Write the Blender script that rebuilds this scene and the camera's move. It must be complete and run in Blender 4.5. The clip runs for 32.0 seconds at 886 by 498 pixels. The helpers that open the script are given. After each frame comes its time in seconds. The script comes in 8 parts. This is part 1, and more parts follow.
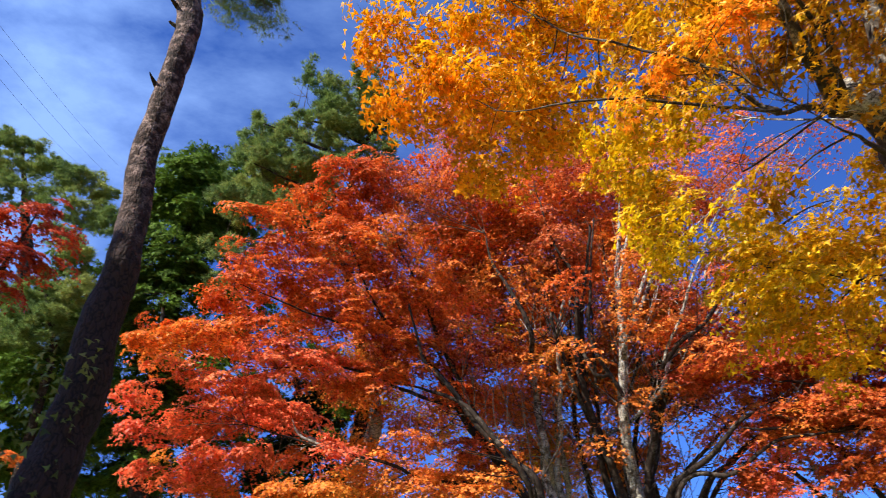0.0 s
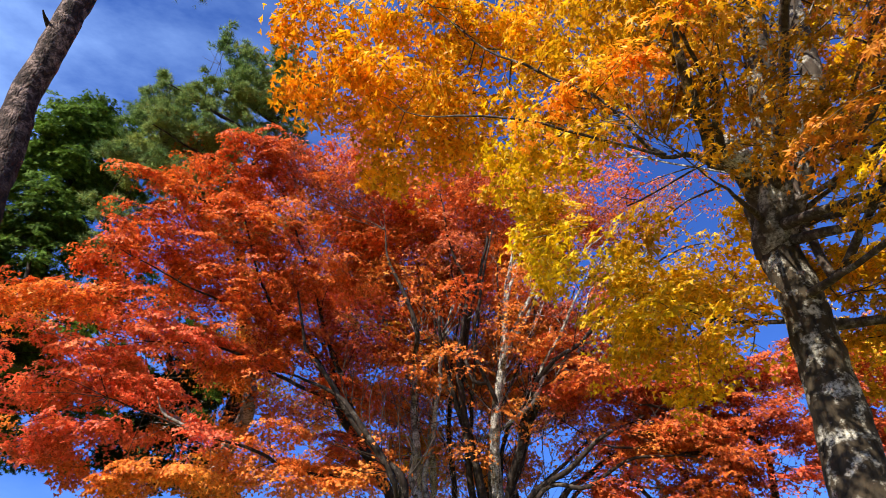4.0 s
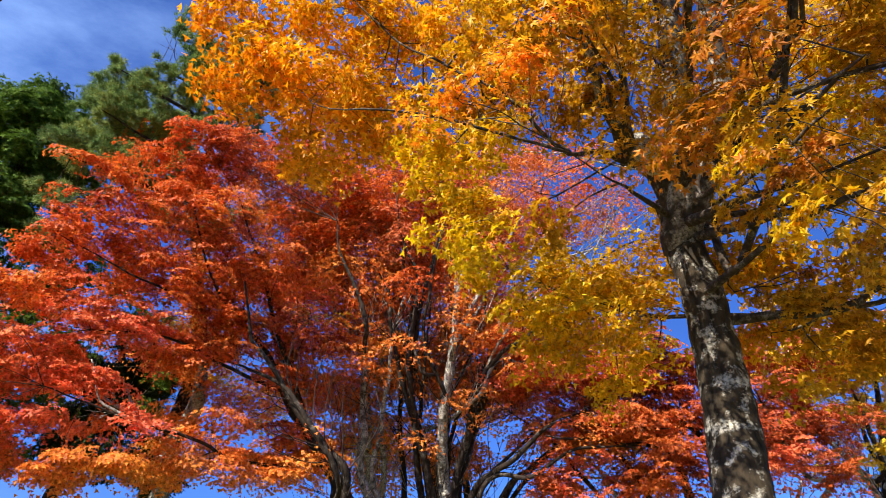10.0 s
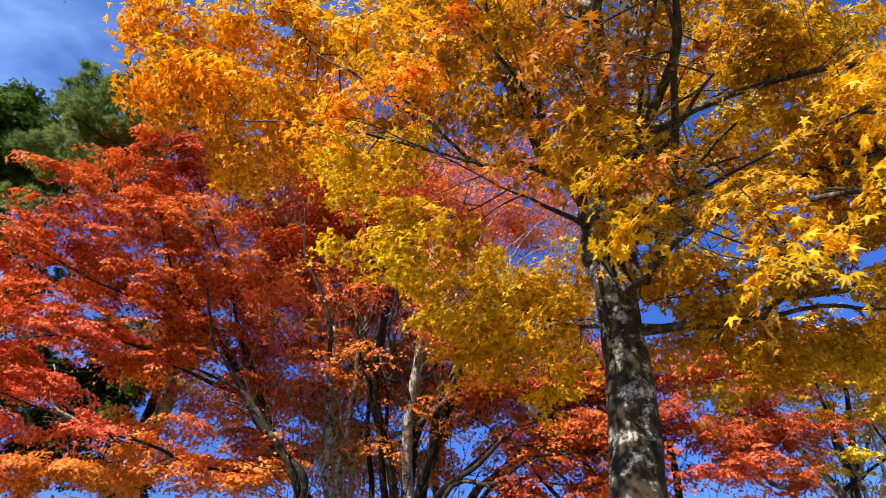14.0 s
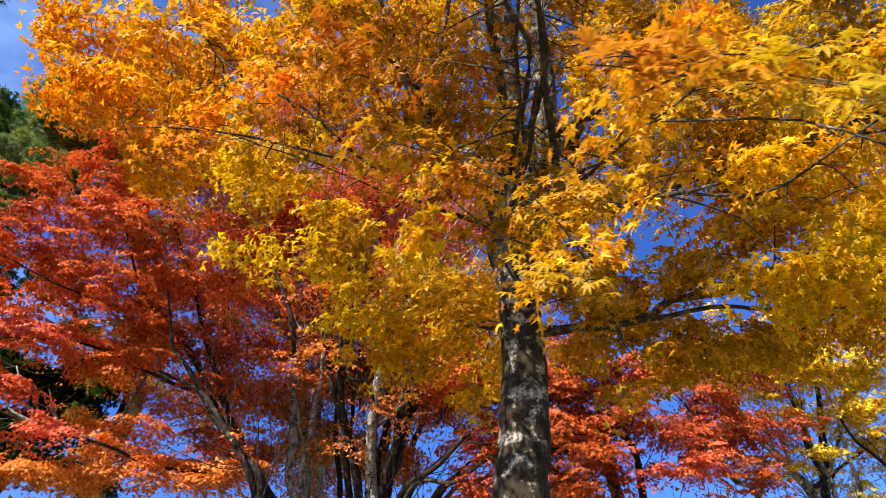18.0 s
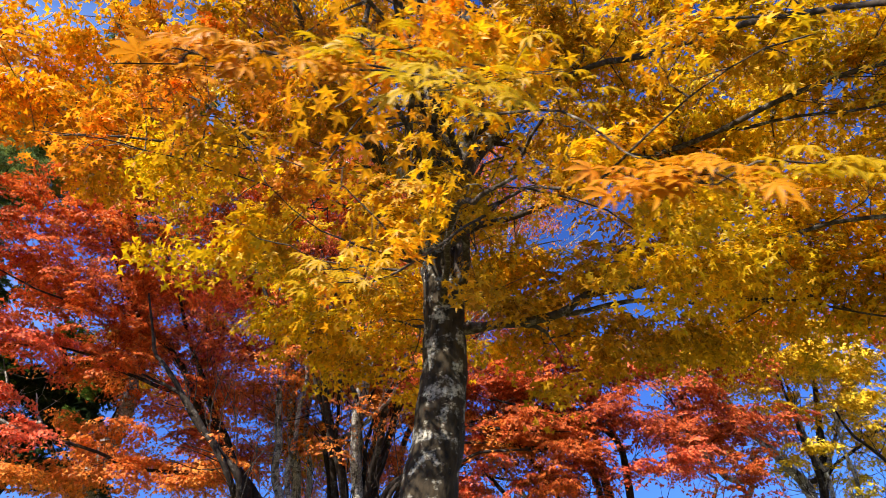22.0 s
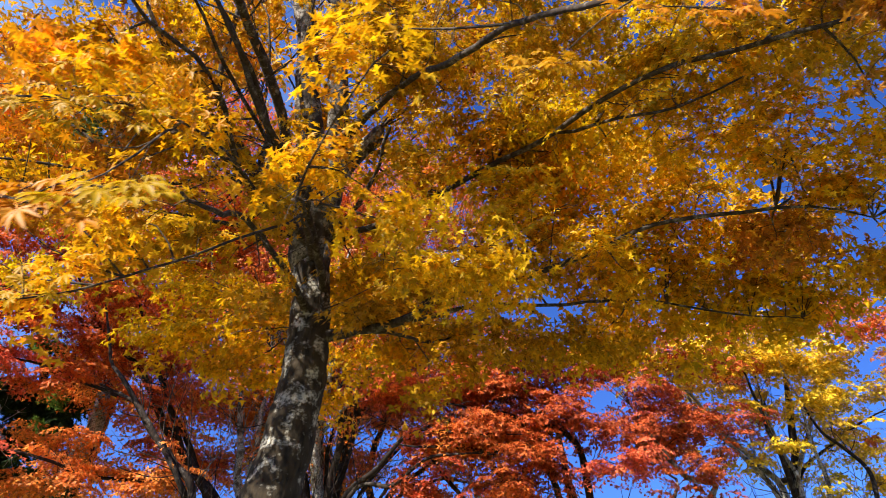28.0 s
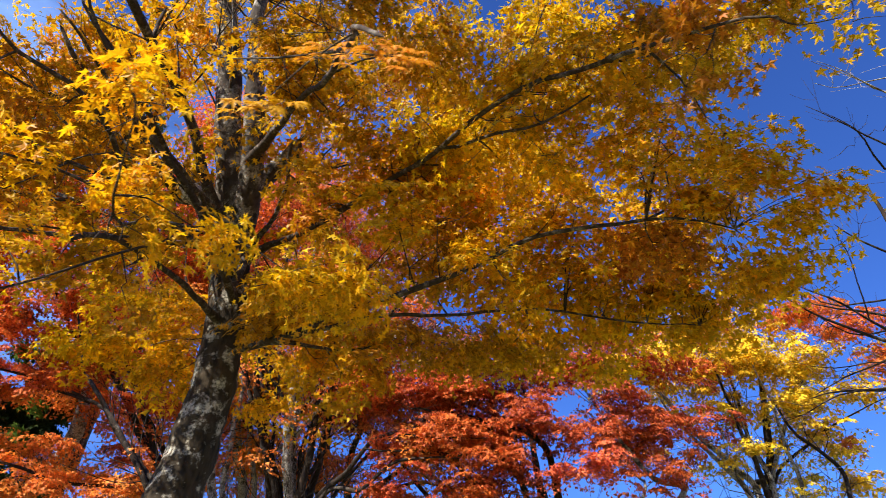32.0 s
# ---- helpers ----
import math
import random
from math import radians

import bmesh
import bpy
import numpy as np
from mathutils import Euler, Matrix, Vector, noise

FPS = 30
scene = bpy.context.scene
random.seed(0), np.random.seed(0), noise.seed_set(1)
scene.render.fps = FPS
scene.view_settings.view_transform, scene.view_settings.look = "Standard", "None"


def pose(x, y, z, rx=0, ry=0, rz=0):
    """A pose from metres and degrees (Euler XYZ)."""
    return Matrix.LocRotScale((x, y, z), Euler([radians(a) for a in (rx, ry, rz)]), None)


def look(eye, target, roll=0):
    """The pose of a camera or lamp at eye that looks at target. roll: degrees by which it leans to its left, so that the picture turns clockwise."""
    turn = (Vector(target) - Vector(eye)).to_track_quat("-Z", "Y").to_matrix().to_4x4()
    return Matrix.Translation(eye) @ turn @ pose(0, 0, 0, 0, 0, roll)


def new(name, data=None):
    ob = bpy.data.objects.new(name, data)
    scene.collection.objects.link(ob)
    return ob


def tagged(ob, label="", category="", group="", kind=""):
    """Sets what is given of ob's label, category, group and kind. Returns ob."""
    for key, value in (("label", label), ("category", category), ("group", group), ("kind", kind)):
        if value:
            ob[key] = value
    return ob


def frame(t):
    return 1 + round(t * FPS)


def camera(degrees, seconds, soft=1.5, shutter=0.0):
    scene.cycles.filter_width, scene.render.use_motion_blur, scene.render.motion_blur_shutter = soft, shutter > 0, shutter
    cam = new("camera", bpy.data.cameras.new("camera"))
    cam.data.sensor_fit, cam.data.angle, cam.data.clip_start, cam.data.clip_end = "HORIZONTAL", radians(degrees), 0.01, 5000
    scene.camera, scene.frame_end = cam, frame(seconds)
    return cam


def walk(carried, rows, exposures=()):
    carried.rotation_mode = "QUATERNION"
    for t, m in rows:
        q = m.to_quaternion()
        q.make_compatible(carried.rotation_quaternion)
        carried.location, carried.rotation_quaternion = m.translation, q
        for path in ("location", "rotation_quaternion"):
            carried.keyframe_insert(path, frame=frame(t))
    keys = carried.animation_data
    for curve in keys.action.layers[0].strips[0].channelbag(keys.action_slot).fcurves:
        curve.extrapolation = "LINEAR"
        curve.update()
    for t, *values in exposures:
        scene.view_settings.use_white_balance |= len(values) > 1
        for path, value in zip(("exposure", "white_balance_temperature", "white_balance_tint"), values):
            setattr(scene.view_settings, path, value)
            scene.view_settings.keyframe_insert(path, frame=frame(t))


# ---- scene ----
cam = camera(69.1, 32.0, soft=0.4, shutter=1.0)
METRES, EYE, TILT, LEAN, TURN = 4.6, 1.5, 36.8, 0.0, 0.0
ROWS = [
    (0.0, 0.0, 0.0, 0.0, 0.0, 0.0, -0.0),
    (0.5, 0.0028, -0.0013, 0.0008, -1.31, -0.04, -1.12),
    (1.0, 0.0056, -0.0026, 0.0007, -2.56, -0.08, -2.21),
    (1.5, 0.0077, -0.0032, 0.0004, -3.74, -0.15, -3.26),
    (2.0, 0.0096, -0.0044, 0.0003, -4.9, -0.15, -4.28),
    (2.5, 0.0117, -0.0054, 0.0006, -6.04, -0.07, -5.18),
    (3.0, 0.0135, -0.0058, 0.0014, -7.04, 0.07, -6.13),
    (3.5, 0.0142, -0.0072, 0.002, -7.97, 0.21, -6.96),
    (5.5, 0.0283, -0.0176, 0.0146, -9.91, 0.5, -8.0),
    (6.0, 0.0337, -0.0223, 0.0182, -10.09, 0.55, -8.1),
    (6.5, 0.0401, -0.0272, 0.0208, -10.21, 0.53, -8.13),
    (7.0, 0.0478, -0.0308, 0.0224, -10.31, 0.5, -8.09),
    (7.5, 0.0569, -0.0332, 0.024, -10.39, 0.42, -8.17),
    (8.0, 0.0661, -0.0354, 0.0244, -10.45, 0.3, -8.2),
    (8.5, 0.0775, -0.037, 0.0223, -10.43, 0.17, -8.33),
    (9.0, 0.0884, -0.0381, 0.0206, -10.54, 0.02, -8.29),
    (9.5, 0.102, -0.038, 0.0192, -10.62, -0.09, -8.29),
    (10.0, 0.1153, -0.038, 0.0193, -10.68, -0.15, -8.3),
    (10.5, 0.1291, -0.0384, 0.0204, -10.74, -0.2, -8.36),
    (11.0, 0.1427, -0.0403, 0.0229, -10.78, -0.16, -8.39),
    (11.5, 0.1577, -0.0443, 0.026, -10.78, 0.02, -8.41),
    (12.0, 0.1745, -0.0493, 0.0306, -10.81, 0.12, -8.42),
    (12.5, 0.1916, -0.0548, 0.036, -10.81, 0.17, -8.43),
    (13.0, 0.2076, -0.0601, 0.0411, -10.78, 0.19, -8.46),
    (13.5, 0.2235, -0.0653, 0.0445, -10.72, 0.25, -8.5),
    (15.5, 0.2941, -0.0808, 0.0554, -10.58, 0.04, -8.38),
    (16.0, 0.3128, -0.0842, 0.0583, -10.59, -0.01, -8.35),
    (16.5, 0.3326, -0.0888, 0.0618, -10.59, -0.04, -8.3),
    (17.0, 0.3535, -0.0948, 0.0664, -10.52, -0.08, -8.27),
    (17.5, 0.3744, -0.1016, 0.0721, -10.41, -0.03, -8.23),
    (18.0, 0.3951, -0.1068, 0.0784, -10.22, -0.02, -8.14),
    (18.5, 0.4149, -0.1115, 0.0827, -9.98, -0.01, -8.05),
    (19.0, 0.4348, -0.1157, 0.0851, -9.67, -0.06, -7.81),
    (19.5, 0.4544, -0.1197, 0.0856, -9.35, -0.05, -7.57),
    (20.0, 0.4741, -0.1215, 0.0866, -9.08, -0.08, -7.4),
    (20.5, 0.4928, -0.1226, 0.0891, -8.85, -0.2, -7.26),
    (21.0, 0.5107, -0.1238, 0.0922, -8.68, -0.28, -7.05),
    (21.5, 0.5284, -0.1267, 0.0954, -8.51, -0.32, -6.93),
    (22.0, 0.547, -0.1307, 0.098, -8.36, -0.36, -6.89),
    (22.5, 0.5666, -0.1351, 0.1012, -8.26, -0.36, -6.9),
    (23.0, 0.5859, -0.1388, 0.1045, -8.13, -0.37, -6.78),
    (23.5, 0.6047, -0.1422, 0.1071, -7.99, -0.39, -6.6),
    (24.0, 0.6234, -0.1461, 0.1082, -7.85, -0.39, -6.47),
    (24.5, 0.643, -0.1495, 0.1091, -7.7, -0.41, -6.32),
    (25.0, 0.6634, -0.1518, 0.1102, -7.53, -0.42, -6.17),
    (25.5, 0.6836, -0.1527, 0.1131, -7.38, -0.47, -6.01),
    (27.5, 0.767, -0.1696, 0.1245, -6.82, -0.22, -5.6),
    (28.0, 0.7883, -0.1754, 0.1306, -6.66, -0.26, -5.52),
    (28.5, 0.8093, -0.1813, 0.136, -6.48, -0.26, -5.42),
    (29.0, 0.8288, -0.1873, 0.1403, -6.35, -0.27, -5.26),
    (29.5, 0.8485, -0.1943, 0.1435, -6.18, -0.27, -5.16),
    (30.0, 0.8685, -0.1992, 0.1465, -6.04, -0.26, -5.14),
    (30.5, 0.8888, -0.2036, 0.1492, -5.89, -0.25, -5.06),
    (31.0, 0.9085, -0.2075, 0.1535, -5.76, -0.22, -4.99),
    (31.5, 0.9281, -0.2116, 0.1577, -5.73, -0.22, -4.88),
    (32.0, 0.9486, -0.2159, 0.1615, -5.71, -0.22, -4.83),
]
walk(cam, [(t, pose(0, 0, EYE, TILT, LEAN, TURN) @ pose(METRES * x, METRES * y, METRES * z, 90 + pitch, roll, yaw)) for t, x, y, z, yaw, pitch, roll in ROWS])

# ---- world, sun and sky ----
SUN = Vector((-0.72, -0.58, 0.74)).normalized()
world = bpy.data.worlds.new("sky")
scene.world = world
world.use_nodes = True
wn, wl = world.node_tree.nodes, world.node_tree.links
wn.clear()
sky = wn.new("ShaderNodeTexSky")
sky.sky_type, sky.sun_disc = "NISHITA", False
sky.sun_elevation = math.asin(SUN.z)
sky.sun_rotation = math.atan2(SUN.x, SUN.y)
sky.air_density, sky.dust_density, sky.ozone_density = 1.0, 0.2, 4.0
deep = wn.new("ShaderNodeMix")
deep.data_type, deep.blend_type = "RGBA", "MULTIPLY"
deep.inputs["Factor"].default_value = 1.0
deep.inputs["B"].default_value = (0.40, 0.66, 1.30, 1)
wl.new(sky.outputs["Color"], deep.inputs["A"])
# thin cirrus over the deep blue
coord = wn.new("ShaderNodeTexCoord")
stretch = wn.new("ShaderNodeMapping")
stretch.inputs["Scale"].default_value = (1.1, 2.2, 3.2)
stretch.inputs["Rotation"].default_value = (0.2, 0.15, 0.5)
stretch.inputs["Location"].default_value = (0.35, 0.1, 0.0)
wl.new(coord.outputs["Generated"], stretch.inputs["Vector"])
wisps = wn.new("ShaderNodeTexNoise")
wisps.inputs["Scale"].default_value, wisps.inputs["Detail"].default_value, wisps.inputs["Roughness"].default_value = 2.2, 8, 0.6
wl.new(stretch.outputs["Vector"], wisps.inputs["Vector"])
amount = wn.new("ShaderNodeMapRange")
amount.inputs["From Min"].default_value, amount.inputs["From Max"].default_value = 0.36, 0.66
amount.inputs["To Max"].default_value = 0.42
wl.new(wisps.outputs["Fac"], amount.inputs["Value"])
# the cloud bank lies to the north-west, the rest of the sky is clear
side = wn.new("ShaderNodeVectorMath")
side.operation = "DOT_PRODUCT"
side.inputs[1].default_value = (-0.62, 0.50, 0.60)
wl.new(coord.outputs["Generated"], side.inputs[0])
bank = wn.new("ShaderNodeMapRange")
bank.inputs["From Min"].default_value, bank.inputs["From Max"].default_value = 0.72, 0.98
wl.new(side.outputs["Value"], bank.inputs["Value"])
both = wn.new("ShaderNodeMath")
both.operation = "MULTIPLY"
wl.new(amount.outputs["Result"], both.inputs[0])
wl.new(bank.outputs["Result"], both.inputs[1])
cloud = wn.new("ShaderNodeMix")
cloud.data_type = "RGBA"
cloud.inputs["B"].default_value = (4.6, 7.2, 12.5, 1)
wl.new(both.outputs["Value"], cloud.inputs["Factor"])
wl.new(deep.outputs["Result"], cloud.inputs["A"])
back = wn.new("ShaderNodeBackground")
back.inputs["Strength"].default_value = 0.071
wl.new(cloud.outputs["Result"], back.inputs["Color"])
wout = wn.new("ShaderNodeOutputWorld")
wl.new(back.outputs["Background"], wout.inputs["Surface"])
sun = new("sun", bpy.data.lights.new("sun", "SUN"))
scene.view_settings.exposure = 1.20
sun.data.energy, sun.data.angle, sun.data.color = 5.0, radians(0.53), (1.0, 0.93, 0.82)
sun.matrix_world = look(SUN * 60, (0, 0, 0))


# ---- materials ----
def leaf_material(name, ramp, through_light=0.4, patch=0.5, rough=0.5, gloss=0.28):
    """A leaf blade: colours of a ramp mixed leaf by leaf and, in larger patches, bough by bough; part of the light goes through."""
    mat = bpy.data.materials.new(name)
    mat.use_nodes = True
    n, l = mat.node_tree.nodes, mat.node_tree.links
    n.clear()
    geo = n.new("ShaderNodeNewGeometry")
    big = n.new("ShaderNodeTexNoise")
    big.inputs["Scale"].default_value, big.inputs["Detail"].default_value = patch, 2
    l.new(geo.outputs["Position"], big.inputs["Vector"])
    spread = n.new("ShaderNodeMapRange")
    spread.inputs["From Min"].default_value, spread.inputs["From Max"].default_value = 0.3, 0.7
    l.new(big.outputs["Fac"], spread.inputs["Value"])
    mix = n.new("ShaderNodeMix")
    mix.inputs["Factor"].default_value = 0.45
    l.new(spread.outputs["Result"], mix.inputs["A"])
    l.new(geo.outputs["Random Per Island"], mix.inputs["B"])
    cr = n.new("ShaderNodeValToRGB")
    while len(cr.color_ramp.elements) < len(ramp):
        cr.color_ramp.elements.new(0.5)
    for k, (e, c) in enumerate(zip(cr.color_ramp.elements, ramp)):
        e.position, e.color = k / (len(ramp) - 1), (*c, 1)
    l.new(mix.outputs["Result"], cr.inputs["Fac"])
    # blotches within a blade
    fine = n.new("ShaderNodeTexNoise")
    fine.inputs["Scale"].default_value, fine.inputs["Detail"].default_value = 45, 3
    l.new(geo.outputs["Position"], fine.inputs["Vector"])
    hsv = n.new("ShaderNodeHueSaturation")
    val = n.new("ShaderNodeMapRange")
    val.inputs["To Min"].default_value, val.inputs["To Max"].default_value = 0.7, 1.3
    l.new(fine.outputs["Fac"], val.inputs["Value"])
    each = n.new("ShaderNodeTexWhiteNoise")
    each.noise_dimensions = "1D"
    l.new(geo.outputs["Random Per Island"], each.inputs["W"])
    tone = n.new("ShaderNodeMapRange")
    tone.inputs["To Min"].default_value, tone.inputs["To Max"].default_value = 0.55, 1.4
    l.new(each.outputs["Value"], tone.inputs["Value"])
    shade = n.new("ShaderNodeMath")
    shade.operation = "MULTIPLY"
    l.new(val.outputs["Result"], shade.inputs[0])
    l.new(tone.outputs["Result"], shade.inputs[1])
    l.new(shade.outputs["Value"], hsv.inputs["Value"])
    l.new(cr.outputs["Color"], hsv.inputs["Color"])
    body = n.new("ShaderNodeBsdfPrincipled")
    body.inputs["Roughness"].default_value = rough
    body.inputs["Specular IOR Level"].default_value = gloss
    l.new(hsv.outputs["Color"], body.inputs["Base Color"])
    glow = n.new("ShaderNodeBsdfTranslucent")
    l.new(hsv.outputs["Color"], glow.inputs["Color"])
    both = n.new("ShaderNodeMixShader")
    both.inputs["Fac"].default_value = through_light
    l.new(body.outputs["BSDF"], both.inputs[1])
    l.new(glow.outputs["BSDF"], both.inputs[2])
    out = n.new("ShaderNodeOutputMaterial")
    l.new(both.outputs["Shader"], out.inputs["Surface"])
    return mat


def bark_material(name, dark, mid, pale, patches=0.5, coarse=5.0, bump=0.6, plates=False, pale_above=None, rim_width=0.07):
    """Bark in three tones: a furrowed ground and paler lichen patches with soft rims."""
    mat = bpy.data.materials.new(name)
    mat.use_nodes = True
    n, l = mat.node_tree.nodes, mat.node_tree.links
    body = n["Principled BSDF"]
    body.inputs["Roughness"].default_value = 0.9
    body.inputs["Specular IOR Level"].default_value = 0.2
    geo = n.new("ShaderNodeNewGeometry")
    scale = n.new("ShaderNodeMapping")
    scale.inputs["Scale"].default_value = (1, 1, 0.45)
    l.new(geo.outputs["Position"], scale.inputs["Vector"])
    if plates:
        grain = n.new("ShaderNodeTexVoronoi")
        grain.feature = "DISTANCE_TO_EDGE"
        grain.inputs["Scale"].default_value = coarse * 3
        height = grain.outputs["Distance"]
        warp = n.new("ShaderNodeTexNoise")
        warp.inputs["Scale"].default_value = coarse * 2
        add = n.new("ShaderNodeVectorMath")
        add.operation = "MULTIPLY_ADD"
        add.inputs[1].default_value = (0.12, 0.12, 0.12)
        l.new(scale.outputs["Vector"], warp.inputs["Vector"])
        l.new(warp.outputs["Color"], add.inputs[0])
        l.new(scale.outputs["Vector"], add.inputs[2])
        l.new(add.outputs["Vector"], grain.inputs["Vector"])
    else:
        grain = n.new("ShaderNodeTexNoise")
        grain.inputs["Scale"].default_value, grain.inputs["Detail"].default_value = coarse * 5, 8
        height = grain.outputs["Fac"]
        l.new(scale.outputs["Vector"], grain.inputs["Vector"])
    base = n.new("ShaderNodeValToRGB")
    base.color_ramp.elements[0].position, base.color_ramp.elements[0].color = (0.0 if plates else 0.3), (*dark, 1)
    base.color_ramp.elements[1].position, base.color_ramp.elements[1].color = (0.12 if plates else 0.7), (*mid, 1)
    l.new(height, base.inputs["Fac"])
    spots = n.new("ShaderNodeTexNoise")
    spots.inputs["Scale"].default_value, spots.inputs["Detail"].default_value, spots.inputs["Roughness"].default_value = coarse * 1.6, 6, 0.65
    l.new(geo.outputs["Position"], spots.inputs["Vector"])
    rim = n.new("ShaderNodeMapRange")
    rim.inputs["From Min"].default_value, rim.inputs["From Max"].default_value = 1.0 - patches - rim_width, 1.0 - patches + rim_width
    l.new(spots.outputs["Fac"], rim.inputs["Value"])
    flecks = n.new("ShaderNodeTexNoise")
    flecks.inputs["Scale"].default_value, flecks.inputs["Detail"].default_value, flecks.inputs["Roughness"].default_value = coarse * 9, 5, 0.7
    l.new(geo.outputs["Position"], flecks.inputs["Vector"])
    keep = n.new("ShaderNodeMapRange")
    keep.inputs["From Min"].default_value, keep.inputs["From Max"].default_value = 0.38, 0.58
    l.new(flecks.outputs["Fac"], keep.inputs["Value"])
    patchy = n.new("ShaderNodeMath")
    patchy.operation = "MULTIPLY"
    l.new(rim.outputs["Result"], patchy.inputs[0])
    l.new(keep.outputs["Result"], patchy.inputs[1])
    if pale_above:
        # old pines pale to pinkish grey above; their black foot is also painted shade
        split = n.new("ShaderNodeSeparateXYZ")
        l.new(geo.outputs["Position"], split.inputs["Vector"])
        high = n.new("ShaderNodeMapRange")
        high.inputs["From Min"].default_value, high.inputs["From Max"].default_value = pale_above - 0.5, pale_above + 0.7
        l.new(split.outputs["Z"], high.inputs["Value"])
        shaded_foot = n.new("ShaderNodeMath")
        shaded_foot.operation = "MULTIPLY"
        l.new(patchy.outputs["Value"], shaded_foot.inputs[0])
        l.new(high.outputs["Result"], shaded_foot.inputs[1])
        patchy = shaded_foot
    mix = n.new("ShaderNodeMix")
    mix.data_type = "RGBA"
    l.new(patchy.outputs["Value"], mix.inputs["Factor"])
    l.new(base.outputs["Color"], mix.inputs["A"])
    mix.inputs["B"].default_value = (*pale, 1)
    l.new(mix.outputs["Result"], body.inputs["Base Color"])
    relief = n.new("ShaderNodeBump")
    relief.inputs["Strength"].default_value, relief.inputs["Distance"].default_value = bump, 0.02
    l.new(height, relief.inputs["Height"])
    l.new(relief.outputs["Normal"], body.inputs["Normal"])
    return mat


GOLD = leaf_material("golden maple leaf", [(0.68, 0.27, 0.004), (0.73, 0.38, 0.005), (0.73, 0.45, 0.006), (0.70, 0.48, 0.007), (0.63, 0.46, 0.009)], 0.46, 0.45)
# browner than GOLD, partly leaf colour and partly painted shade of the crown
OCHRE = leaf_material("ochre maple leaf with some shade in it", [(0.46, 0.18, 0.005), (0.54, 0.26, 0.006), (0.60, 0.34, 0.007), (0.57, 0.38, 0.008)], 0.44, 0.6)
AMBER = leaf_material("amber maple leaf", [(0.76, 0.23, 0.005), (0.80, 0.33, 0.006), (0.80, 0.42, 0.008), (0.74, 0.46, 0.009)], 0.37, 0.7)
# red-brown leaves; some of the darkness stands for sunless boughs
RUSSET = leaf_material("russet maple leaf with some shade in it", [(0.34, 0.08, 0.006), (0.44, 0.13, 0.007), (0.50, 0.20, 0.008), (0.50, 0.27, 0.009)], 0.29, 0.8)
SCARLET = leaf_material("scarlet maple leaf", [(0.42, 0.055, 0.014), (0.58, 0.098, 0.018), (0.70, 0.155, 0.022), (0.76, 0.235, 0.025)], 0.37, 0.55)
ROSE = leaf_material("rose red maple leaf", [(0.70, 0.095, 0.05), (0.79, 0.165, 0.062), (0.83, 0.26, 0.07)], 0.36, 0.8)
# reddish brown leaves, darkened further in colour for boughs lying in shade
BRICK = leaf_material("brick red maple leaf with some shade in it", [(0.30, 0.045, 0.014), (0.44, 0.075, 0.018), (0.58, 0.125, 0.024), (0.66, 0.20, 0.028)], 0.35, 0.6)
CORAL = leaf_material("coral orange maple leaf", [(0.82, 0.20, 0.012), (0.88, 0.31, 0.014), (0.90, 0.45, 0.016)], 0.36, 0.9)
CRIMSON = leaf_material("crimson maple leaf", [(0.28, 0.03, 0.012), (0.44, 0.05, 0.014), (0.60, 0.10, 0.016)], 0.32, 0.5)
WINE = leaf_material("wine red maple leaf", [(0.42, 0.085, 0.034), (0.58, 0.15, 0.045), (0.72, 0.24, 0.05)], 0.37, 0.5)
COPPER = leaf_material("copper orange maple leaf", [(0.57, 0.115, 0.022), (0.72, 0.185, 0.030), (0.80, 0.275, 0.038), (0.76, 0.35, 0.04)], 0.36, 0.6)
LEMON = leaf_material("lemon yellow leaf", [(0.74, 0.40, 0.010), (0.80, 0.52, 0.016), (0.78, 0.58, 0.03)], 0.27, 0.5)
NEEDLE = leaf_material("pine needle", [(0.075, 0.135, 0.045), (0.14, 0.225, 0.065), (0.23, 0.30, 0.075), (0.36, 0.36, 0.08)], 0.25, 0.8, 0.7, 0.15)
CYPRESS = leaf_material("cypress spray", [(0.045, 0.085, 0.012), (0.085, 0.155, 0.018), (0.155, 0.25, 0.025)], 0.3, 0.8, 0.75, 0.12)
# near-black green cypress foliage, deep shade put into its colour
SHADED_CONIFER = leaf_material("conifer spray with shade in its colour", [(0.012, 0.024, 0.009), (0.025, 0.045, 0.012), (0.04, 0.06, 0.016)], 0.05, 0.8, 0.8, 0.1)
IVY = leaf_material("ivy leaf", [(0.05, 0.07, 0.012), (0.12, 0.15, 0.025), (0.22, 0.22, 0.04)], 0.3, 3.0)
DRY = leaf_material("withered leaf", [(0.05, 0.02, 0.01), (0.10, 0.04, 0.015)], 0.2, 2.0)
MAPLE_BARK = bark_material("mottled maple bark", (0.012, 0.009, 0.006), (0.060, 0.043, 0.024), (0.45, 0.42, 0.34), 0.445, 4.6, 0.9, rim_width=0.04)
UPPER_BARK = bark_material("grey upper maple bark", (0.020, 0.015, 0.011), (0.075, 0.057, 0.042), (0.36, 0.33, 0.28), 0.46, 4.5)
TWIG = bark_material("dark twig bark", (0.02, 0.014, 0.010), (0.07, 0.05, 0.036), (0.24, 0.21, 0.17), 0.42, 9.0, 0.3)
PALE_BARK = bark_material("pale lichened bark", (0.03, 0.022, 0.017), (0.12, 0.094, 0.070), (0.52, 0.49, 0.42), 0.54, 4.5, 0.7)
DARK_BARK = bark_material("dark brown bark", (0.012, 0.008, 0.006), (0.042, 0.029, 0.021), (0.16, 0.14, 0.115), 0.40, 5.0, 0.6)
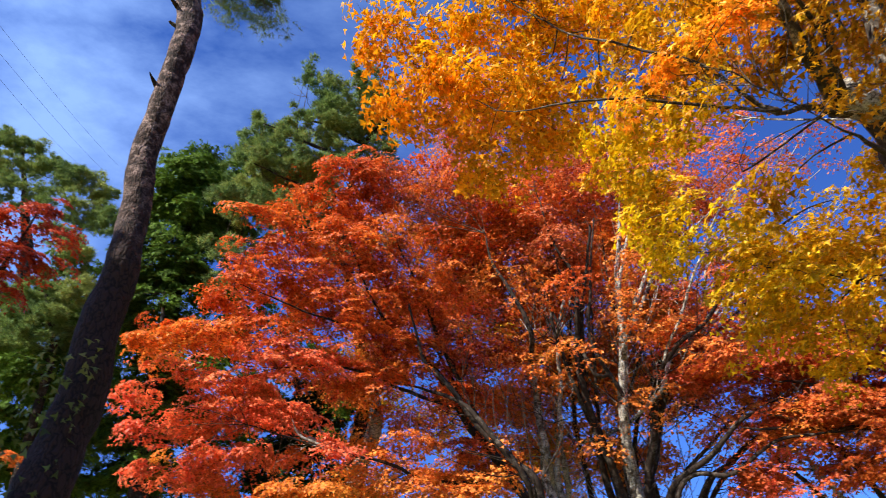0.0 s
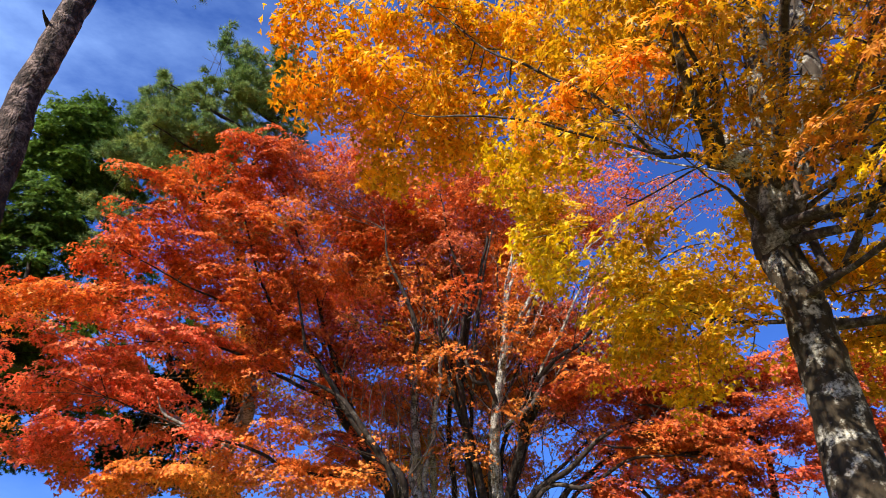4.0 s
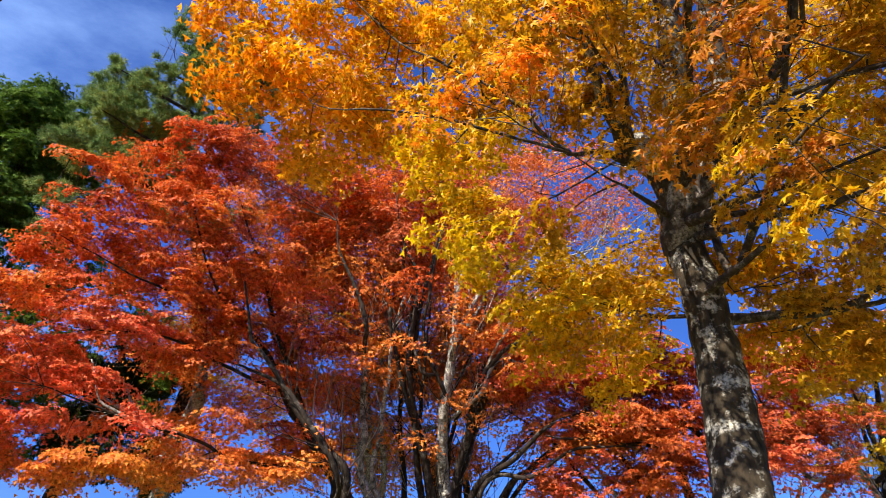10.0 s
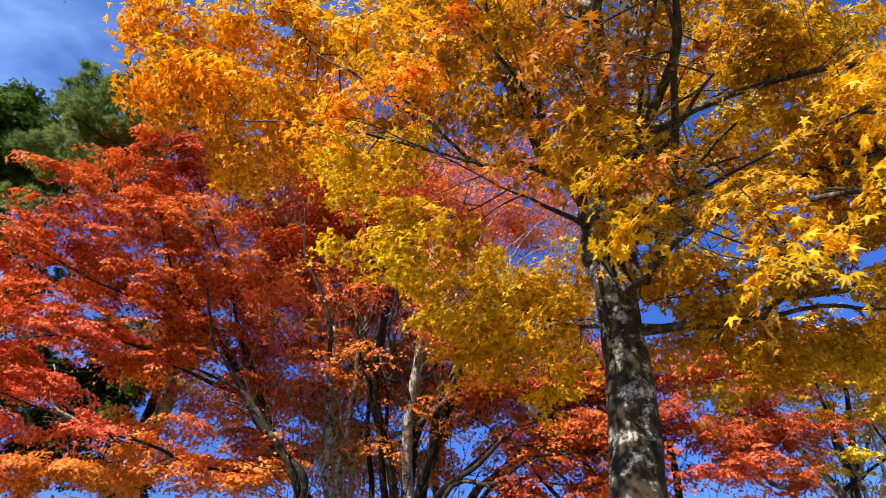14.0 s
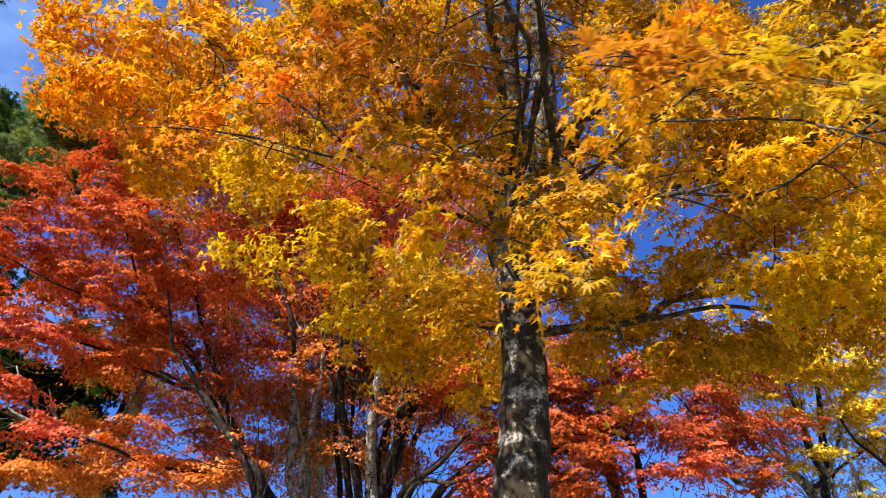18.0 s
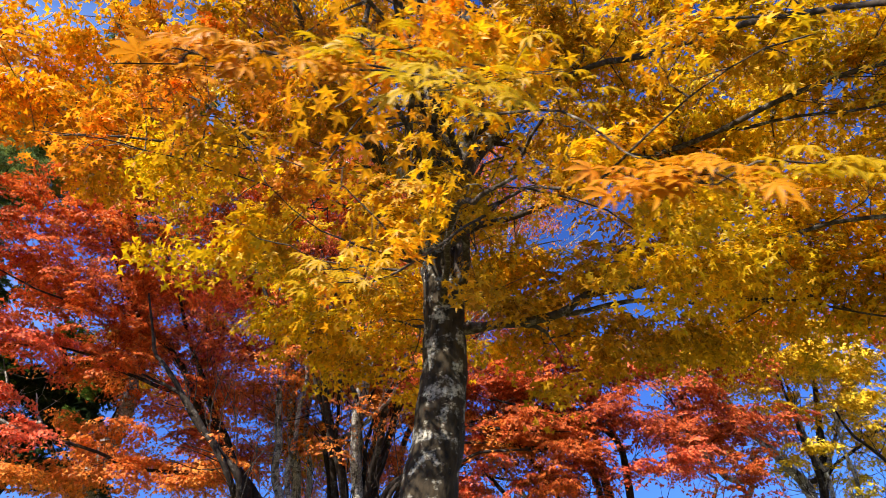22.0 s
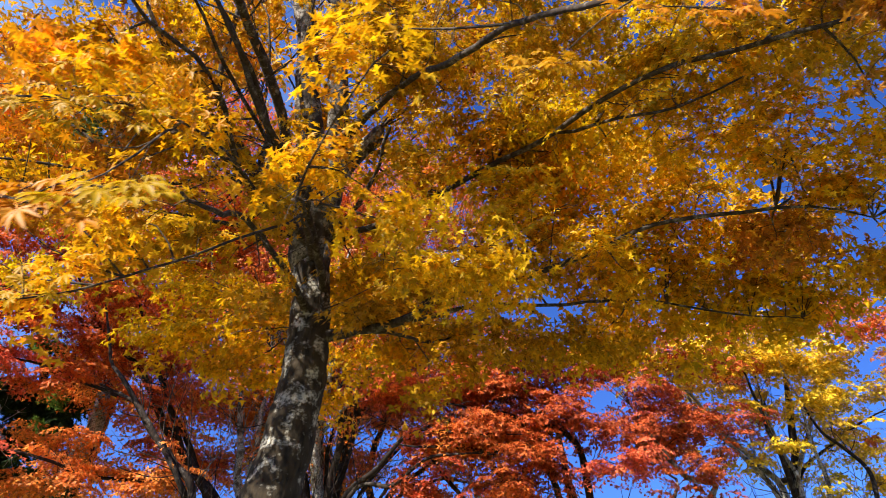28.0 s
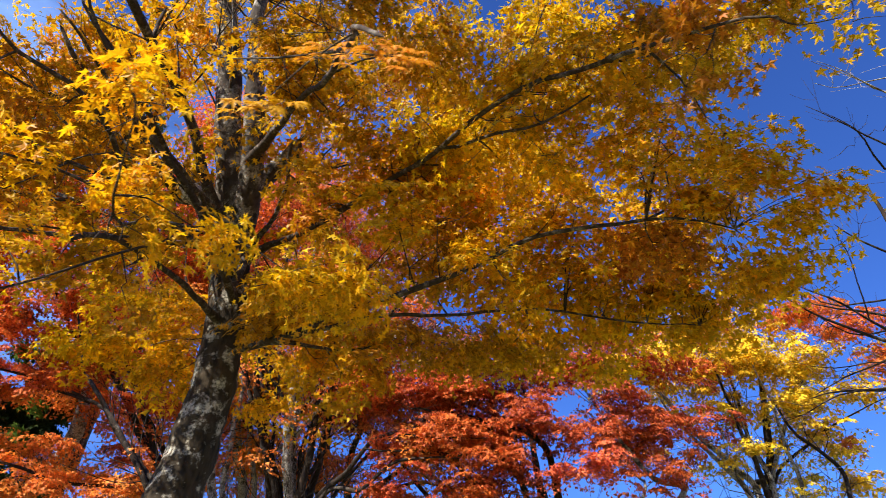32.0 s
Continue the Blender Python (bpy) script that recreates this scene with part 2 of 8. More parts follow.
PINE_BARK = bark_material("plated red pine bark", (0.007, 0.005, 0.004), (0.032, 0.018, 0.014), (0.27, 0.19, 0.165), 0.47, 8.0, 0.9, True, 4.4)
WIRE = bark_material("dull black cable", (0.02, 0.02, 0.022), (0.03, 0.03, 0.032), (0.05, 0.05, 0.05), 0.3, 8.0, 0.1)


# ---- building helpers ----
def mesh_of(name, verts, faces, mat, smooth=False):
    """A mesh of triangles or quads from arrays."""
    faces = np.asarray(faces, np.int32)
    me = bpy.data.meshes.new(name)
    k = faces.shape[1]
    me.vertices.add(len(verts))
    me.vertices.foreach_set("co", np.asarray(verts, np.float32).ravel())
    me.loops.add(faces.size)
    me.loops.foreach_set("vertex_index", faces.ravel())
    me.polygons.add(len(faces))
    me.polygons.foreach_set("loop_start", np.arange(0, faces.size, k, dtype=np.int32))
    me.polygons.foreach_set("use_smooth", np.full(len(faces), smooth))
    me.materials.append(mat)
    me.update(calc_edges=True)
    return me


def curve_points(pts, step):
    """A smooth line through control points (x, y, z, radius), resampled about every step metres."""
    p = np.asarray(pts, float)
    p = np.vstack([2 * p[0] - p[1], p, 2 * p[-1] - p[-2]])
    out = []
    for i in range(1, len(p) - 2):
        a, b, c, d = p[i - 1:i + 3]
        k = max(2, int(np.linalg.norm(c[:3] - b[:3]) / step))
        for u in np.arange(k) / k:
            out.append(0.5 * (2 * b + (c - a) * u + (2 * a - 5 * b + 4 * c - d) * u * u + (3 * b - a - 3 * c + d) * u ** 3))
    out.append(p[-2])
    out = np.array(out)
    out[:, 3] = np.maximum(out[:, 3], 0.0012)
    return out


def tube(line, sides, rough=0.0, rng=None):
    """Vertices and quads of a tapered tube along a line of (x, y, z, radius); rough: uneven girth."""
    c, r = line[:, :3], line[:, 3]
    d = np.gradient(c, axis=0)
    d /= np.linalg.norm(d, axis=1)[:, None] + 1e-9
    ref = np.tile([0.31, 0.95, 0.05], (len(c), 1))
    u = np.cross(d, ref)
    u /= np.linalg.norm(u, axis=1)[:, None] + 1e-9
    v = np.cross(d, u)
    ang = np.arange(sides) * 2 * np.pi / sides
    rad = np.repeat(r[:, None], sides, 1)
    if rough:
        lumps = rng.normal(0, 1, (len(c), sides))
        lumps = (lumps + np.roll(lumps, 1, 1) + np.roll(lumps, -1, 1) + np.roll(lumps, 1, 0)) / 2
        rad = rad * (1 + rough * lumps)
    verts = c[:, None] + rad[..., None] * (np.cos(ang)[None, :, None] * u[:, None] + np.sin(ang)[None, :, None] * v[:, None])
    i = np.arange(len(c) - 1)[:, None] * sides
    j = np.arange(sides)[None]
    jn = (j + 1) % sides
    faces = np.stack([i + j, i + jn, i + sides + jn, i + sides + j], -1).reshape(-1, 4)
    return verts.reshape(-1, 3), faces


def joined(pieces):
    """Several (verts, faces) as one."""
    vs, fs, off = [], [], 0
    for v, f in pieces:
        vs.append(v), fs.append(f + off)
        off += len(v)
    return np.vstack(vs), np.vstack(fs)


def thing(name, label, category, x, y, z=0.0, group="", kind=""):
    ob = new(name)
    ob.empty_display_size = 0.2
    ob.location = (x, y, z)
    return tagged(ob, label, category, group, kind)


def part(name, mesh, parent, label="", kind=""):
    ob = new(name, mesh)
    ob.parent = parent
    base = parent if parent.parent is None else parent.parent
    ob.matrix_parent_inverse = Matrix.Translation(-base.location)
    if parent.parent is not None:
        ob.matrix_parent_inverse = Matrix.Identity(4)
    return tagged(ob, label, kind=kind)


RNG = np.random.default_rng(11)
WOOD = {}


def limb(tree, name, pts, mat=TWIG, sides=8, step=0.12, rough=0.05, label=""):
    """A trunk, limb or branch through (x, y, z, radius) points, with an uneven surface, remembered for the twigs to spring from."""
    pts = [tuple(p) for p in pts]
    if name != "trunk" and tree.name in WOOD:
        # spring from the nearest wood of the tree
        wood = np.vstack(WOOD[tree.name])
        gap = np.linalg.norm(wood[:, :3] - pts[0][:3], axis=1)
        near = wood[np.argmin(gap + 0.8 * np.maximum(0, wood[:, 2] - pts[0][2] + 0.1))]
        far = np.linalg.norm(near[:3] - pts[0][:3])
        if far > 0.06:
            r = min(near[3] * 0.9, pts[0][3] * 1.15)
            mid = (near[:3] * 0.45 + np.array(pts[0][:3]) * 0.55) - [0, 0, 0.08 * far]
            pts = [(*near[:3], r)] + ([(*mid, (r + pts[0][3]) / 2)] if far > 0.6 else []) + pts
    line = curve_points(pts, step)
    wander = RNG.normal(0, 1, (len(line), 3))
    for _ in range(3):
        wander[1:-1] = (wander[:-2] + wander[1:-1] + wander[2:]) / 3
    line[1:-1, :3] += wander[1:-1] * np.minimum(line[1:-1, 3:4] * 0.35, 0.02)
    if name not in ("trunk", "stub"):
        crook = RNG.uniform(0, 50, 3)
        for q in line[1:-1]:
            q[:3] += np.array(noise.noise_vector(Vector(q[:3] * 1.6 + crook))) * 0.035 + np.array(noise.noise_vector(Vector(q[:3] * 5.0 + crook))) * 0.012
    WOOD.setdefault(tree.name, []).append(line)
    tip = line[-1].copy()
    tip[:3] += (line[-1, :3] - line[-2, :3]) * 0.2
    tip[3] = 0.0005
    root = line[0].copy()
    root[:3] -= (line[1, :3] - line[0, :3]) * 0.1
    root[3] = 0.0005
    v, f = tube(np.vstack([root, line, tip]), sides, rough, RNG)
    ob = part(name, mesh_of(name, v, f, mat, True), tree, label)
    if name not in ("trunk", "stub"):
        side_shoots(ob, line, mat)
    return ob


def side_shoots(ob, line, mat):
    """Thin crooked shoots along the outer part of a limb."""
    gaps = np.linalg.norm(np.diff(line[:, :3], axis=0), axis=1)
    n = int(gaps.sum() / 0.45)
    shoots = []
    for i in RNG.integers(len(line) // 4, max(len(line) // 4 + 1, len(line) - 1), n):
        p, along = line[i], line[min(i + 1, len(line) - 1), :3] - line[i, :3]
        along = along / (np.linalg.norm(along) + 1e-9)
        out = RNG.normal(0, 1, 3)
        out -= along * np.dot(out, along)
        out /= np.linalg.norm(out)
        way = along * 0.75 + out * 0.7 + np.array([0, 0, 0.3])
        long = float(np.clip(p[3] * RNG.uniform(10, 26), 0.2, 1.1))
        r = float(np.clip(p[3] * 0.28, 0.0025, 0.011))
        bend = RNG.normal(0, 0.2, (2, 3)) * long
        pts = [(*p[:3], r), (*(p[:3] + way * long * 0.5 + bend[0]), r * 0.7), (*(p[:3] + way * long + bend[1] + [0, 0, 0.12 * long]), r * 0.3)]
        shoots.append(curve_points(pts, 0.14))
        mid = shoots[-1][len(shoots[-1]) // 2]
        for _ in range(2):
            d = way * 0.5 + RNG.normal(0, 0.5, 3)
            shoots.append(curve_points([(*mid[:3], r * 0.6), (*(mid[:3] + d * long * 0.3), r * 0.4), (*(mid[:3] + d * long * 0.55 + [0, 0, 0.05]), r * 0.2)], 0.16))
    if shoots:
        tv, tf = joined([tube(s, 3) for s in shoots])
        part("twig", mesh_of("twig", tv, tf, mat, True), ob, kind="stuff")


def star(lobes):
    """A palmate blade of unit length round its stalk: vertices and the triangles of a fan, tips drooping."""
    pts = [(0.0, 0.0, 0.0)]
    for a, r in lobes:
        pts.append((r * math.sin(radians(a)), r * math.cos(radians(a)), -0.22 * r * r + 0.05 * abs(math.sin(radians(a)))))
    return np.array(pts), np.array([(0, k + 1, k) for k in range(1, len(lobes))])


MAPLE = star([(-120, 0.56), (-88, 0.34), (-59, 0.92), (-29, 0.42), (0, 1.08), (29, 0.42), (59, 0.92), (88, 0.34), (120, 0.56)])
SMALL = star([(-84, 0.82), (-42, 0.46), (-3, 1.06), (40, 0.46), (80, 0.84)])


def blade_of(lobes):
    """A near leaf: narrow lobes with shoulders and deep notches round the stalk, each lobe folded along its midrib, and a thin stalk."""
    pts, tris = [(0.0, 0.0, 0.0)], []
    for k, (a, r) in enumerate(lobes):
        d, s = Vector((math.sin(radians(a)), math.cos(radians(a)), 0)), Vector((math.cos(radians(a)), -math.sin(radians(a)), 0))
        base = len(pts)
        for along, side, up in ((0.28, -0.11, 0.03), (0.62, -0.13, 0.02), (1.0, 0.0, -0.2), (0.62, 0.13, 0.02), (0.28, 0.11, 0.03), (0.5, 0.0, -0.03)):
            q = d * along * r + s * side * r
            pts.append((q.x, q.y, up * r - 0.12 * (along * r) ** 2))
        tris += [(0, base, base + 5), (base, base + 1, base + 5), (base + 1, base + 2, base + 5), (base + 2, base + 3, base + 5), (base + 3, base + 4, base + 5), (base + 4, 0, base + 5)]
    base = len(pts)
    pts += [(-0.02, 0.0, 0.0), (0.02, 0.0, 0.0), (0.03, -0.75, 0.12)]
    return np.array(pts), np.array(tris + [(base, base + 1, base + 2)])


BLADE = blade_of([(-112, 0.55), (-74, 0.82), (-36, 1.0), (0, 1.1), (36, 1.0), (74, 0.82), (112, 0.55)])


def tuft(n, spread, width, seed):
    """A brush of thin needles from one point, one narrow triangle each."""
    rng = np.random.default_rng(seed)
    v, f = [], []
    for k in range(n):
        a, b = rng.uniform(0, 2 * math.pi), rng.uniform(0.25, spread)
        d = np.array([math.sin(b) * math.cos(a), math.cos(b), math.sin(b) * math.sin(a)]) * rng.uniform(0.75, 1.0)
        s = np.cross(d, rng.normal(0, 1, 3))
        s *= width / np.linalg.norm(s)
        v += [s, -s, d]
        f.append((3 * k, 3 * k + 1, 3 * k + 2))
    return np.array(v), np.array(f)


PINE = tuft(8, 1.35, 0.05, 3)
FINE = tuft(20, 1.3, 0.013, 5)


def frond():
    """A flat scaly spray: a fan of overlapping small fingers."""
    v, f = [], []
    for k, (y, a, r) in enumerate([(0.0, -58, 0.55), (0.1, 60, 0.55), (0.35, -44, 0.52), (0.45, 46, 0.5), (0.1, 0, 0.95)]):
        d = np.array([math.sin(radians(a)), math.cos(radians(a)), -0.12])
        s = np.array([math.cos(radians(a)), -math.sin(radians(a)), 0.1]) * 0.12
        o = np.array([0, y, 0])
        v += [o - s, o + s, o + d * r]
        f.append((3 * k, 3 * k + 1, 3 * k + 2))
    return np.array(v), np.array(f)


FROND = frond()


def scatter(shape, at, normal, heading, size):
    """Copies of a leaf shape at the given points, blades square to their normals, tips along their headings."""
    v, f = shape
    h = heading - normal * np.sum(heading * normal, 1)[:, None]
    h /= np.linalg.norm(h, axis=1)[:, None] + 1e-9
    s = np.cross(h, normal)
    verts = at[:, None] + size[:, None, None] * (v[None, :, :1] * s[:, None] + v[None, :, 1:2] * h[:, None] + v[None, :, 2:] * normal[:, None])
    faces = f[None] + (np.arange(len(at)) * len(v))[:, None, None]
    return verts.reshape(-1, 3), faces.reshape(-1, 3)


def ball(rng, n):
    p = rng.normal(0, 1, (n, 3))
    return p / np.linalg.norm(p, axis=1)[:, None] * rng.uniform(0.05, 1, (n, 1)) ** 0.4


def layout(tree, x, y, z, wide, tall, leaves, per, disc, droop):
    """Where the leaves of one bough sit: flat layers of leaves round twig ends inside a flattened ball, and the lines of the twigs."""
    rng = np.random.default_rng(abs(int(x * 971 + y * 353 + z * 617 + leaves)) + 5)
    centre = np.array([x, y, z])
    k = max(3, leaves // per)
    spots = ball(rng, k) * rng.uniform(0.55, 1.3, (k, 1))
    turn, slim = rng.uniform(0, 2 * np.pi), rng.uniform(0.62, 0.9)
    axis = np.array([np.cos(turn), np.sin(turn), rng.normal(0, 0.12)])
    spots = spots * slim + axis * np.sum(spots * axis, 1)[:, None] * (1.35 - slim)
    up = rng.uniform(0, 1, k) < 0.6
    spots[up, 2] = np.abs(spots[up, 2])
    ends = centre + spots * [wide, wide, tall]
    wood = np.vstack(WOOD[tree.name])
    wood = wood[np.linalg.norm(wood[:, :3] - centre, axis=1) < wide + 1.2] if np.any(np.linalg.norm(wood[:, :3] - centre, axis=1) < wide + 0.8) else wood
    near = wood[np.argmin(np.linalg.norm(wood[:, :3] - centre, axis=1) + 0.4 * (wood[:, 2] > z + 0.3))]
    root = near[:3]
    hub = root + (centre - root) * 0.72
    twigs = []
    gap = np.linalg.norm(hub - root)
    r0 = min(0.007, near[3] * 0.8)
    mid = (root + hub) / 2 + rng.normal(0, 0.08, 3) * gap + [0, 0, 0.06 * gap]
    twigs.append(curve_points([(*root, r0 + 0.002), (*mid, r0 * 0.85), (*hub, r0 * 0.6)], 0.15))
    known = np.vstack([twigs[0][1:, :3], wood[np.linalg.norm(wood[:, :3] - centre, axis=1) < wide * 1.1][:, :3]])
    for e in ends[np.argsort(np.linalg.norm(ends - root, axis=1))]:
        start = known[np.argmin(np.linalg.norm(known - e, axis=1) + 0.35 * np.linalg.norm(known - root, axis=1))]
        long = np.linalg.norm(e - start)
        m = (start + e) / 2 + rng.normal(0, 0.09, 3) * long + [0, 0, 0.05 * long]
        shoot = curve_points([(*start, 0.0028), (*m, 0.0022), (*e, 0.0012)], 0.34)
        twigs.append(shoot)
        known = np.vstack([known, shoot[1:, :3]])
    which = rng.integers(0, k, leaves)
    puff = rng.normal(0, 1, (leaves, 3))
    puff /= np.maximum(1.0, np.linalg.norm(puff, axis=1) / 1.75)[:, None]
    off = puff * [disc * 0.55, disc * 0.55, disc * 0.12] * rng.uniform(0.55, 1.35, k)[which][:, None]
    lean = rng.normal(0, 0.28, (k, 3))
    out = ends - root
    out[:, 2] = 0
    out /= np.linalg.norm(out, axis=1)[:, None] + 1e-6
    plane = np.array([0, 0, 1.0]) + lean + out * droop
    plane /= np.linalg.norm(plane, axis=1)[:, None]
    off -= plane[which] * np.sum(off * plane[which], 1)[:, None] * 0.8
    far = np.linalg.norm(off, axis=1)[:, None] / disc
    at = ends[which] + off - plane[which] * disc * 0.45 * far ** 2
    # leaves sit above the boughs that carry them
    flat = np.linalg.norm(at[:, None, :2] - wood[None, ::2, :2], axis=2)
    over = wood[None, ::2, 2] - at[:, 2][:, None]
    lift = np.where((flat < 0.16) & (over > -0.03) & (over < 0.35), over + 0.03, 0.0).max(axis=1)
    at[:, 2] += lift + (lift > 0) * rng.uniform(0, 0.12, leaves)
    normal = plane[which] + off / disc * 0.7 + rng.normal(0, 0.42, (leaves, 3))
    normal /= np.linalg.norm(normal, axis=1)[:, None]
    heading = off / disc + out[which] * 0.8 + rng.normal(0, 0.5, (leaves, 3)) + [0, 0, -0.25 if droop >= 0 else 0.7]
    return at, normal, heading, twigs, rng


def spray(tree, mat, x, y, z, wide, tall, leaves, shape=MAPLE, size=0.037, per=60, disc=0.24, droop=0.25, name="leaf_spray", label="", twig=TWIG, fill=1.0, spread=1.0, cover=9.0):
    """One leafy bough of a tree with its twigs; fill thins or thickens it, spread widens it, and at most cover leaves lie over one another."""
    wide, tall = wide * spread, tall * spread
    leaves = max(5, int(min(leaves * fill, cover * math.pi * wide * max(tall, 0.6 * wide) / (1.2 * size * size))))
    at, normal, heading, twigs, rng = layout(tree, x, y, z, wide, tall, leaves, per, disc, droop)
    v, f = scatter(shape, at, normal, heading, size * rng.uniform(0.65, 1.15, leaves))
    ob = part(name, mesh_of(name, v, f, mat), tree, label, "stuff")
    tv, tf = joined([tube(t, 3) for t in twigs])
    part("twig", mesh_of("twig", tv, tf, twig, True), ob, kind="stuff")
    return ob


# the foliage of each kind of tree: blade, its size in metres, leaves on a twig end, spread of a twig end
LEAF = dict(shape=SMALL, size=0.046, per=40, disc=0.19, droop=0.6, fill=0.92, spread=1.22, cover=7.5)
BROAD_LEAF = dict(shape=MAPLE, size=0.038, per=40, disc=0.18, droop=0.6, fill=1.2, spread=1.2, cover=8.0)
# large leaves for the boughs added overhead to cast shade
HIGH_SHADE_LEAF = dict(shape=SMALL, size=0.06, fill=0.9)
RED_LEAF = dict(shape=SMALL, size=0.051, per=70, disc=0.25, droop=0.5, fill=1.08, spread=1.08, cover=7.5)
THIN_LEAF = dict(shape=SMALL, size=0.055, per=40, disc=0.34, droop=0.4, fill=1.25, spread=1.12, cover=9.0)
LEMON_LEAF = dict(shape=SMALL, size=0.056, per=50, disc=0.23, droop=0.4, fill=0.9)
SHADE_LEAF = dict(shape=SMALL, size=0.11, per=100, disc=0.4, cover=30.0)
DRY_LEAF = dict(shape=SMALL, size=0.045, per=7, disc=0.05)
NEEDLES = dict(shape=PINE, size=0.125, per=26, disc=0.12, droop=-0.4, name="needle_spray", fill=0.9, cover=30.0)
FINE_NEEDLES = dict(shape=FINE, size=0.09, per=20, disc=0.2, droop=-0.4, name="needle_spray", fill=1.1, cover=80.0)
SCALES = dict(shape=FROND, size=0.115, per=30, disc=0.24, droop=0.8, name="scale_spray", fill=1.0, cover=40.0)


def bare_twigs(tree, x, y, z, wide, tall, n, mat=TWIG):
    """A leafless fan of thin twigs from the nearest branch."""
    twigs = layout(tree, x, y, z, wide, tall, n, 1, 0.1, 0.0)[3]
    tv, tf = joined([tube(t, 4) for t in twigs[1:]])
    return part("twig", mesh_of("twig", tv, tf, mat, True), tree, kind="stuff")


def near_spray(tree, blade, x, y, z, wide, tall, leaves, size=0.042):
    """The drooping sheet of leaves at the end of a bough close to the path: every leaf is a part of its own on one shared blade."""
    rng = np.random.default_rng(abs(int(x * 971 + y * 353 + z * 617)) + leaves)
    plane, slope, centre = np.array([0.0, -0.75, 0.66]), np.array([0.0, 0.66, 0.75]), np.array([x, y, z])
    wood = np.vstack(WOOD[tree.name])
    root = wood[np.argmin(np.linalg.norm(wood[:, :3] - centre, axis=1)), :3]
    twigs = [curve_points([(*root, 0.0026), (*((root + centre) / 2 + [0, 0, 0.03]), 0.0022), (*centre, 0.0016)], 0.1)]
    for k in range(leaves):
        u, w, h = rng.uniform(-1, 1), rng.uniform(-1, 1), rng.normal(0, 0.5)
        p = centre + np.array([1.0, 0, 0.12]) * u * wide + slope * w * wide * 0.9 + plane * (h * tall - 0.1 * wide * u * u)
        nrm = plane + rng.normal(0, 0.24, 3)
        nrm /= np.linalg.norm(nrm)
        head = np.array([u, 0, 0]) - slope * 0.8 + rng.normal(0, 0.45, 3)
        head -= nrm * np.dot(head, nrm)
        head /= np.linalg.norm(head)
        side = np.cross(head, nrm)
        g = size * rng.uniform(0.7, 1.15)
        if k % 5 == 0:
            twigs.append(curve_points([(*centre, 0.0014), (*((centre + p) / 2), 0.0012), (*(p - head * g * 0.7), 0.001)], 0.08))
        ob = new("leaf", blade)
        ob.parent = tree
        m = Matrix.Identity(4)
        for r in range(3):
            m[r][0], m[r][1], m[r][2], m[r][3] = side[r] * g, head[r] * g, nrm[r] * g, p[r]
        ob.matrix_parent_inverse = Matrix.Translation(-tree.location)
        ob.matrix_basis = m
    tv, tf = joined([tube(t, 5) for t in twigs])
    part("twig", mesh_of("twig", tv, tf, TWIG, True), tree, kind="stuff")


# ---- ground ----
def build_ground():
    n = 60
    g = np.concatenate([-np.geomspace(900, 12, 14), np.linspace(-10, 26, n), np.geomspace(30, 900, 14)])
    xx, yy = np.meshgrid(g, g)
    zz = np.array([noise.noise((a * 0.35, b * 0.35, 0.0)) * 0.05 for a, b in zip(xx.ravel(), yy.ravel())])
    v = np.stack([xx.ravel(), yy.ravel(), zz], 1)
    k = len(g)
    i = (np.arange(k - 1)[:, None] * k + np.arange(k - 1)[None]).ravel()
    mat = bpy.data.materials.new("grass with fallen leaves")
    mat.use_nodes = True
    nd, l = mat.node_tree.nodes, mat.node_tree.links
    body = nd["Principled BSDF"]
    body.inputs["Roughness"].default_value = 0.95
    geo = nd.new("ShaderNodeNewGeometry")
    cells = nd.new("ShaderNodeTexVoronoi")
    cells.inputs["Scale"].default_value = 14
    l.new(geo.outputs["Position"], cells.inputs["Vector"])
    ramp = nd.new("ShaderNodeValToRGB")
    ramp.color_ramp.elements[0].color = (0.06, 0.10, 0.02, 1)
    ramp.color_ramp.elements[1].color = (0.52, 0.26, 0.06, 1)
    e = ramp.color_ramp.elements.new(0.5)
    e.color = (0.14, 0.14, 0.035, 1)
    drift = nd.new("ShaderNodeTexNoise")
    drift.inputs["Scale"].default_value, drift.inputs["Detail"].default_value = 0.6, 5
    l.new(geo.outputs["Position"], drift.inputs["Vector"])
    lay = nd.new("ShaderNodeMix")
    lay.inputs["Factor"].default_value = 0.55
    l.new(cells.outputs["Color"], lay.inputs["A"])
    l.new(drift.outputs["Fac"], lay.inputs["B"])
    l.new(lay.outputs["Result"], ramp.inputs["Fac"])
    l.new(ramp.outputs["Color"], body.inputs["Base Color"])
    bump = nd.new("ShaderNodeBump")
    bump.inputs["Distance"].default_value = 0.03
    l.new(cells.outputs["Distance"], bump.inputs["Height"])
    l.new(bump.outputs["Normal"], body.inputs["Normal"])
    ob = new("ground", mesh_of("ground", v, np.stack([i, i + 1, i + k + 1, i + k], 1), mat, True))
    return tagged(ob, "grassy ground strewn with fallen maple leaves", "ground", kind="structure")


build_ground()


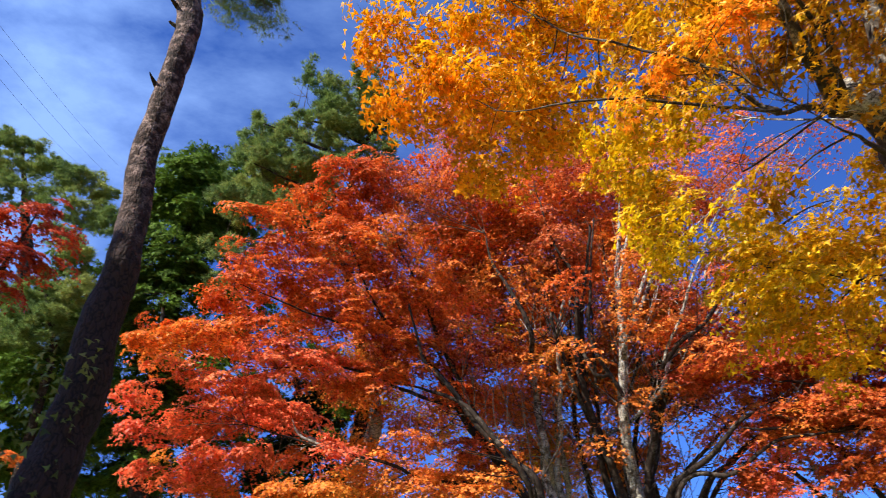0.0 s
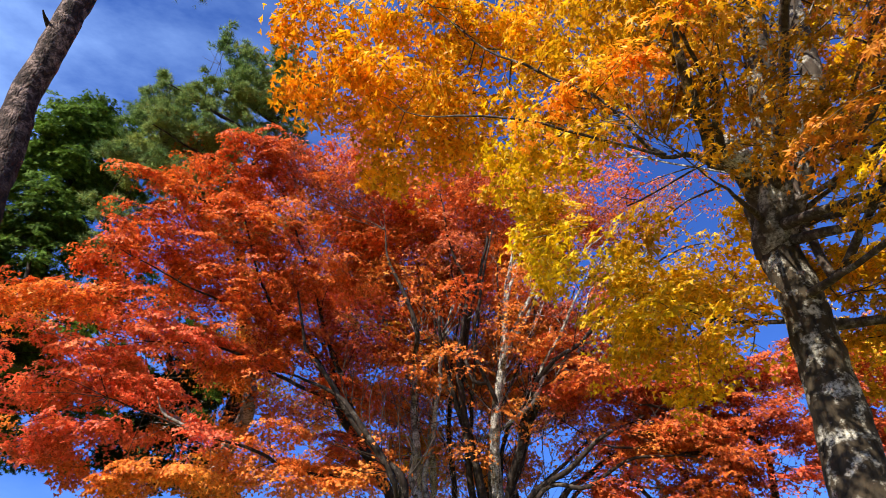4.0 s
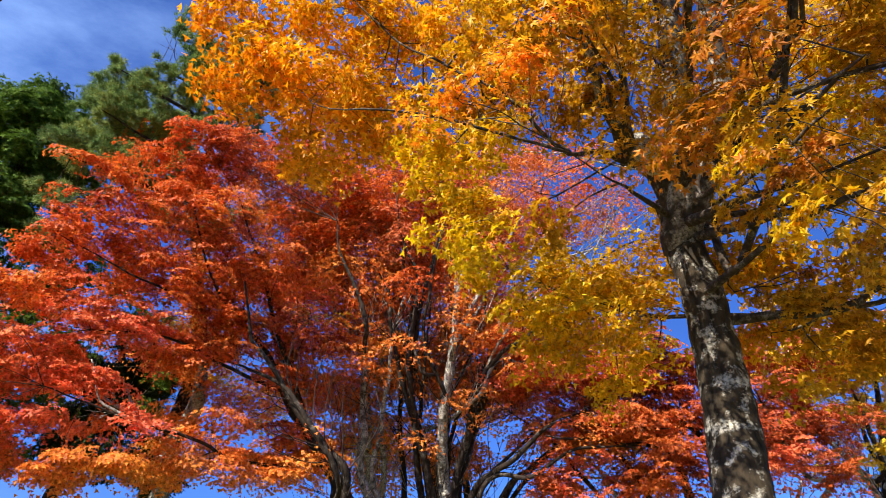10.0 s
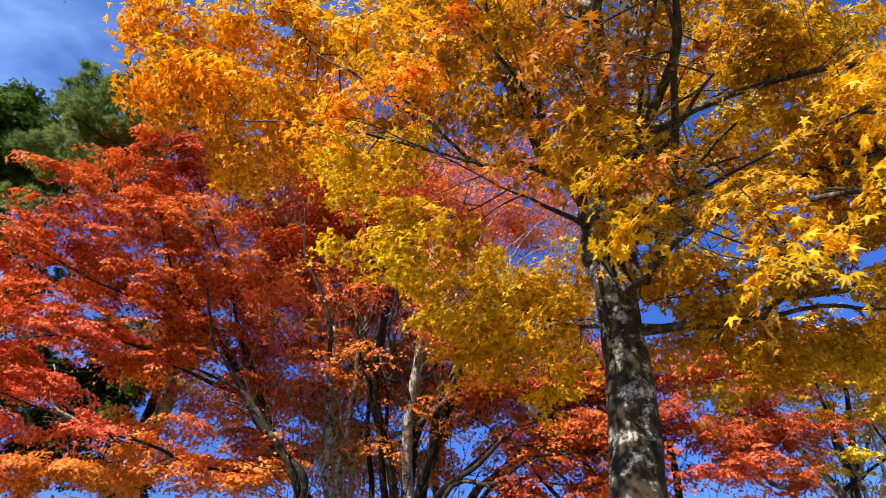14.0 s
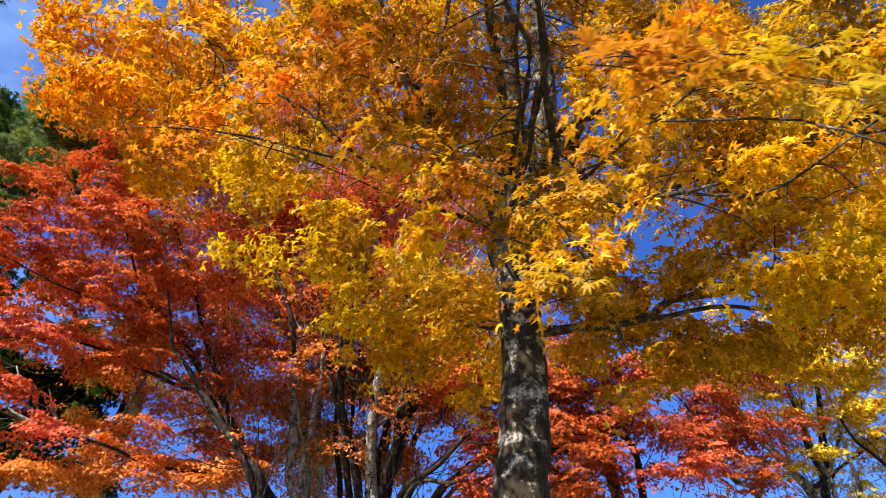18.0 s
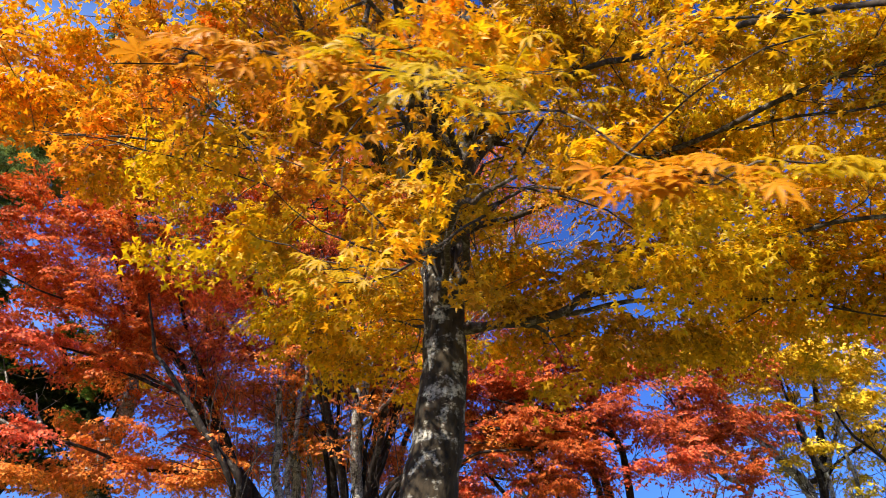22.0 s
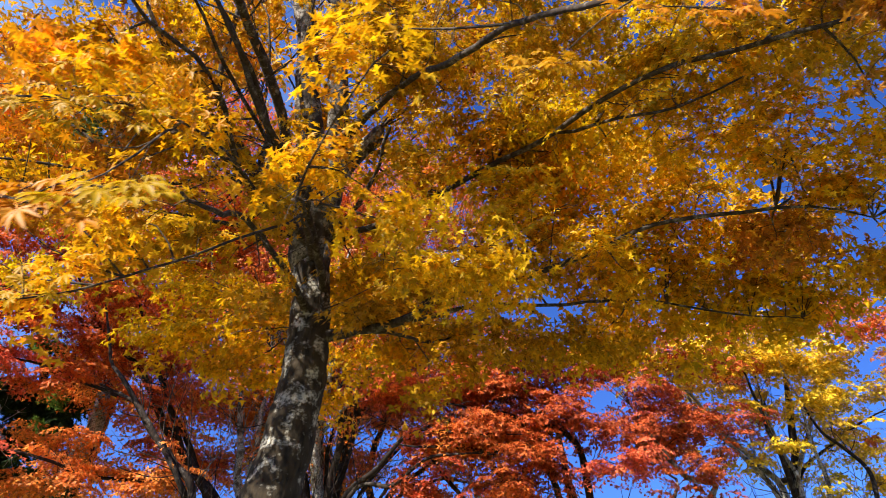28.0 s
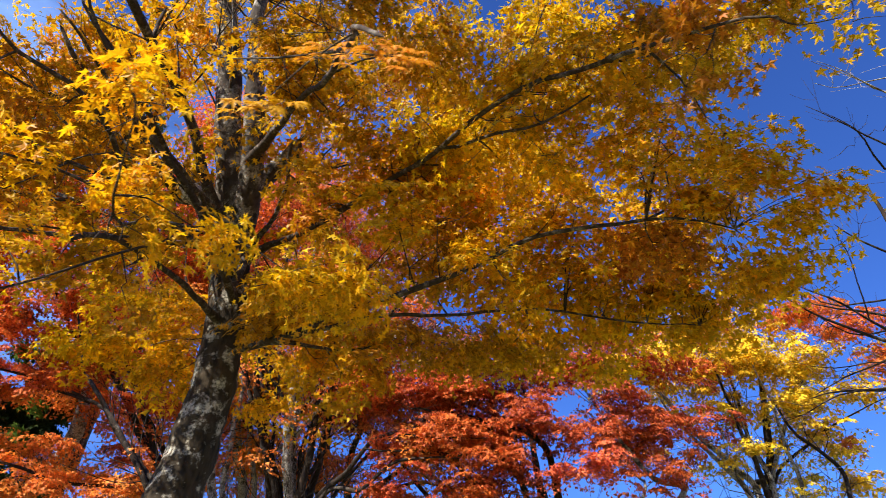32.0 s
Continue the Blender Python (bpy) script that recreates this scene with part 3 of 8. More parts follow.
# ---- golden maple beside the path ----
maple = thing("golden_maple", "golden yellow maple with mottled grey trunk and spreading boughs", "tree", 3.13, 3.10)
limb(maple, "trunk", ((2.93, 3.16, 0.00, 0.260), (2.93, 3.17, 0.35, 0.205), (2.95, 3.18, 1.00, 0.190), (2.98, 3.19, 1.70, 0.182), (3.15, 3.23, 2.50, 0.176), (3.23, 3.24, 2.95, 0.168), (3.27, 3.24, 3.40, 0.156), (3.25, 3.22, 4.00, 0.146), (3.20, 3.20, 4.50, 0.140), (3.17, 3.18, 4.75, 0.125)), mat=MAPLE_BARK, sides=22, step=0.06, rough=0.03)
limb(maple, "stem", ((3.20, 3.12, 4.45, 0.120), (3.30, 2.78, 4.85, 0.100), (3.32, 2.48, 5.20, 0.085), (3.27, 2.35, 5.60, 0.070), (3.21, 2.24, 6.00, 0.060), (3.19, 2.10, 6.50, 0.050), (3.30, 2.05, 7.40, 0.035), (3.40, 2.10, 8.60, 0.012)), mat=UPPER_BARK, sides=12, step=0.1)
limb(maple, "stem", ((3.16, 3.16, 4.40, 0.130), (3.14, 2.95, 4.80, 0.115), (3.09, 2.75, 5.20, 0.110), (3.02, 2.55, 5.60, 0.105), (2.97, 2.40, 6.00, 0.096), (2.90, 2.22, 6.40, 0.088), (2.85, 2.10, 7.00, 0.070), (2.70, 2.20, 8.00, 0.045), (2.60, 2.60, 8.80, 0.020)), mat=UPPER_BARK, sides=14, step=0.1)
limb(maple, "limb", ((3.30, 2.80, 4.80, 0.070), (3.46, 2.80, 5.19, 0.075), (3.59, 2.68, 5.24, 0.070), (3.64, 2.58, 5.29, 0.034)), mat=UPPER_BARK, sides=10)
limb(maple, "branch", ((3.53, 2.75, 5.16, 0.022), (3.75, 2.68, 5.05, 0.017), (3.88, 2.54, 4.85, 0.011)))
limb(maple, "limb", ((3.22, 3.20, 4.50, 0.060), (3.53, 3.01, 4.56, 0.027), (3.72, 2.81, 4.52, 0.024), (4.10, 2.44, 4.56, 0.021), (4.43, 2.10, 4.58, 0.019), (4.66, 1.73, 4.48, 0.017), (5.06, 1.00, 4.29, 0.015), (5.29, 0.71, 4.13, 0.013), (5.45, 0.38, 3.88, 0.011), (5.61, 0.12, 3.69, 0.007), (5.70, -0.04, 3.55, 0.005)))
limb(maple, "branch", ((4.71, 1.67, 4.46, 0.011), (4.99, 1.40, 4.36, 0.009), (5.20, 1.10, 4.13, 0.007), (5.34, 0.79, 4.03, 0.005)))
limb(maple, "branch", ((3.30, 3.15, 4.56, 0.030), (3.48, 2.93, 4.67, 0.019), (3.58, 2.69, 4.71, 0.018), (3.68, 2.37, 4.74, 0.015), (3.70, 2.07, 4.75, 0.011)))
limb(maple, "limb", ((3.26, 3.22, 3.70, 0.060), (3.53, 3.14, 3.72, 0.036), (3.76, 2.78, 3.59, 0.030), (3.99, 2.65, 3.64, 0.030), (4.10, 2.57, 3.73, 0.026), (4.46, 2.32, 3.72, 0.021), (4.75, 2.16, 3.79, 0.019), (5.06, 1.99, 3.88, 0.017), (5.32, 1.81, 3.91, 0.014), (5.73, 1.55, 3.86, 0.011), (6.00, 1.37, 3.79, 0.007), (6.28, 1.29, 3.68, 0.004)))
limb(maple, "branch", ((3.96, 2.67, 3.62, 0.019), (4.36, 2.60, 3.72, 0.015), (4.88, 2.62, 3.81, 0.012), (5.43, 2.53, 3.83, 0.010), (6.12, 2.47, 3.78, 0.007), (6.63, 2.43, 3.75, 0.003)))
limb(maple, "branch", ((3.72, 2.79, 3.58, 0.018), (3.97, 3.08, 3.72, 0.013), (4.15, 3.43, 3.88, 0.010), (4.42, 3.63, 4.07, 0.006)))
limb(maple, "limb", ((3.17, 3.19, 4.62, 0.050), (3.10, 2.95, 4.71, 0.026), (2.98, 2.15, 4.50, 0.022), (2.91, 1.64, 4.49, 0.019), (2.82, 1.39, 4.51, 0.017), (2.72, 1.19, 4.63, 0.013), (2.65, 0.97, 4.77, 0.007)))
limb(maple, "branch", ((2.98, 2.15, 4.50, 0.015), (2.70, 1.51, 4.53, 0.012), (2.62, 1.24, 4.58, 0.010), (2.54, 1.09, 4.62, 0.007)))
limb(maple, "branch", ((2.85, 2.12, 4.18, 0.019), (2.77, 1.60, 4.23, 0.017), (2.66, 1.24, 4.23, 0.013), (2.48, 1.03, 4.21, 0.011), (2.38, 0.88, 4.26, 0.007)))
limb(maple, "branch", ((3.03, 2.71, 4.39, 0.021), (2.87, 1.95, 4.08, 0.017), (2.76, 1.58, 3.92, 0.013), (2.68, 1.31, 3.79, 0.011), (2.59, 1.04, 3.67, 0.006)))
limb(maple, "limb", ((3.25, 3.22, 3.95, 0.040), (3.18, 2.64, 3.80, 0.022), (3.09, 2.19, 3.72, 0.019), (3.01, 1.61, 3.49, 0.015), (3.00, 1.11, 3.16, 0.011), (3.01, 0.69, 2.88, 0.006)))
limb(maple, "limb", ((3.16, 3.14, 4.55, 0.100), (3.02, 3.05, 4.82, 0.088), (2.88, 2.97, 4.96, 0.080), (2.74, 3.02, 4.96, 0.046), (2.56, 2.95, 4.92, 0.028), (2.34, 2.82, 4.78, 0.020), (2.10, 2.73, 4.62, 0.014), (1.85, 2.60, 4.67, 0.012), (1.62, 2.50, 4.79, 0.010), (1.21, 2.58, 5.09, 0.009), (0.88, 2.70, 5.42, 0.007), (0.43, 2.82, 6.05, 0.004)))
limb(maple, "burl", ((3.00, 3.00, 4.86, 0.060), (2.88, 2.92, 4.91, 0.105), (2.80, 2.88, 4.96, 0.098), (2.75, 2.84, 5.06, 0.035)), mat=PALE_BARK, sides=14, step=0.05, rough=0.22, label="pale knobbly burl")
limb(maple, "limb", ((2.76, 3.04, 4.96, 0.055), (2.58, 2.82, 5.05, 0.052), (2.38, 2.62, 5.13, 0.046), (2.21, 2.41, 5.27, 0.036), (2.06, 2.21, 5.41, 0.026), (1.91, 1.97, 5.61, 0.014)), mat=UPPER_BARK)
limb(maple, "limb", ((3.31, 3.05, 4.45, 0.034), (3.31, 2.95, 4.09, 0.030), (3.35, 2.91, 3.96, 0.030), (3.29, 2.60, 4.04, 0.028), (3.23, 2.36, 4.12, 0.027), (3.10, 2.03, 4.26, 0.025), (2.94, 1.68, 4.34, 0.022), (2.86, 1.47, 4.48, 0.018), (2.75, 1.26, 4.61, 0.013), (2.62, 1.09, 4.71, 0.007)))
limb(maple, "branch", ((3.23, 2.36, 4.12, 0.018), (3.24, 2.16, 4.14, 0.016), (3.24, 1.92, 4.11, 0.010), (3.35, 1.79, 4.09, 0.004)))
limb(maple, "branch", ((2.06, 2.65, 4.54, 0.012), (1.51, 2.65, 4.62, 0.010), (1.02, 2.55, 4.53, 0.008), (0.67, 2.62, 4.56, 0.006), (0.35, 2.83, 4.75, 0.003)))
limb(maple, "branch", ((2.78, 2.95, 4.97, 0.040), (2.60, 2.72, 5.00, 0.034), (2.45, 2.41, 5.13, 0.028), (2.44, 2.21, 5.58, 0.022), (2.49, 2.08, 6.13, 0.014)))
limb(maple, "branch", ((2.45, 2.46, 5.06, 0.019), (2.12, 2.18, 5.06, 0.014), (1.92, 2.00, 4.98, 0.010), (1.65, 1.88, 5.07, 0.004)))
limb(maple, "limb", ((3.25, 3.22, 3.75, 0.018), (3.06, 3.91, 4.13, 0.012), (2.85, 4.15, 4.38, 0.009), (2.60, 4.47, 4.71, 0.007), (2.31, 4.62, 4.93, 0.004)))
limb(maple, "limb", ((3.18, 3.19, 4.60, 0.030), (2.22, 2.44, 4.14, 0.007), (1.64, 2.07, 3.97, 0.004), (1.27, 1.79, 3.78, 0.003), (1.03, 1.66, 3.68, 0.001)))
limb(maple, "limb", ((3.20, 3.18, 4.50, 0.050), (3.03, 1.82, 3.82, 0.011), (2.97, 1.09, 3.46, 0.007), (2.84, 0.52, 3.07, 0.004), (2.53, 0.15, 2.63, 0.003), (2.30, 0.00, 2.39, 0.001), (2.16, -0.07, 2.27, 0.001)))
limb(maple, "branch", ((2.89, 0.77, 3.23, 0.007), (3.01, 0.46, 2.94, 0.004), (3.07, 0.21, 2.58, 0.003), (3.06, 0.03, 2.32, 0.001), (3.08, -0.07, 2.19, 0.001)))
limb(maple, "limb", ((3.22, 3.18, 4.40, 0.045), (3.28, 1.65, 3.64, 0.010), (3.33, 0.92, 3.09, 0.007), (3.45, 0.56, 3.04, 0.004), (3.57, 0.29, 3.03, 0.003), (3.63, 0.09, 2.95, 0.003)))
limb(maple, "branch", ((3.26, 1.75, 3.68, 0.008), (2.93, 1.37, 3.10, 0.006), (2.67, 0.98, 2.66, 0.004), (2.51, 0.82, 2.50, 0.002)))
limb(maple, "limb", ((3.30, 2.60, 5.05, 0.050), (3.66, 1.95, 4.92, 0.022), (3.99, 1.11, 4.34, 0.018), (4.16, 0.42, 3.71, 0.013), (4.24, -0.11, 3.06, 0.009), (4.33, -0.43, 2.63, 0.005)))
# boughs over the path, added to shade the crown to their right
limb(maple, "limb", ((3.20, 3.10, 4.60, 0.050), (2.70, 1.90, 5.30, 0.035), (2.20, 0.60, 5.50, 0.025), (1.60, 0.20, 5.60, 0.016), (0.90, 0.10, 5.60, 0.006)))
limb(maple, "limb", ((2.50, 1.30, 5.40, 0.025), (3.10, 0.20, 5.40, 0.020), (3.90, -0.30, 5.50, 0.014), (5.10, -0.40, 5.60, 0.006)))
limb(maple, "limb", ((1.60, 0.30, 5.60, 0.014), (0.90, 0.60, 5.90, 0.010), (0.10, 0.90, 6.00, 0.005)))
# unseen treetop stem, added to carry leaves that shade the red maple
limb(maple, "stem", ((2.60, 3.75, 8.60, 0.030), (2.20, 4.20, 10.20, 0.030), (1.40, 4.70, 12.00, 0.020), (0.60, 4.80, 13.00, 0.008)), mat=UPPER_BARK, sides=8)
spray(maple, GOLD, 3.24, 4.53, 4.88, 0.30, 0.16, 300, **LEAF)
spray(maple, GOLD, 3.52, 4.34, 4.71, 0.34, 0.16, 480, **LEAF)
spray(maple, GOLD, 3.71, 4.11, 4.96, 0.30, 0.16, 420, **LEAF)
spray(maple, AMBER, -0.50, 3.16, 6.01, 0.26, 0.18, 766, **LEAF)
spray(maple, AMBER, 0.05, 3.03, 5.84, 0.41, 0.24, 1442, **LEAF)
spray(maple, AMBER, -0.20, 3.40, 5.43, 0.32, 0.18, 2005, **LEAF)
spray(maple, AMBER, 0.35, 3.02, 5.08, 0.41, 0.22, 2167, **LEAF)
spray(maple, AMBER, 0.37, 3.82, 5.19, 0.32, 0.18, 1289, **LEAF)
spray(maple, AMBER, 0.85, 3.41, 5.26, 0.42, 0.29, 2405, **LEAF)
spray(maple, AMBER, 0.82, 2.91, 5.76, 0.41, 0.28, 2944, **LEAF)
spray(maple, AMBER, 1.44, 2.55, 5.37, 0.49, 0.34, 1313, **LEAF)
spray(maple, GOLD, 1.30, 2.89, 4.62, 0.35, 0.21, 1959, **LEAF)
spray(maple, GOLD, 1.85, 4.26, 5.34, 0.37, 0.26, 2015, **LEAF)
spray(maple, GOLD, 1.91, 4.50, 5.00, 0.37, 0.21, 1349, **LEAF)
spray(maple, GOLD, 2.36, 4.28, 4.64, 0.40, 0.15, 1295, **LEAF)
spray(maple, GOLD, 2.73, 4.06, 4.14, 0.48, 0.23, 1719, **LEAF)
spray(maple, GOLD, 2.55, 4.30, 3.88, 0.37, 0.21, 1019, **LEAF)
spray(maple, GOLD, 3.10, 3.70, 3.66, 0.22, 0.14, 176, **LEAF)
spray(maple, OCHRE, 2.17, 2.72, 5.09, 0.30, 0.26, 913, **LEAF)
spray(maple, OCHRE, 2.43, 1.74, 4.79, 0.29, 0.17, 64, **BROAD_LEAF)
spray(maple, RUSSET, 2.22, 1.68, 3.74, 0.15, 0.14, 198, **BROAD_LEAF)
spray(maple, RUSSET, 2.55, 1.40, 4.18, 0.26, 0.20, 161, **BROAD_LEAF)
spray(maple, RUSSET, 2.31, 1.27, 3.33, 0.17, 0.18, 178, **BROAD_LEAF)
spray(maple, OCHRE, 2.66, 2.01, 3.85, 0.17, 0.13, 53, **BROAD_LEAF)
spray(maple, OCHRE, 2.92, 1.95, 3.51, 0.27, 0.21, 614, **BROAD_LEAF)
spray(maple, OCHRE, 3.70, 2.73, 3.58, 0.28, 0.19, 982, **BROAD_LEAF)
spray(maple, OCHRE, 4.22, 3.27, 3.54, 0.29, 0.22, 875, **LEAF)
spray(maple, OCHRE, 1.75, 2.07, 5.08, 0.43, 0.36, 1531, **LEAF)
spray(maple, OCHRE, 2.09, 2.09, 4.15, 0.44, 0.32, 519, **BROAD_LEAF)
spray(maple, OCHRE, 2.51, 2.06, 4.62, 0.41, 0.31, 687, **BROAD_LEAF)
spray(maple, GOLD, 2.76, 1.98, 3.83, 0.22, 0.20, 209, **BROAD_LEAF)
spray(maple, GOLD, 2.37, 3.55, 3.81, 0.40, 0.28, 1459, **LEAF)
spray(maple, GOLD, 2.92, 3.34, 3.84, 0.18, 0.12, 293, **LEAF)
spray(maple, OCHRE, 2.65, 1.15, 3.04, 0.19, 0.18, 424, **BROAD_LEAF)
spray(maple, OCHRE, 3.84, 1.63, 4.97, 0.37, 0.38, 2267, **BROAD_LEAF)
spray(maple, OCHRE, 4.38, 1.98, 4.73, 0.35, 0.28, 1347, **LEAF)
spray(maple, AMBER, 4.82, 2.21, 4.51, 0.44, 0.25, 2241, **LEAF)
spray(maple, GOLD, 5.19, 1.82, 4.47, 0.48, 0.27, 2748, **BROAD_LEAF)
spray(maple, GOLD, 5.12, 1.04, 4.18, 0.37, 0.24, 1698, **BROAD_LEAF)
spray(maple, OCHRE, 5.42, 0.58, 4.06, 0.35, 0.19, 692, **BROAD_LEAF)
spray(maple, GOLD, 5.76, 1.17, 4.06, 0.39, 0.22, 1518, **BROAD_LEAF)
spray(maple, RUSSET, 5.57, 0.22, 3.60, 0.21, 0.13, 390, **BROAD_LEAF)
spray(maple, GOLD, 6.08, 1.07, 3.80, 0.27, 0.21, 1707, **BROAD_LEAF)
spray(maple, GOLD, 6.02, 0.70, 3.54, 0.15, 0.07, 203, **BROAD_LEAF)
spray(maple, GOLD, 5.76, 2.37, 4.29, 0.57, 0.26, 2737, **LEAF)
spray(maple, GOLD, 6.43, 2.17, 4.11, 0.47, 0.28, 2507, **LEAF)
spray(maple, GOLD, 6.09, 2.79, 4.00, 0.69, 0.21, 3048, **LEAF)
spray(maple, GOLD, 5.45, 2.83, 4.06, 0.43, 0.18, 1511, **LEAF)
spray(maple, GOLD, 6.82, 2.54, 3.87, 0.37, 0.18, 1698, **LEAF)
spray(maple, OCHRE, 4.74, 2.70, 4.37, 0.39, 0.23, 2032, **LEAF)
spray(maple, GOLD, 3.79, 3.05, 4.24, 0.27, 0.21, 962, **LEAF)
spray(maple, OCHRE, 4.44, 1.00, 4.53, 0.36, 0.16, 1118, **BROAD_LEAF)
spray(maple, GOLD, 2.59, 2.40, 6.17, 0.45, 0.31, 1632, **LEAF)
spray(maple, OCHRE, 4.19, 3.15, 4.19, 0.32, 0.19, 1365, **LEAF)
spray(maple, OCHRE, 5.48, 3.60, 4.03, 0.45, 0.16, 1555, **LEAF)
spray(maple, AMBER, 2.58, 0.26, 2.76, 0.15, 0.07, 186, **BROAD_LEAF)
spray(maple, GOLD, 2.87, 0.34, 2.84, 0.15, 0.07, 198, **BROAD_LEAF)
spray(maple, GOLD, 3.44, 0.44, 3.23, 0.20, 0.12, 116, **BROAD_LEAF)
spray(maple, GOLD, 3.59, 0.21, 3.00, 0.15, 0.08, 62, **BROAD_LEAF)
spray(maple, GOLD, 2.95, 0.79, 2.89, 0.15, 0.10, 412, **BROAD_LEAF)
spray(maple, AMBER, 2.57, 1.05, 2.63, 0.15, 0.07, 145, **BROAD_LEAF)
spray(maple, GOLD, 3.36, 0.81, 2.93, 0.17, 0.11, 380, **BROAD_LEAF)
spray(maple, GOLD, 4.18, 1.51, 3.22, 0.30, 0.13, 908, **BROAD_LEAF)
spray(maple, OCHRE, 3.13, 1.70, 3.23, 0.15, 0.11, 176, **BROAD_LEAF)
spray(maple, RUSSET, 1.85, 1.04, 3.35, 0.22, 0.16, 150, **BROAD_LEAF)
spray(maple, AMBER, 1.17, 1.05, 3.51, 0.15, 0.10, 60, **BROAD_LEAF)
spray(maple, OCHRE, 2.37, 1.75, 4.04, 0.31, 0.18, 320, **BROAD_LEAF)
spray(maple, OCHRE, 3.97, 2.26, 3.61, 0.26, 0.17, 845, **BROAD_LEAF)
# upper crown, added for the shade it casts below
spray(maple, GOLD, 2.2, 2.6, 7.2, 1.2, 0.5, 900, **BROAD_LEAF)
spray(maple, GOLD, 4.2, 2.8, 7.3, 1.2, 0.5, 900, **BROAD_LEAF)
spray(maple, GOLD, 3.2, 4.2, 7.6, 1.2, 0.5, 900, **BROAD_LEAF)
spray(maple, GOLD, 3.4, 3.3, 8.6, 1.1, 0.5, 900, **BROAD_LEAF)
spray(maple, GOLD, 5.4, 3.4, 6.3, 1.0, 0.4, 700, **BROAD_LEAF)
spray(maple, GOLD, 5.6, 1.6, 5.6, 0.9, 0.35, 700, **BROAD_LEAF)
spray(maple, GOLD, 5.94, 0.69, 3.69, 0.10, 0.05, 70, **BROAD_LEAF)
spray(maple, AMBER, 6.07, 0.72, 3.64, 0.10, 0.05, 70, **BROAD_LEAF)
spray(maple, AMBER, 6.19, 0.73, 3.59, 0.10, 0.05, 70, **BROAD_LEAF)
spray(maple, AMBER, 6.31, 0.75, 3.54, 0.10, 0.05, 70, **BROAD_LEAF)
spray(maple, AMBER, 6.41, 0.77, 3.51, 0.10, 0.05, 70, **BROAD_LEAF)
spray(maple, GOLD, 5.86, 1.22, 5.19, 0.28, 0.15, 420, **LEAF)
spray(maple, GOLD, 6.18, 1.21, 5.14, 0.28, 0.15, 420, **LEAF)
spray(maple, GOLD, 6.07, 1.37, 4.95, 0.28, 0.15, 420, **LEAF)
spray(maple, GOLD, 6.29, 1.14, 5.22, 0.28, 0.15, 420, **LEAF)
spray(maple, GOLD, 5.52, 1.24, 5.22, 0.28, 0.15, 420, **LEAF)
spray(maple, OCHRE, 6.19, 0.57, 4.49, 0.18, 0.09, 160, **BROAD_LEAF)
spray(maple, OCHRE, 6.39, 0.50, 4.54, 0.18, 0.09, 160, **BROAD_LEAF)
spray(maple, OCHRE, 6.14, 0.64, 4.40, 0.18, 0.09, 160, **BROAD_LEAF)
amber_blade, coral_blade, gold_blade = (mesh_of("leaf", *BLADE, m, True) for m in (AMBER, CORAL, GOLD))
near_spray(maple, coral_blade, 2.25, -0.05, 2.34, 0.08, 0.03, 18)
near_spray(maple, amber_blade, 2.37, -0.04, 2.38, 0.13, 0.035, 48)
near_spray(maple, gold_blade, 2.52, -0.06, 2.41, 0.12, 0.04, 30)
near_spray(maple, gold_blade, 2.64, -0.12, 2.28, 0.10, 0.04, 22)
near_spray(maple, coral_blade, 2.94, -0.08, 2.17, 0.06, 0.03, 14)
near_spray(maple, amber_blade, 3.06, -0.11, 2.18, 0.11, 0.03, 40)
near_spray(maple, gold_blade, 3.20, -0.15, 2.19, 0.08, 0.03, 18)
near_spray(maple, gold_blade, 2.86, 0.24, 2.80, 0.20, 0.08, 44)
near_spray(maple, gold_blade, 2.52, 0.90, 2.60, 0.16, 0.06, 32)
near_spray(maple, amber_blade, 4.03, -0.07, 2.78, 0.10, 0.03, 24)
near_spray(maple, coral_blade, 4.28, -0.25, 2.80, 0.16, 0.03, 36)
spray(maple, GOLD, 4.12, 3.70, 3.98, 0.33, 0.13, 1033, **LEAF)
spray(maple, OCHRE, 4.80, 3.56, 4.03, 0.43, 0.13, 1389, **LEAF)
spray(maple, GOLD, 3.63, 3.29, 4.32, 0.23, 0.24, 1019, **LEAF)
spray(maple, OCHRE, 5.58, 3.63, 4.09, 0.45, 0.14, 1360, **LEAF)
spray(maple, GOLD, 6.35, 2.41, 3.88, 0.31, 0.25, 1039, **LEAF)
spray(maple, RUSSET, 6.04, 1.74, 3.83, 0.22, 0.24, 609, **BROAD_LEAF)
# leaves of the added boughs over the path, shading the crown
spray(maple, GOLD, 0.8, 0.1, 5.7, 0.65, 0.2, 1200, **HIGH_SHADE_LEAF)
spray(maple, GOLD, 1.5, 0.2, 5.7, 0.65, 0.2, 1200, **HIGH_SHADE_LEAF)
spray(maple, GOLD, 2.2, 0.1, 5.7, 0.65, 0.2, 1200, **HIGH_SHADE_LEAF)
spray(maple, GOLD, 2.9, -0.1, 5.7, 0.65, 0.2, 1200, **HIGH_SHADE_LEAF)
spray(maple, GOLD, 3.6, -0.3, 5.7, 0.65, 0.2, 1200, **HIGH_SHADE_LEAF)
spray(maple, GOLD, 1.9, 0.7, 5.9, 0.6, 0.2, 900, **HIGH_SHADE_LEAF)
spray(maple, GOLD, 2.8, 0.6, 5.9, 0.6, 0.2, 900, **HIGH_SHADE_LEAF)
spray(maple, GOLD, 1.1, 0.7, 6.1, 0.6, 0.2, 840, **HIGH_SHADE_LEAF)
spray(maple, GOLD, 0.2, 0.9, 6.0, 0.5, 0.2, 480, **HIGH_SHADE_LEAF)
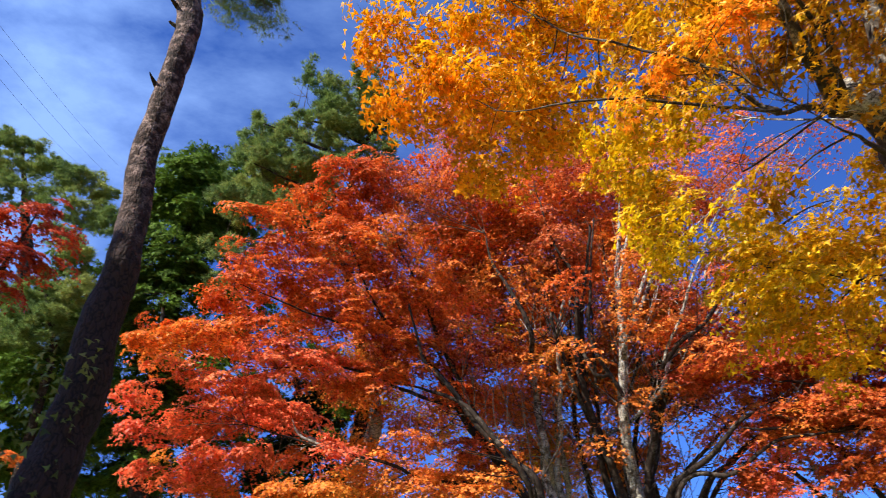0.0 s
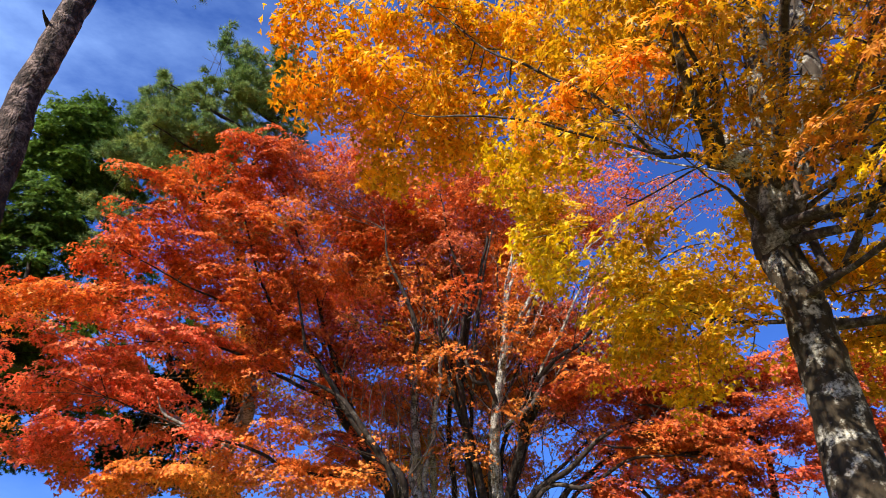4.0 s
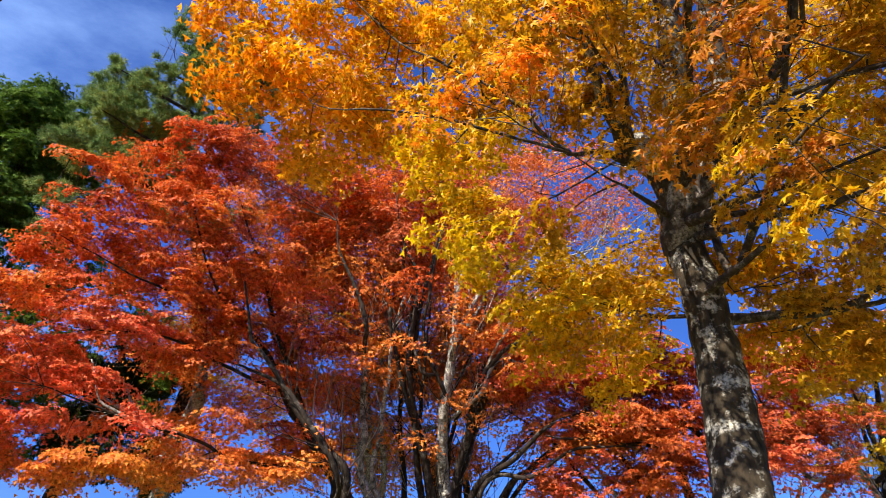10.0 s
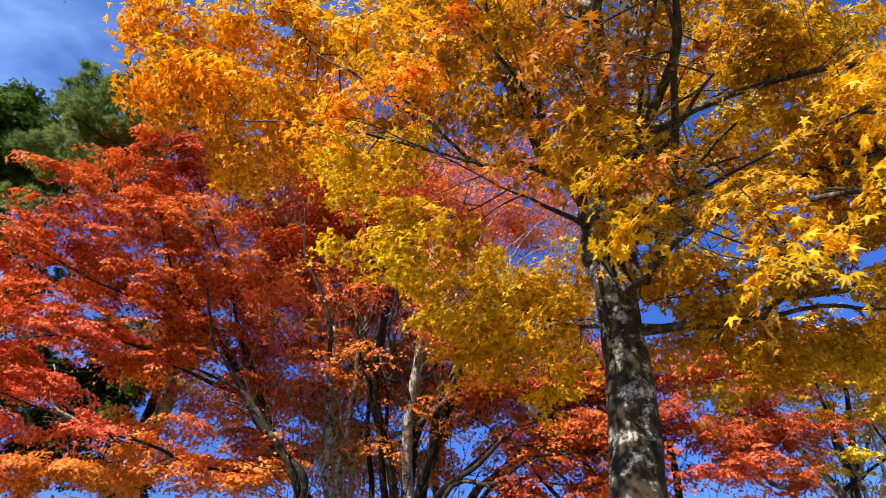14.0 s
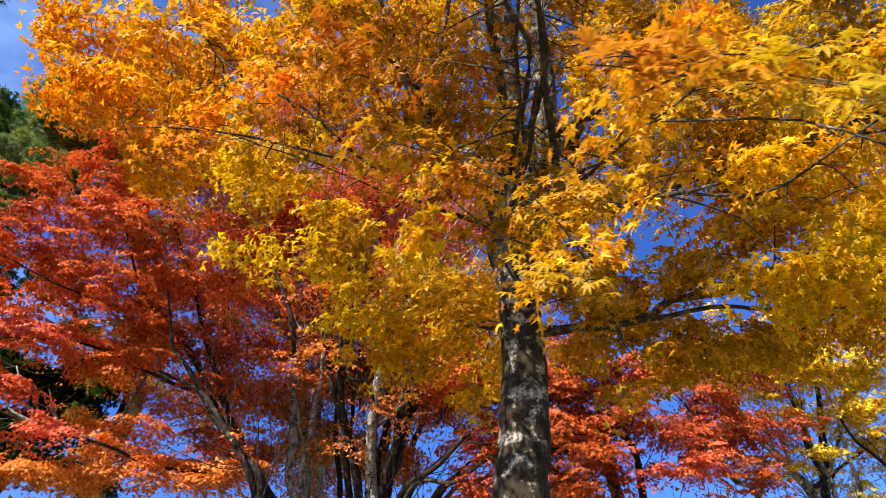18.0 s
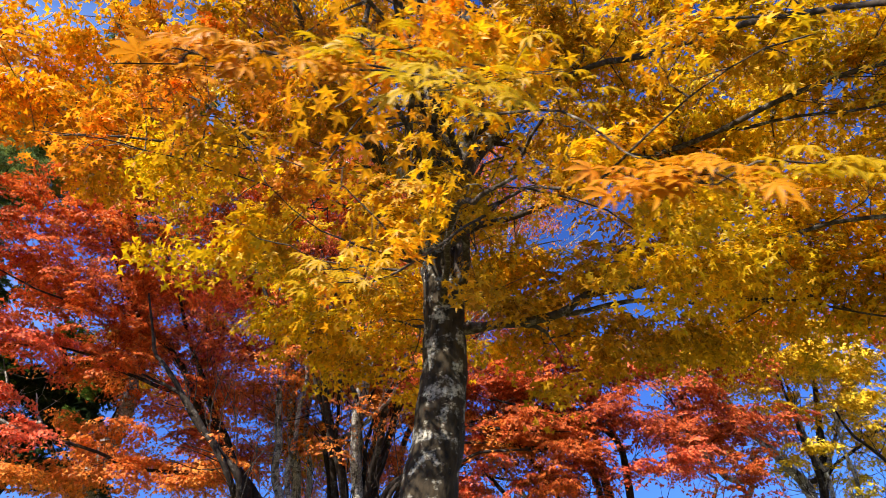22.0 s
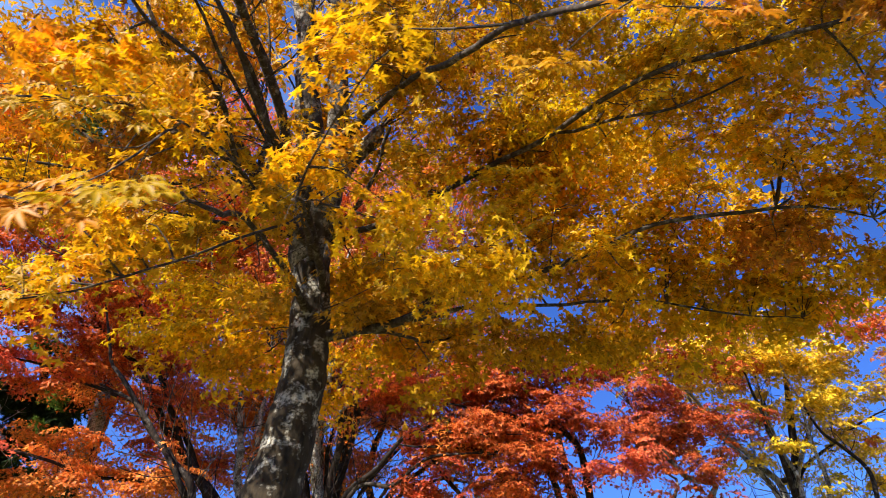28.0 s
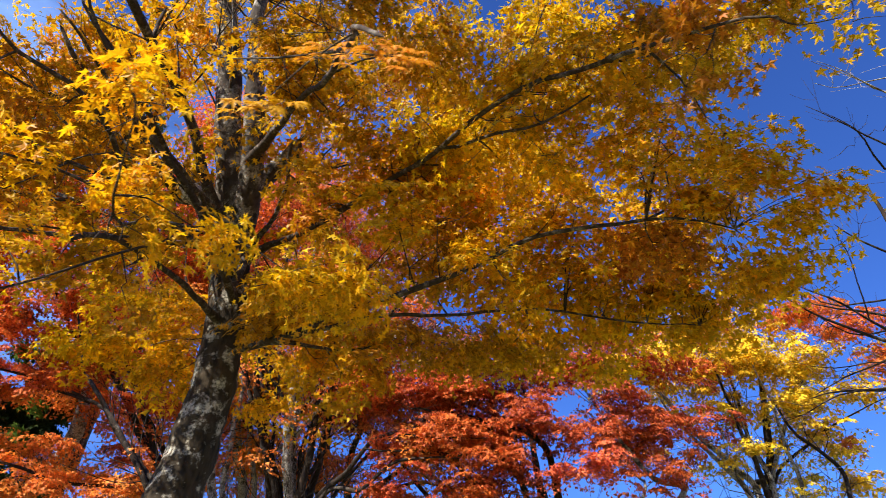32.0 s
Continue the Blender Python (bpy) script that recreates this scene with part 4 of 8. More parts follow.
spray(maple, GOLD, 4.4, -0.4, 5.7, 0.65, 0.2, 1200, **HIGH_SHADE_LEAF)
spray(maple, GOLD, 5.1, -0.4, 5.7, 0.6, 0.2, 900, **HIGH_SHADE_LEAF)
spray(maple, GOLD, 2.4, -0.9, 5.8, 0.6, 0.2, 900, **HIGH_SHADE_LEAF)
spray(maple, GOLD, 3.1, -1.0, 5.8, 0.6, 0.2, 960, **HIGH_SHADE_LEAF)
spray(maple, GOLD, 3.8, -1.0, 5.8, 0.6, 0.2, 960, **HIGH_SHADE_LEAF)
spray(maple, GOLD, 4.6, -1.0, 5.8, 0.6, 0.2, 900, **HIGH_SHADE_LEAF)
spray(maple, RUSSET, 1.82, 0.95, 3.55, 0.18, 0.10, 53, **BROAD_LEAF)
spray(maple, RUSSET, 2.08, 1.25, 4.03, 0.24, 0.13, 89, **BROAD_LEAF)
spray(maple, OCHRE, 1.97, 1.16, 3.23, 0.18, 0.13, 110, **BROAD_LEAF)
spray(maple, GOLD, 2.30, 1.51, 3.45, 0.20, 0.13, 84, **BROAD_LEAF)
spray(maple, GOLD, 2.17, 1.15, 2.86, 0.15, 0.07, 89, **BROAD_LEAF)
spray(maple, GOLD, 3.78, 0.78, 2.96, 0.15, 0.09, 138, **BROAD_LEAF)
spray(maple, GOLD, 3.52, 0.55, 3.67, 0.18, 0.08, 52, **BROAD_LEAF)
spray(maple, AMBER, 2.79, 0.40, 3.07, 0.15, 0.07, 166, **BROAD_LEAF)
spray(maple, GOLD, 6.43, 0.73, 3.55, 0.15, 0.07, 103, **BROAD_LEAF)
spray(maple, GOLD, 6.48, 1.13, 3.60, 0.16, 0.12, 474, **BROAD_LEAF)
spray(maple, GOLD, 6.63, 1.50, 3.58, 0.21, 0.13, 506, **BROAD_LEAF)
spray(maple, GOLD, 6.23, 0.07, 3.81, 0.15, 0.07, 87, **BROAD_LEAF)
spray(maple, GOLD, 3.51, 1.79, 4.53, 0.23, 0.21, 90, **BROAD_LEAF)
spray(maple, OCHRE, 3.95, 2.23, 4.34, 0.26, 0.20, 618, **BROAD_LEAF)
spray(maple, GOLD, 4.43, 1.83, 4.08, 0.26, 0.21, 657, **BROAD_LEAF)
spray(maple, GOLD, 5.16, 1.99, 3.68, 0.26, 0.17, 657, **BROAD_LEAF)
spray(maple, GOLD, 3.45, 2.47, 6.73, 0.36, 0.14, 500, **LEAF)
spray(maple, OCHRE, 3.70, 2.34, 6.50, 0.20, 0.18, 416, **LEAF)
spray(maple, OCHRE, 3.69, 2.58, 6.26, 0.32, 0.12, 418, **LEAF)
spray(maple, AMBER, 4.43, 2.58, 6.44, 0.26, 0.12, 377, **LEAF)
spray(maple, AMBER, 4.73, 2.25, 6.02, 0.18, 0.13, 318, **LEAF)
spray(maple, OCHRE, 5.38, 2.20, 6.43, 0.23, 0.14, 376, **LEAF)
spray(maple, OCHRE, 3.21, 2.82, 5.67, 0.20, 0.14, 344, **LEAF)
spray(maple, AMBER, 3.81, 2.63, 5.84, 0.23, 0.15, 402, **LEAF)
spray(maple, GOLD, 4.73, 2.54, 5.83, 0.28, 0.17, 498, **LEAF)
spray(maple, OCHRE, 6.10, 2.31, 6.04, 0.22, 0.15, 387, **LEAF)
spray(maple, AMBER, 3.69, 3.08, 5.54, 0.31, 0.10, 357, **LEAF)
spray(maple, GOLD, 4.14, 2.71, 5.29, 0.24, 0.12, 339, **LEAF)
spray(maple, OCHRE, 4.86, 2.76, 5.54, 0.32, 0.12, 435, **LEAF)
spray(maple, AMBER, 5.23, 2.43, 5.54, 0.33, 0.14, 485, **LEAF)
spray(maple, AMBER, 4.24, 2.76, 4.93, 0.18, 0.10, 259, **LEAF)
spray(maple, AMBER, 4.97, 2.62, 5.13, 0.23, 0.17, 447, **LEAF)
spray(maple, GOLD, 5.47, 2.26, 4.86, 0.19, 0.08, 231, **LEAF)
spray(maple, AMBER, 0.70, 2.94, 6.38, 0.19, 0.13, 257, **LEAF)
spray(maple, AMBER, 1.38, 3.02, 6.46, 0.29, 0.17, 404, **LEAF)
spray(maple, AMBER, 1.74, 2.80, 6.57, 0.25, 0.10, 250, **LEAF)
spray(maple, AMBER, 2.43, 2.82, 6.84, 0.19, 0.15, 276, **LEAF)
spray(maple, AMBER, 0.88, 3.04, 5.84, 0.29, 0.13, 326, **LEAF)
spray(maple, AMBER, 2.00, 2.76, 5.81, 0.27, 0.13, 312, **LEAF)
spray(maple, AMBER, 2.40, 2.61, 5.93, 0.20, 0.08, 182, **LEAF)
spray(maple, AMBER, 0.10, 3.50, 5.88, 0.20, 0.09, 201, **LEAF)
spray(maple, AMBER, 0.71, 3.13, 5.41, 0.23, 0.13, 282, **LEAF)
spray(maple, AMBER, 1.78, 2.98, 5.55, 0.15, 0.12, 193, **LEAF)
spray(maple, OCHRE, 0.69, 2.77, 6.41, 0.29, 0.13, 389, **LEAF)
spray(maple, OCHRE, 1.76, 2.46, 6.37, 0.25, 0.19, 463, **LEAF)
spray(maple, GOLD, 2.30, 2.68, 6.21, 0.28, 0.09, 300, **LEAF)
spray(maple, GOLD, 1.01, 2.91, 5.71, 0.29, 0.14, 409, **LEAF)
spray(maple, OCHRE, 1.51, 2.93, 5.85, 0.31, 0.12, 387, **LEAF)
spray(maple, OCHRE, 2.06, 2.95, 5.76, 0.23, 0.11, 283, **LEAF)
spray(maple, OCHRE, 2.52, 2.47, 5.53, 0.26, 0.08, 258, **LEAF)
spray(maple, GOLD, 1.15, 3.02, 5.17, 0.17, 0.08, 192, **LEAF)
spray(maple, OCHRE, 1.73, 2.98, 5.18, 0.22, 0.17, 399, **LEAF)
spray(maple, OCHRE, 2.33, 2.60, 5.14, 0.26, 0.10, 302, **LEAF)
spray(maple, OCHRE, 1.55, 3.07, 5.02, 0.25, 0.17, 421, **LEAF)
spray(maple, OCHRE, 2.86, 2.60, 4.69, 0.21, 0.15, 341, **LEAF)
spray(maple, GOLD, 1.37, 3.06, 3.98, 0.23, 0.10, 270, **LEAF)
spray(maple, OCHRE, 1.99, 3.00, 4.14, 0.15, 0.11, 208, **LEAF)
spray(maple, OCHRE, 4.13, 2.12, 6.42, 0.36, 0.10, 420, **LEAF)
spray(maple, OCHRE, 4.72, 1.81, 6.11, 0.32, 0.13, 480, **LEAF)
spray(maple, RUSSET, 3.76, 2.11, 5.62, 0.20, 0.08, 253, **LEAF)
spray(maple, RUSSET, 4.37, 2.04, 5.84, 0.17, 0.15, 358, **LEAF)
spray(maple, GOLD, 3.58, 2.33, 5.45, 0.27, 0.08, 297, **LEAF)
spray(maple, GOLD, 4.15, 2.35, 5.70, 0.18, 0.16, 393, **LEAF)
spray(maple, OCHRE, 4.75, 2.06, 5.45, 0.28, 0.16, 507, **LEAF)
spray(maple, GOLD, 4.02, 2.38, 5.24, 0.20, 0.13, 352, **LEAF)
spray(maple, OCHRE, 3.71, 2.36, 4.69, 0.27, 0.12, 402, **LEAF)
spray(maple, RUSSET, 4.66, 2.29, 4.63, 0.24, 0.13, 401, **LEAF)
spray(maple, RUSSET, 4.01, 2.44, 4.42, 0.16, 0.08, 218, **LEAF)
spray(maple, GOLD, 4.43, 2.21, 4.28, 0.20, 0.07, 163, **LEAF)
spray(maple, GOLD, 4.72, 1.79, 6.18, 0.31, 0.17, 615, **LEAF)
spray(maple, GOLD, 5.64, 1.86, 6.42, 0.27, 0.10, 385, **LEAF)
spray(maple, GOLD, 5.82, 1.66, 6.07, 0.19, 0.08, 251, **LEAF)
spray(maple, OCHRE, 6.75, 1.68, 6.35, 0.25, 0.09, 337, **LEAF)
spray(maple, GOLD, 7.36, 1.55, 6.20, 0.20, 0.15, 425, **LEAF)
spray(maple, GOLD, 5.91, 1.98, 5.96, 0.21, 0.13, 381, **LEAF)
spray(maple, OCHRE, 6.91, 1.73, 5.90, 0.29, 0.08, 351, **LEAF)
spray(maple, GOLD, 4.83, 1.88, 5.25, 0.21, 0.07, 240, **LEAF)
spray(maple, GOLD, 5.57, 2.08, 5.61, 0.23, 0.12, 388, **LEAF)
spray(maple, GOLD, 5.00, 2.03, 4.92, 0.18, 0.09, 271, **LEAF)
spray(maple, GOLD, 5.58, 2.26, 5.12, 0.19, 0.11, 312, **LEAF)
spray(maple, GOLD, 6.18, 1.83, 4.87, 0.18, 0.12, 346, **LEAF)
spray(maple, OCHRE, 7.04, 2.15, 5.22, 0.27, 0.13, 454, **LEAF)
spray(maple, GOLD, 4.69, 2.20, 4.64, 0.18, 0.14, 374, **LEAF)
spray(maple, GOLD, 5.84, 2.16, 4.60, 0.29, 0.15, 510, **LEAF)
spray(maple, GOLD, 6.28, 1.93, 4.64, 0.15, 0.07, 212, **LEAF)
spray(maple, OCHRE, 6.97, 1.93, 4.71, 0.22, 0.07, 245, **LEAF)
spray(maple, OCHRE, 5.47, 2.17, 4.26, 0.15, 0.08, 234, **LEAF)
spray(maple, GOLD, 6.37, 2.34, 4.48, 0.18, 0.07, 233, **LEAF)
spray(maple, OCHRE, 6.58, 2.04, 4.34, 0.26, 0.07, 256, **LEAF)
spray(maple, OCHRE, 4.80, 2.35, 3.92, 0.15, 0.12, 214, **LEAF)
spray(maple, GOLD, 5.19, 2.18, 3.97, 0.15, 0.12, 191, **LEAF)
spray(maple, GOLD, 5.76, 2.39, 4.09, 0.18, 0.07, 239, **LEAF)
spray(maple, OCHRE, 6.29, 2.20, 4.07, 0.15, 0.07, 199, **LEAF)
spray(maple, OCHRE, 6.98, 2.34, 4.12, 0.20, 0.09, 295, **LEAF)
# more added overhead leaves that deepen the shade on the right
spray(maple, GOLD, 1.2, 0.4, 5.4, 0.55, 0.2, 1300, **HIGH_SHADE_LEAF)
spray(maple, GOLD, 1.7, 0.6, 5.5, 0.5, 0.2, 1300, **HIGH_SHADE_LEAF)
spray(maple, GOLD, 1.4, 0.8, 5.8, 0.55, 0.2, 1000, **HIGH_SHADE_LEAF)
spray(maple, GOLD, 2.2, 0.4, 5.3, 0.5, 0.2, 1300, **HIGH_SHADE_LEAF)
# unseen treetop leaves, added to shade the low red maple
spray(maple, GOLD, 1, 4.9, 12.3, 0.7, 0.35, 900, **HIGH_SHADE_LEAF)
spray(maple, GOLD, 1.6, 4.5, 12.4, 0.6, 0.35, 700, **HIGH_SHADE_LEAF)
spray(maple, GOLD, 3.70, 4.81, 5.17, 0.50, 0.26, 1159, **LEAF)
spray(maple, GOLD, 3.33, 5.03, 4.87, 0.40, 0.24, 784, **LEAF)
spray(maple, GOLD, 3.67, 4.96, 4.46, 0.32, 0.25, 692, **LEAF)
spray(maple, GOLD, 3.00, 4.97, 5.29, 0.30, 0.22, 527, **LEAF)
spray(maple, GOLD, 3.43, 4.99, 3.93, 0.26, 0.19, 356, **LEAF)
spray(maple, OCHRE, 3.82, 4.18, 5.51, 0.22, 0.22, 472, **LEAF)
spray(maple, CORAL, 1.63, 1.64, 4.53, 0.17, 0.08, 130, **BROAD_LEAF)
spray(maple, CORAL, 1.45, 1.77, 4.40, 0.17, 0.08, 130, **BROAD_LEAF)
spray(maple, CORAL, 1.30, 1.90, 4.28, 0.17, 0.08, 130, **BROAD_LEAF)
spray(maple, CORAL, 1.14, 2.04, 4.14, 0.17, 0.08, 130, **BROAD_LEAF)
spray(maple, CORAL, 1.03, 2.16, 4.02, 0.15, 0.07, 61, **BROAD_LEAF)
spray(maple, GOLD, 3.17, 3.73, 4.28, 0.17, 0.13, 213, **LEAF)
spray(maple, GOLD, 3.07, 4.01, 4.44, 0.21, 0.17, 263, **LEAF)


# ---- red maples behind ----
fire = thing("red_maple", "fiery orange-red maple with dark leaning stems", "tree", 0.95, 10.9, group="red maples")
limb(fire, "trunk", ((1.00, 10.90, 0.00, 0.200), (1.00, 10.85, 1.50, 0.160), (0.98, 10.80, 3.00, 0.140), (1.36, 10.88, 4.37, 0.086), (1.09, 10.69, 4.88, 0.079), (0.47, 10.45, 5.56, 0.068), (0.16, 10.30, 6.03, 0.058), (-0.20, 10.03, 6.50, 0.047), (-0.73, 9.84, 6.92, 0.036), (-1.26, 9.48, 7.56, 0.022), (-1.81, 8.82, 8.79, 0.007)), mat=DARK_BARK, sides=12)
limb(fire, "limb", ((0.88, 10.59, 5.07, 0.058), (0.64, 10.41, 5.57, 0.054), (0.31, 10.13, 6.21, 0.047), (-0.03, 9.87, 6.83, 0.036), (-0.39, 9.44, 7.68, 0.025), (-1.09, 8.80, 8.93, 0.009)), mat=DARK_BARK)
limb(fire, "limb", ((0.29, 10.29, 5.83, 0.036), (-0.28, 9.99, 5.90, 0.032), (-0.83, 9.66, 5.99, 0.025), (-1.66, 9.26, 6.11, 0.018), (-2.55, 9.06, 5.98, 0.007)), mat=DARK_BARK)
limb(fire, "limb", ((1.10, 10.63, 4.78, 0.043), (0.29, 10.20, 4.58, 0.032), (-0.33, 9.65, 4.49, 0.027), (-0.89, 9.10, 4.56, 0.022), (-1.77, 8.83, 4.68, 0.016), (-2.71, 8.63, 4.90, 0.007)), mat=DARK_BARK)
limb(fire, "branch", ((-1.63, 8.72, 4.62, 0.025), (-1.87, 8.71, 4.71, 0.022), (-2.03, 8.68, 4.80, 0.014), (-2.09, 8.58, 4.95, 0.006)), mat=PALE_BARK)
limb(fire, "limb", ((-0.84, 9.78, 7.03, 0.029), (-1.50, 9.30, 6.86, 0.022), (-2.39, 8.81, 6.94, 0.014), (-3.31, 8.55, 7.23, 0.006)), mat=DARK_BARK)
limb(fire, "limb", ((-1.63, 9.49, 4.92, 0.030), (-1.93, 9.83, 5.32, 0.019), (-2.18, 10.18, 5.69, 0.008)), mat=PALE_BARK, sides=8)
limb(fire, "limb", ((-1.58, 9.48, 4.92, 0.035), (-2.05, 9.80, 5.15, 0.027), (-2.45, 10.05, 5.45, 0.020), (-2.73, 10.10, 5.98, 0.012)), mat=PALE_BARK, sides=8)
limb(fire, "limb", ((1.26, 9.36, 4.19, 0.050), (0.68, 9.16, 5.02, 0.041), (0.26, 9.20, 5.48, 0.031), (-0.26, 9.40, 5.76, 0.021), (-0.92, 9.63, 6.04, 0.012)), mat=DARK_BARK, sides=8)
limb(fire, "limb", ((1.00, 10.86, 1.50, 0.084), (1.40, 9.45, 4.03, 0.070), (1.03, 9.34, 4.60, 0.059), (0.55, 9.29, 5.12, 0.048), (-0.03, 9.11, 5.84, 0.037), (-0.33, 9.17, 6.16, 0.026), (-0.55, 8.84, 6.98, 0.015)), mat=DARK_BARK, sides=8)
spray(fire, SCARLET, -1.65, 8.29, 9.41, 0.44, 0.34, 1535, **RED_LEAF)
spray(fire, SCARLET, -1.34, 8.54, 8.99, 0.73, 0.43, 2590, **RED_LEAF)
spray(fire, SCARLET, -2.20, 8.78, 8.26, 0.70, 0.37, 3608, **RED_LEAF)
spray(fire, SCARLET, -2.96, 8.36, 8.35, 0.49, 0.24, 1848, **RED_LEAF)
spray(fire, SCARLET, -3.20, 8.83, 7.48, 0.52, 0.28, 2259, **RED_LEAF)
spray(fire, SCARLET, -2.26, 8.97, 7.35, 0.94, 0.40, 3960, **RED_LEAF)
spray(fire, SCARLET, -1.15, 8.77, 7.97, 0.88, 0.51, 3724, **RED_LEAF)
spray(fire, SCARLET, -3.40, 9.00, 6.97, 0.55, 0.25, 2132, **RED_LEAF)
spray(fire, SCARLET, -4.02, 9.09, 6.53, 0.61, 0.24, 1803, **RED_LEAF)
spray(fire, SCARLET, -2.80, 8.97, 6.34, 0.86, 0.28, 3435, **RED_LEAF)
spray(fire, ROSE, -3.35, 8.94, 5.70, 0.73, 0.23, 2472, **RED_LEAF)
spray(fire, ROSE, -2.13, 8.89, 5.92, 0.76, 0.28, 3017, **RED_LEAF)
spray(fire, SCARLET, -1.25, 9.06, 6.61, 0.74, 0.39, 3964, **RED_LEAF)
spray(fire, SCARLET, -0.49, 9.13, 7.30, 0.79, 0.51, 4633, **RED_LEAF)
spray(fire, ROSE, -3.52, 9.08, 5.07, 0.55, 0.24, 2052, **RED_LEAF)
spray(fire, ROSE, -2.44, 8.88, 5.18, 0.71, 0.22, 2364, **RED_LEAF)
spray(fire, ROSE, -2.93, 9.07, 4.57, 0.76, 0.21, 2406, **RED_LEAF)
spray(fire, ROSE, -1.40, 8.69, 4.46, 0.38, 0.16, 1096, **RED_LEAF)
spray(fire, COPPER, -1.90, 9.20, 4.10, 0.76, 0.21, 2406, **RED_LEAF)
spray(fire, SCARLET, -1.11, 9.32, 5.89, 0.63, 0.30, 2010, **RED_LEAF)
spray(fire, SCARLET, -0.18, 9.63, 6.56, 0.70, 0.42, 3474, **RED_LEAF)
spray(fire, COPPER, -0.70, 9.66, 4.99, 0.62, 0.25, 1227, **RED_LEAF)
spray(fire, COPPER, -0.57, 9.63, 4.33, 0.75, 0.23, 2239, **RED_LEAF)
spray(fire, COPPER, 0.81, 9.94, 4.52, 0.63, 0.25, 1919, **RED_LEAF)
spray(fire, SCARLET, -3.02, 9.36, 4.06, 0.30, 0.17, 805, **RED_LEAF)
spray(fire, SCARLET, 0.30, 9.84, 5.80, 0.59, 0.36, 1646, **RED_LEAF)
spray(fire, SCARLET, -2.22, 8.57, 9.21, 0.34, 0.24, 959, **RED_LEAF)
spray(fire, SCARLET, 0.41, 10.12, 5.08, 0.40, 0.31, 1188, **RED_LEAF)
spray(fire, COPPER, -2.47, 9.21, 3.92, 0.44, 0.17, 874, **RED_LEAF)
spray(fire, COPPER, -4.23, 8.18, 5.92, 0.43, 0.18, 1052, **RED_LEAF)
spray(fire, ROSE, -4.23, 8.15, 5.13, 0.32, 0.15, 749, **RED_LEAF)
spray(fire, COPPER, -3.75, 8.26, 6.15, 0.44, 0.18, 1098, **RED_LEAF)
spray(fire, ROSE, -4.06, 8.23, 4.68, 0.31, 0.13, 660, **RED_LEAF)
spray(fire, ROSE, -3.87, 8.45, 4.23, 0.30, 0.11, 541, **RED_LEAF)
spray(fire, SCARLET, -1.42, 8.08, 9.40, 0.35, 0.23, 1206, **RED_LEAF)
spray(fire, SCARLET, -2.59, 7.99, 8.18, 0.41, 0.23, 1337, **RED_LEAF)
spray(fire, SCARLET, -3.02, 8.27, 7.15, 0.30, 0.20, 962, **RED_LEAF)
spray(fire, SCARLET, -2.79, 8.71, 7.85, 0.67, 0.31, 1584, **RED_LEAF)
spray(fire, SCARLET, -1.59, 9.09, 7.00, 0.76, 0.35, 1732, **RED_LEAF)
spray(fire, ROSE, -2.92, 9.04, 5.45, 0.73, 0.23, 1978, **RED_LEAF)
spray(fire, SCARLET, -0.63, 9.49, 6.53, 0.59, 0.36, 1235, **RED_LEAF)
spray(fire, ROSE, -3.48, 9.34, 4.39, 0.53, 0.21, 1443, **RED_LEAF)
spray(fire, COPPER, -1.24, 9.62, 4.20, 0.57, 0.19, 1387, **RED_LEAF)
spray(fire, COPPER, 0.15, 9.93, 4.39, 0.45, 0.20, 920, **RED_LEAF)
spray(fire, SCARLET, -1.74, 8.60, 8.69, 0.62, 0.33, 1183, **RED_LEAF)
spray(fire, SCARLET, -0.67, 8.88, 9.95, 0.59, 0.24, 296, **RED_LEAF)
spray(fire, COPPER, -1.12, 9.18, 9.04, 0.72, 0.33, 459, **RED_LEAF)
spray(fire, SCARLET, -2.18, 9.84, 8.74, 0.70, 0.32, 441, **RED_LEAF)
spray(fire, SCARLET, -2.47, 9.89, 7.85, 0.74, 0.40, 554, **RED_LEAF)
spray(fire, COPPER, -1.32, 9.56, 7.86, 0.65, 0.42, 519, **RED_LEAF)
spray(fire, SCARLET, 0.01, 9.86, 7.80, 0.58, 0.26, 316, **RED_LEAF)
spray(fire, SCARLET, -2.87, 10.00, 6.98, 0.68, 0.28, 376, **RED_LEAF)
spray(fire, COPPER, -1.12, 10.18, 6.92, 0.46, 0.43, 405, **RED_LEAF)
spray(fire, SCARLET, -2.47, 10.33, 6.42, 0.63, 0.25, 324, **RED_LEAF)
spray(fire, SCARLET, 0.01, 10.18, 6.52, 0.67, 0.28, 372, **RED_LEAF)
spray(fire, SCARLET, -3.87, 10.65, 5.69, 0.40, 0.38, 327, **RED_LEAF)
spray(fire, COPPER, -4.74, 10.81, 5.09, 0.69, 0.26, 364, **RED_LEAF)
spray(fire, SCARLET, -2.55, 10.83, 5.10, 0.47, 0.31, 309, **RED_LEAF)
spray(fire, SCARLET, -1.14, 10.91, 4.99, 0.45, 0.22, 227, **RED_LEAF)
wine = thing("red_maple", "tall multi-stemmed maple, thin wine-red leaves and pale forked stems", "tree", 3.3, 10.9, group="red maples")
limb(wine, "trunk", ((3.35, 10.90, 0.00, 0.240), (3.33, 10.85, 2.00, 0.190), (3.30, 10.80, 3.40, 0.170), (3.21, 10.87, 4.49, 0.108), (3.06, 10.48, 5.39, 0.090), (3.02, 10.06, 6.13, 0.079), (3.06, 9.86, 6.56, 0.072), (3.08, 9.69, 6.95, 0.065), (3.04, 9.39, 7.70, 0.043), (3.11, 9.20, 8.27, 0.032), (3.19, 8.73, 9.21, 0.011)), mat=PALE_BARK, sides=12)
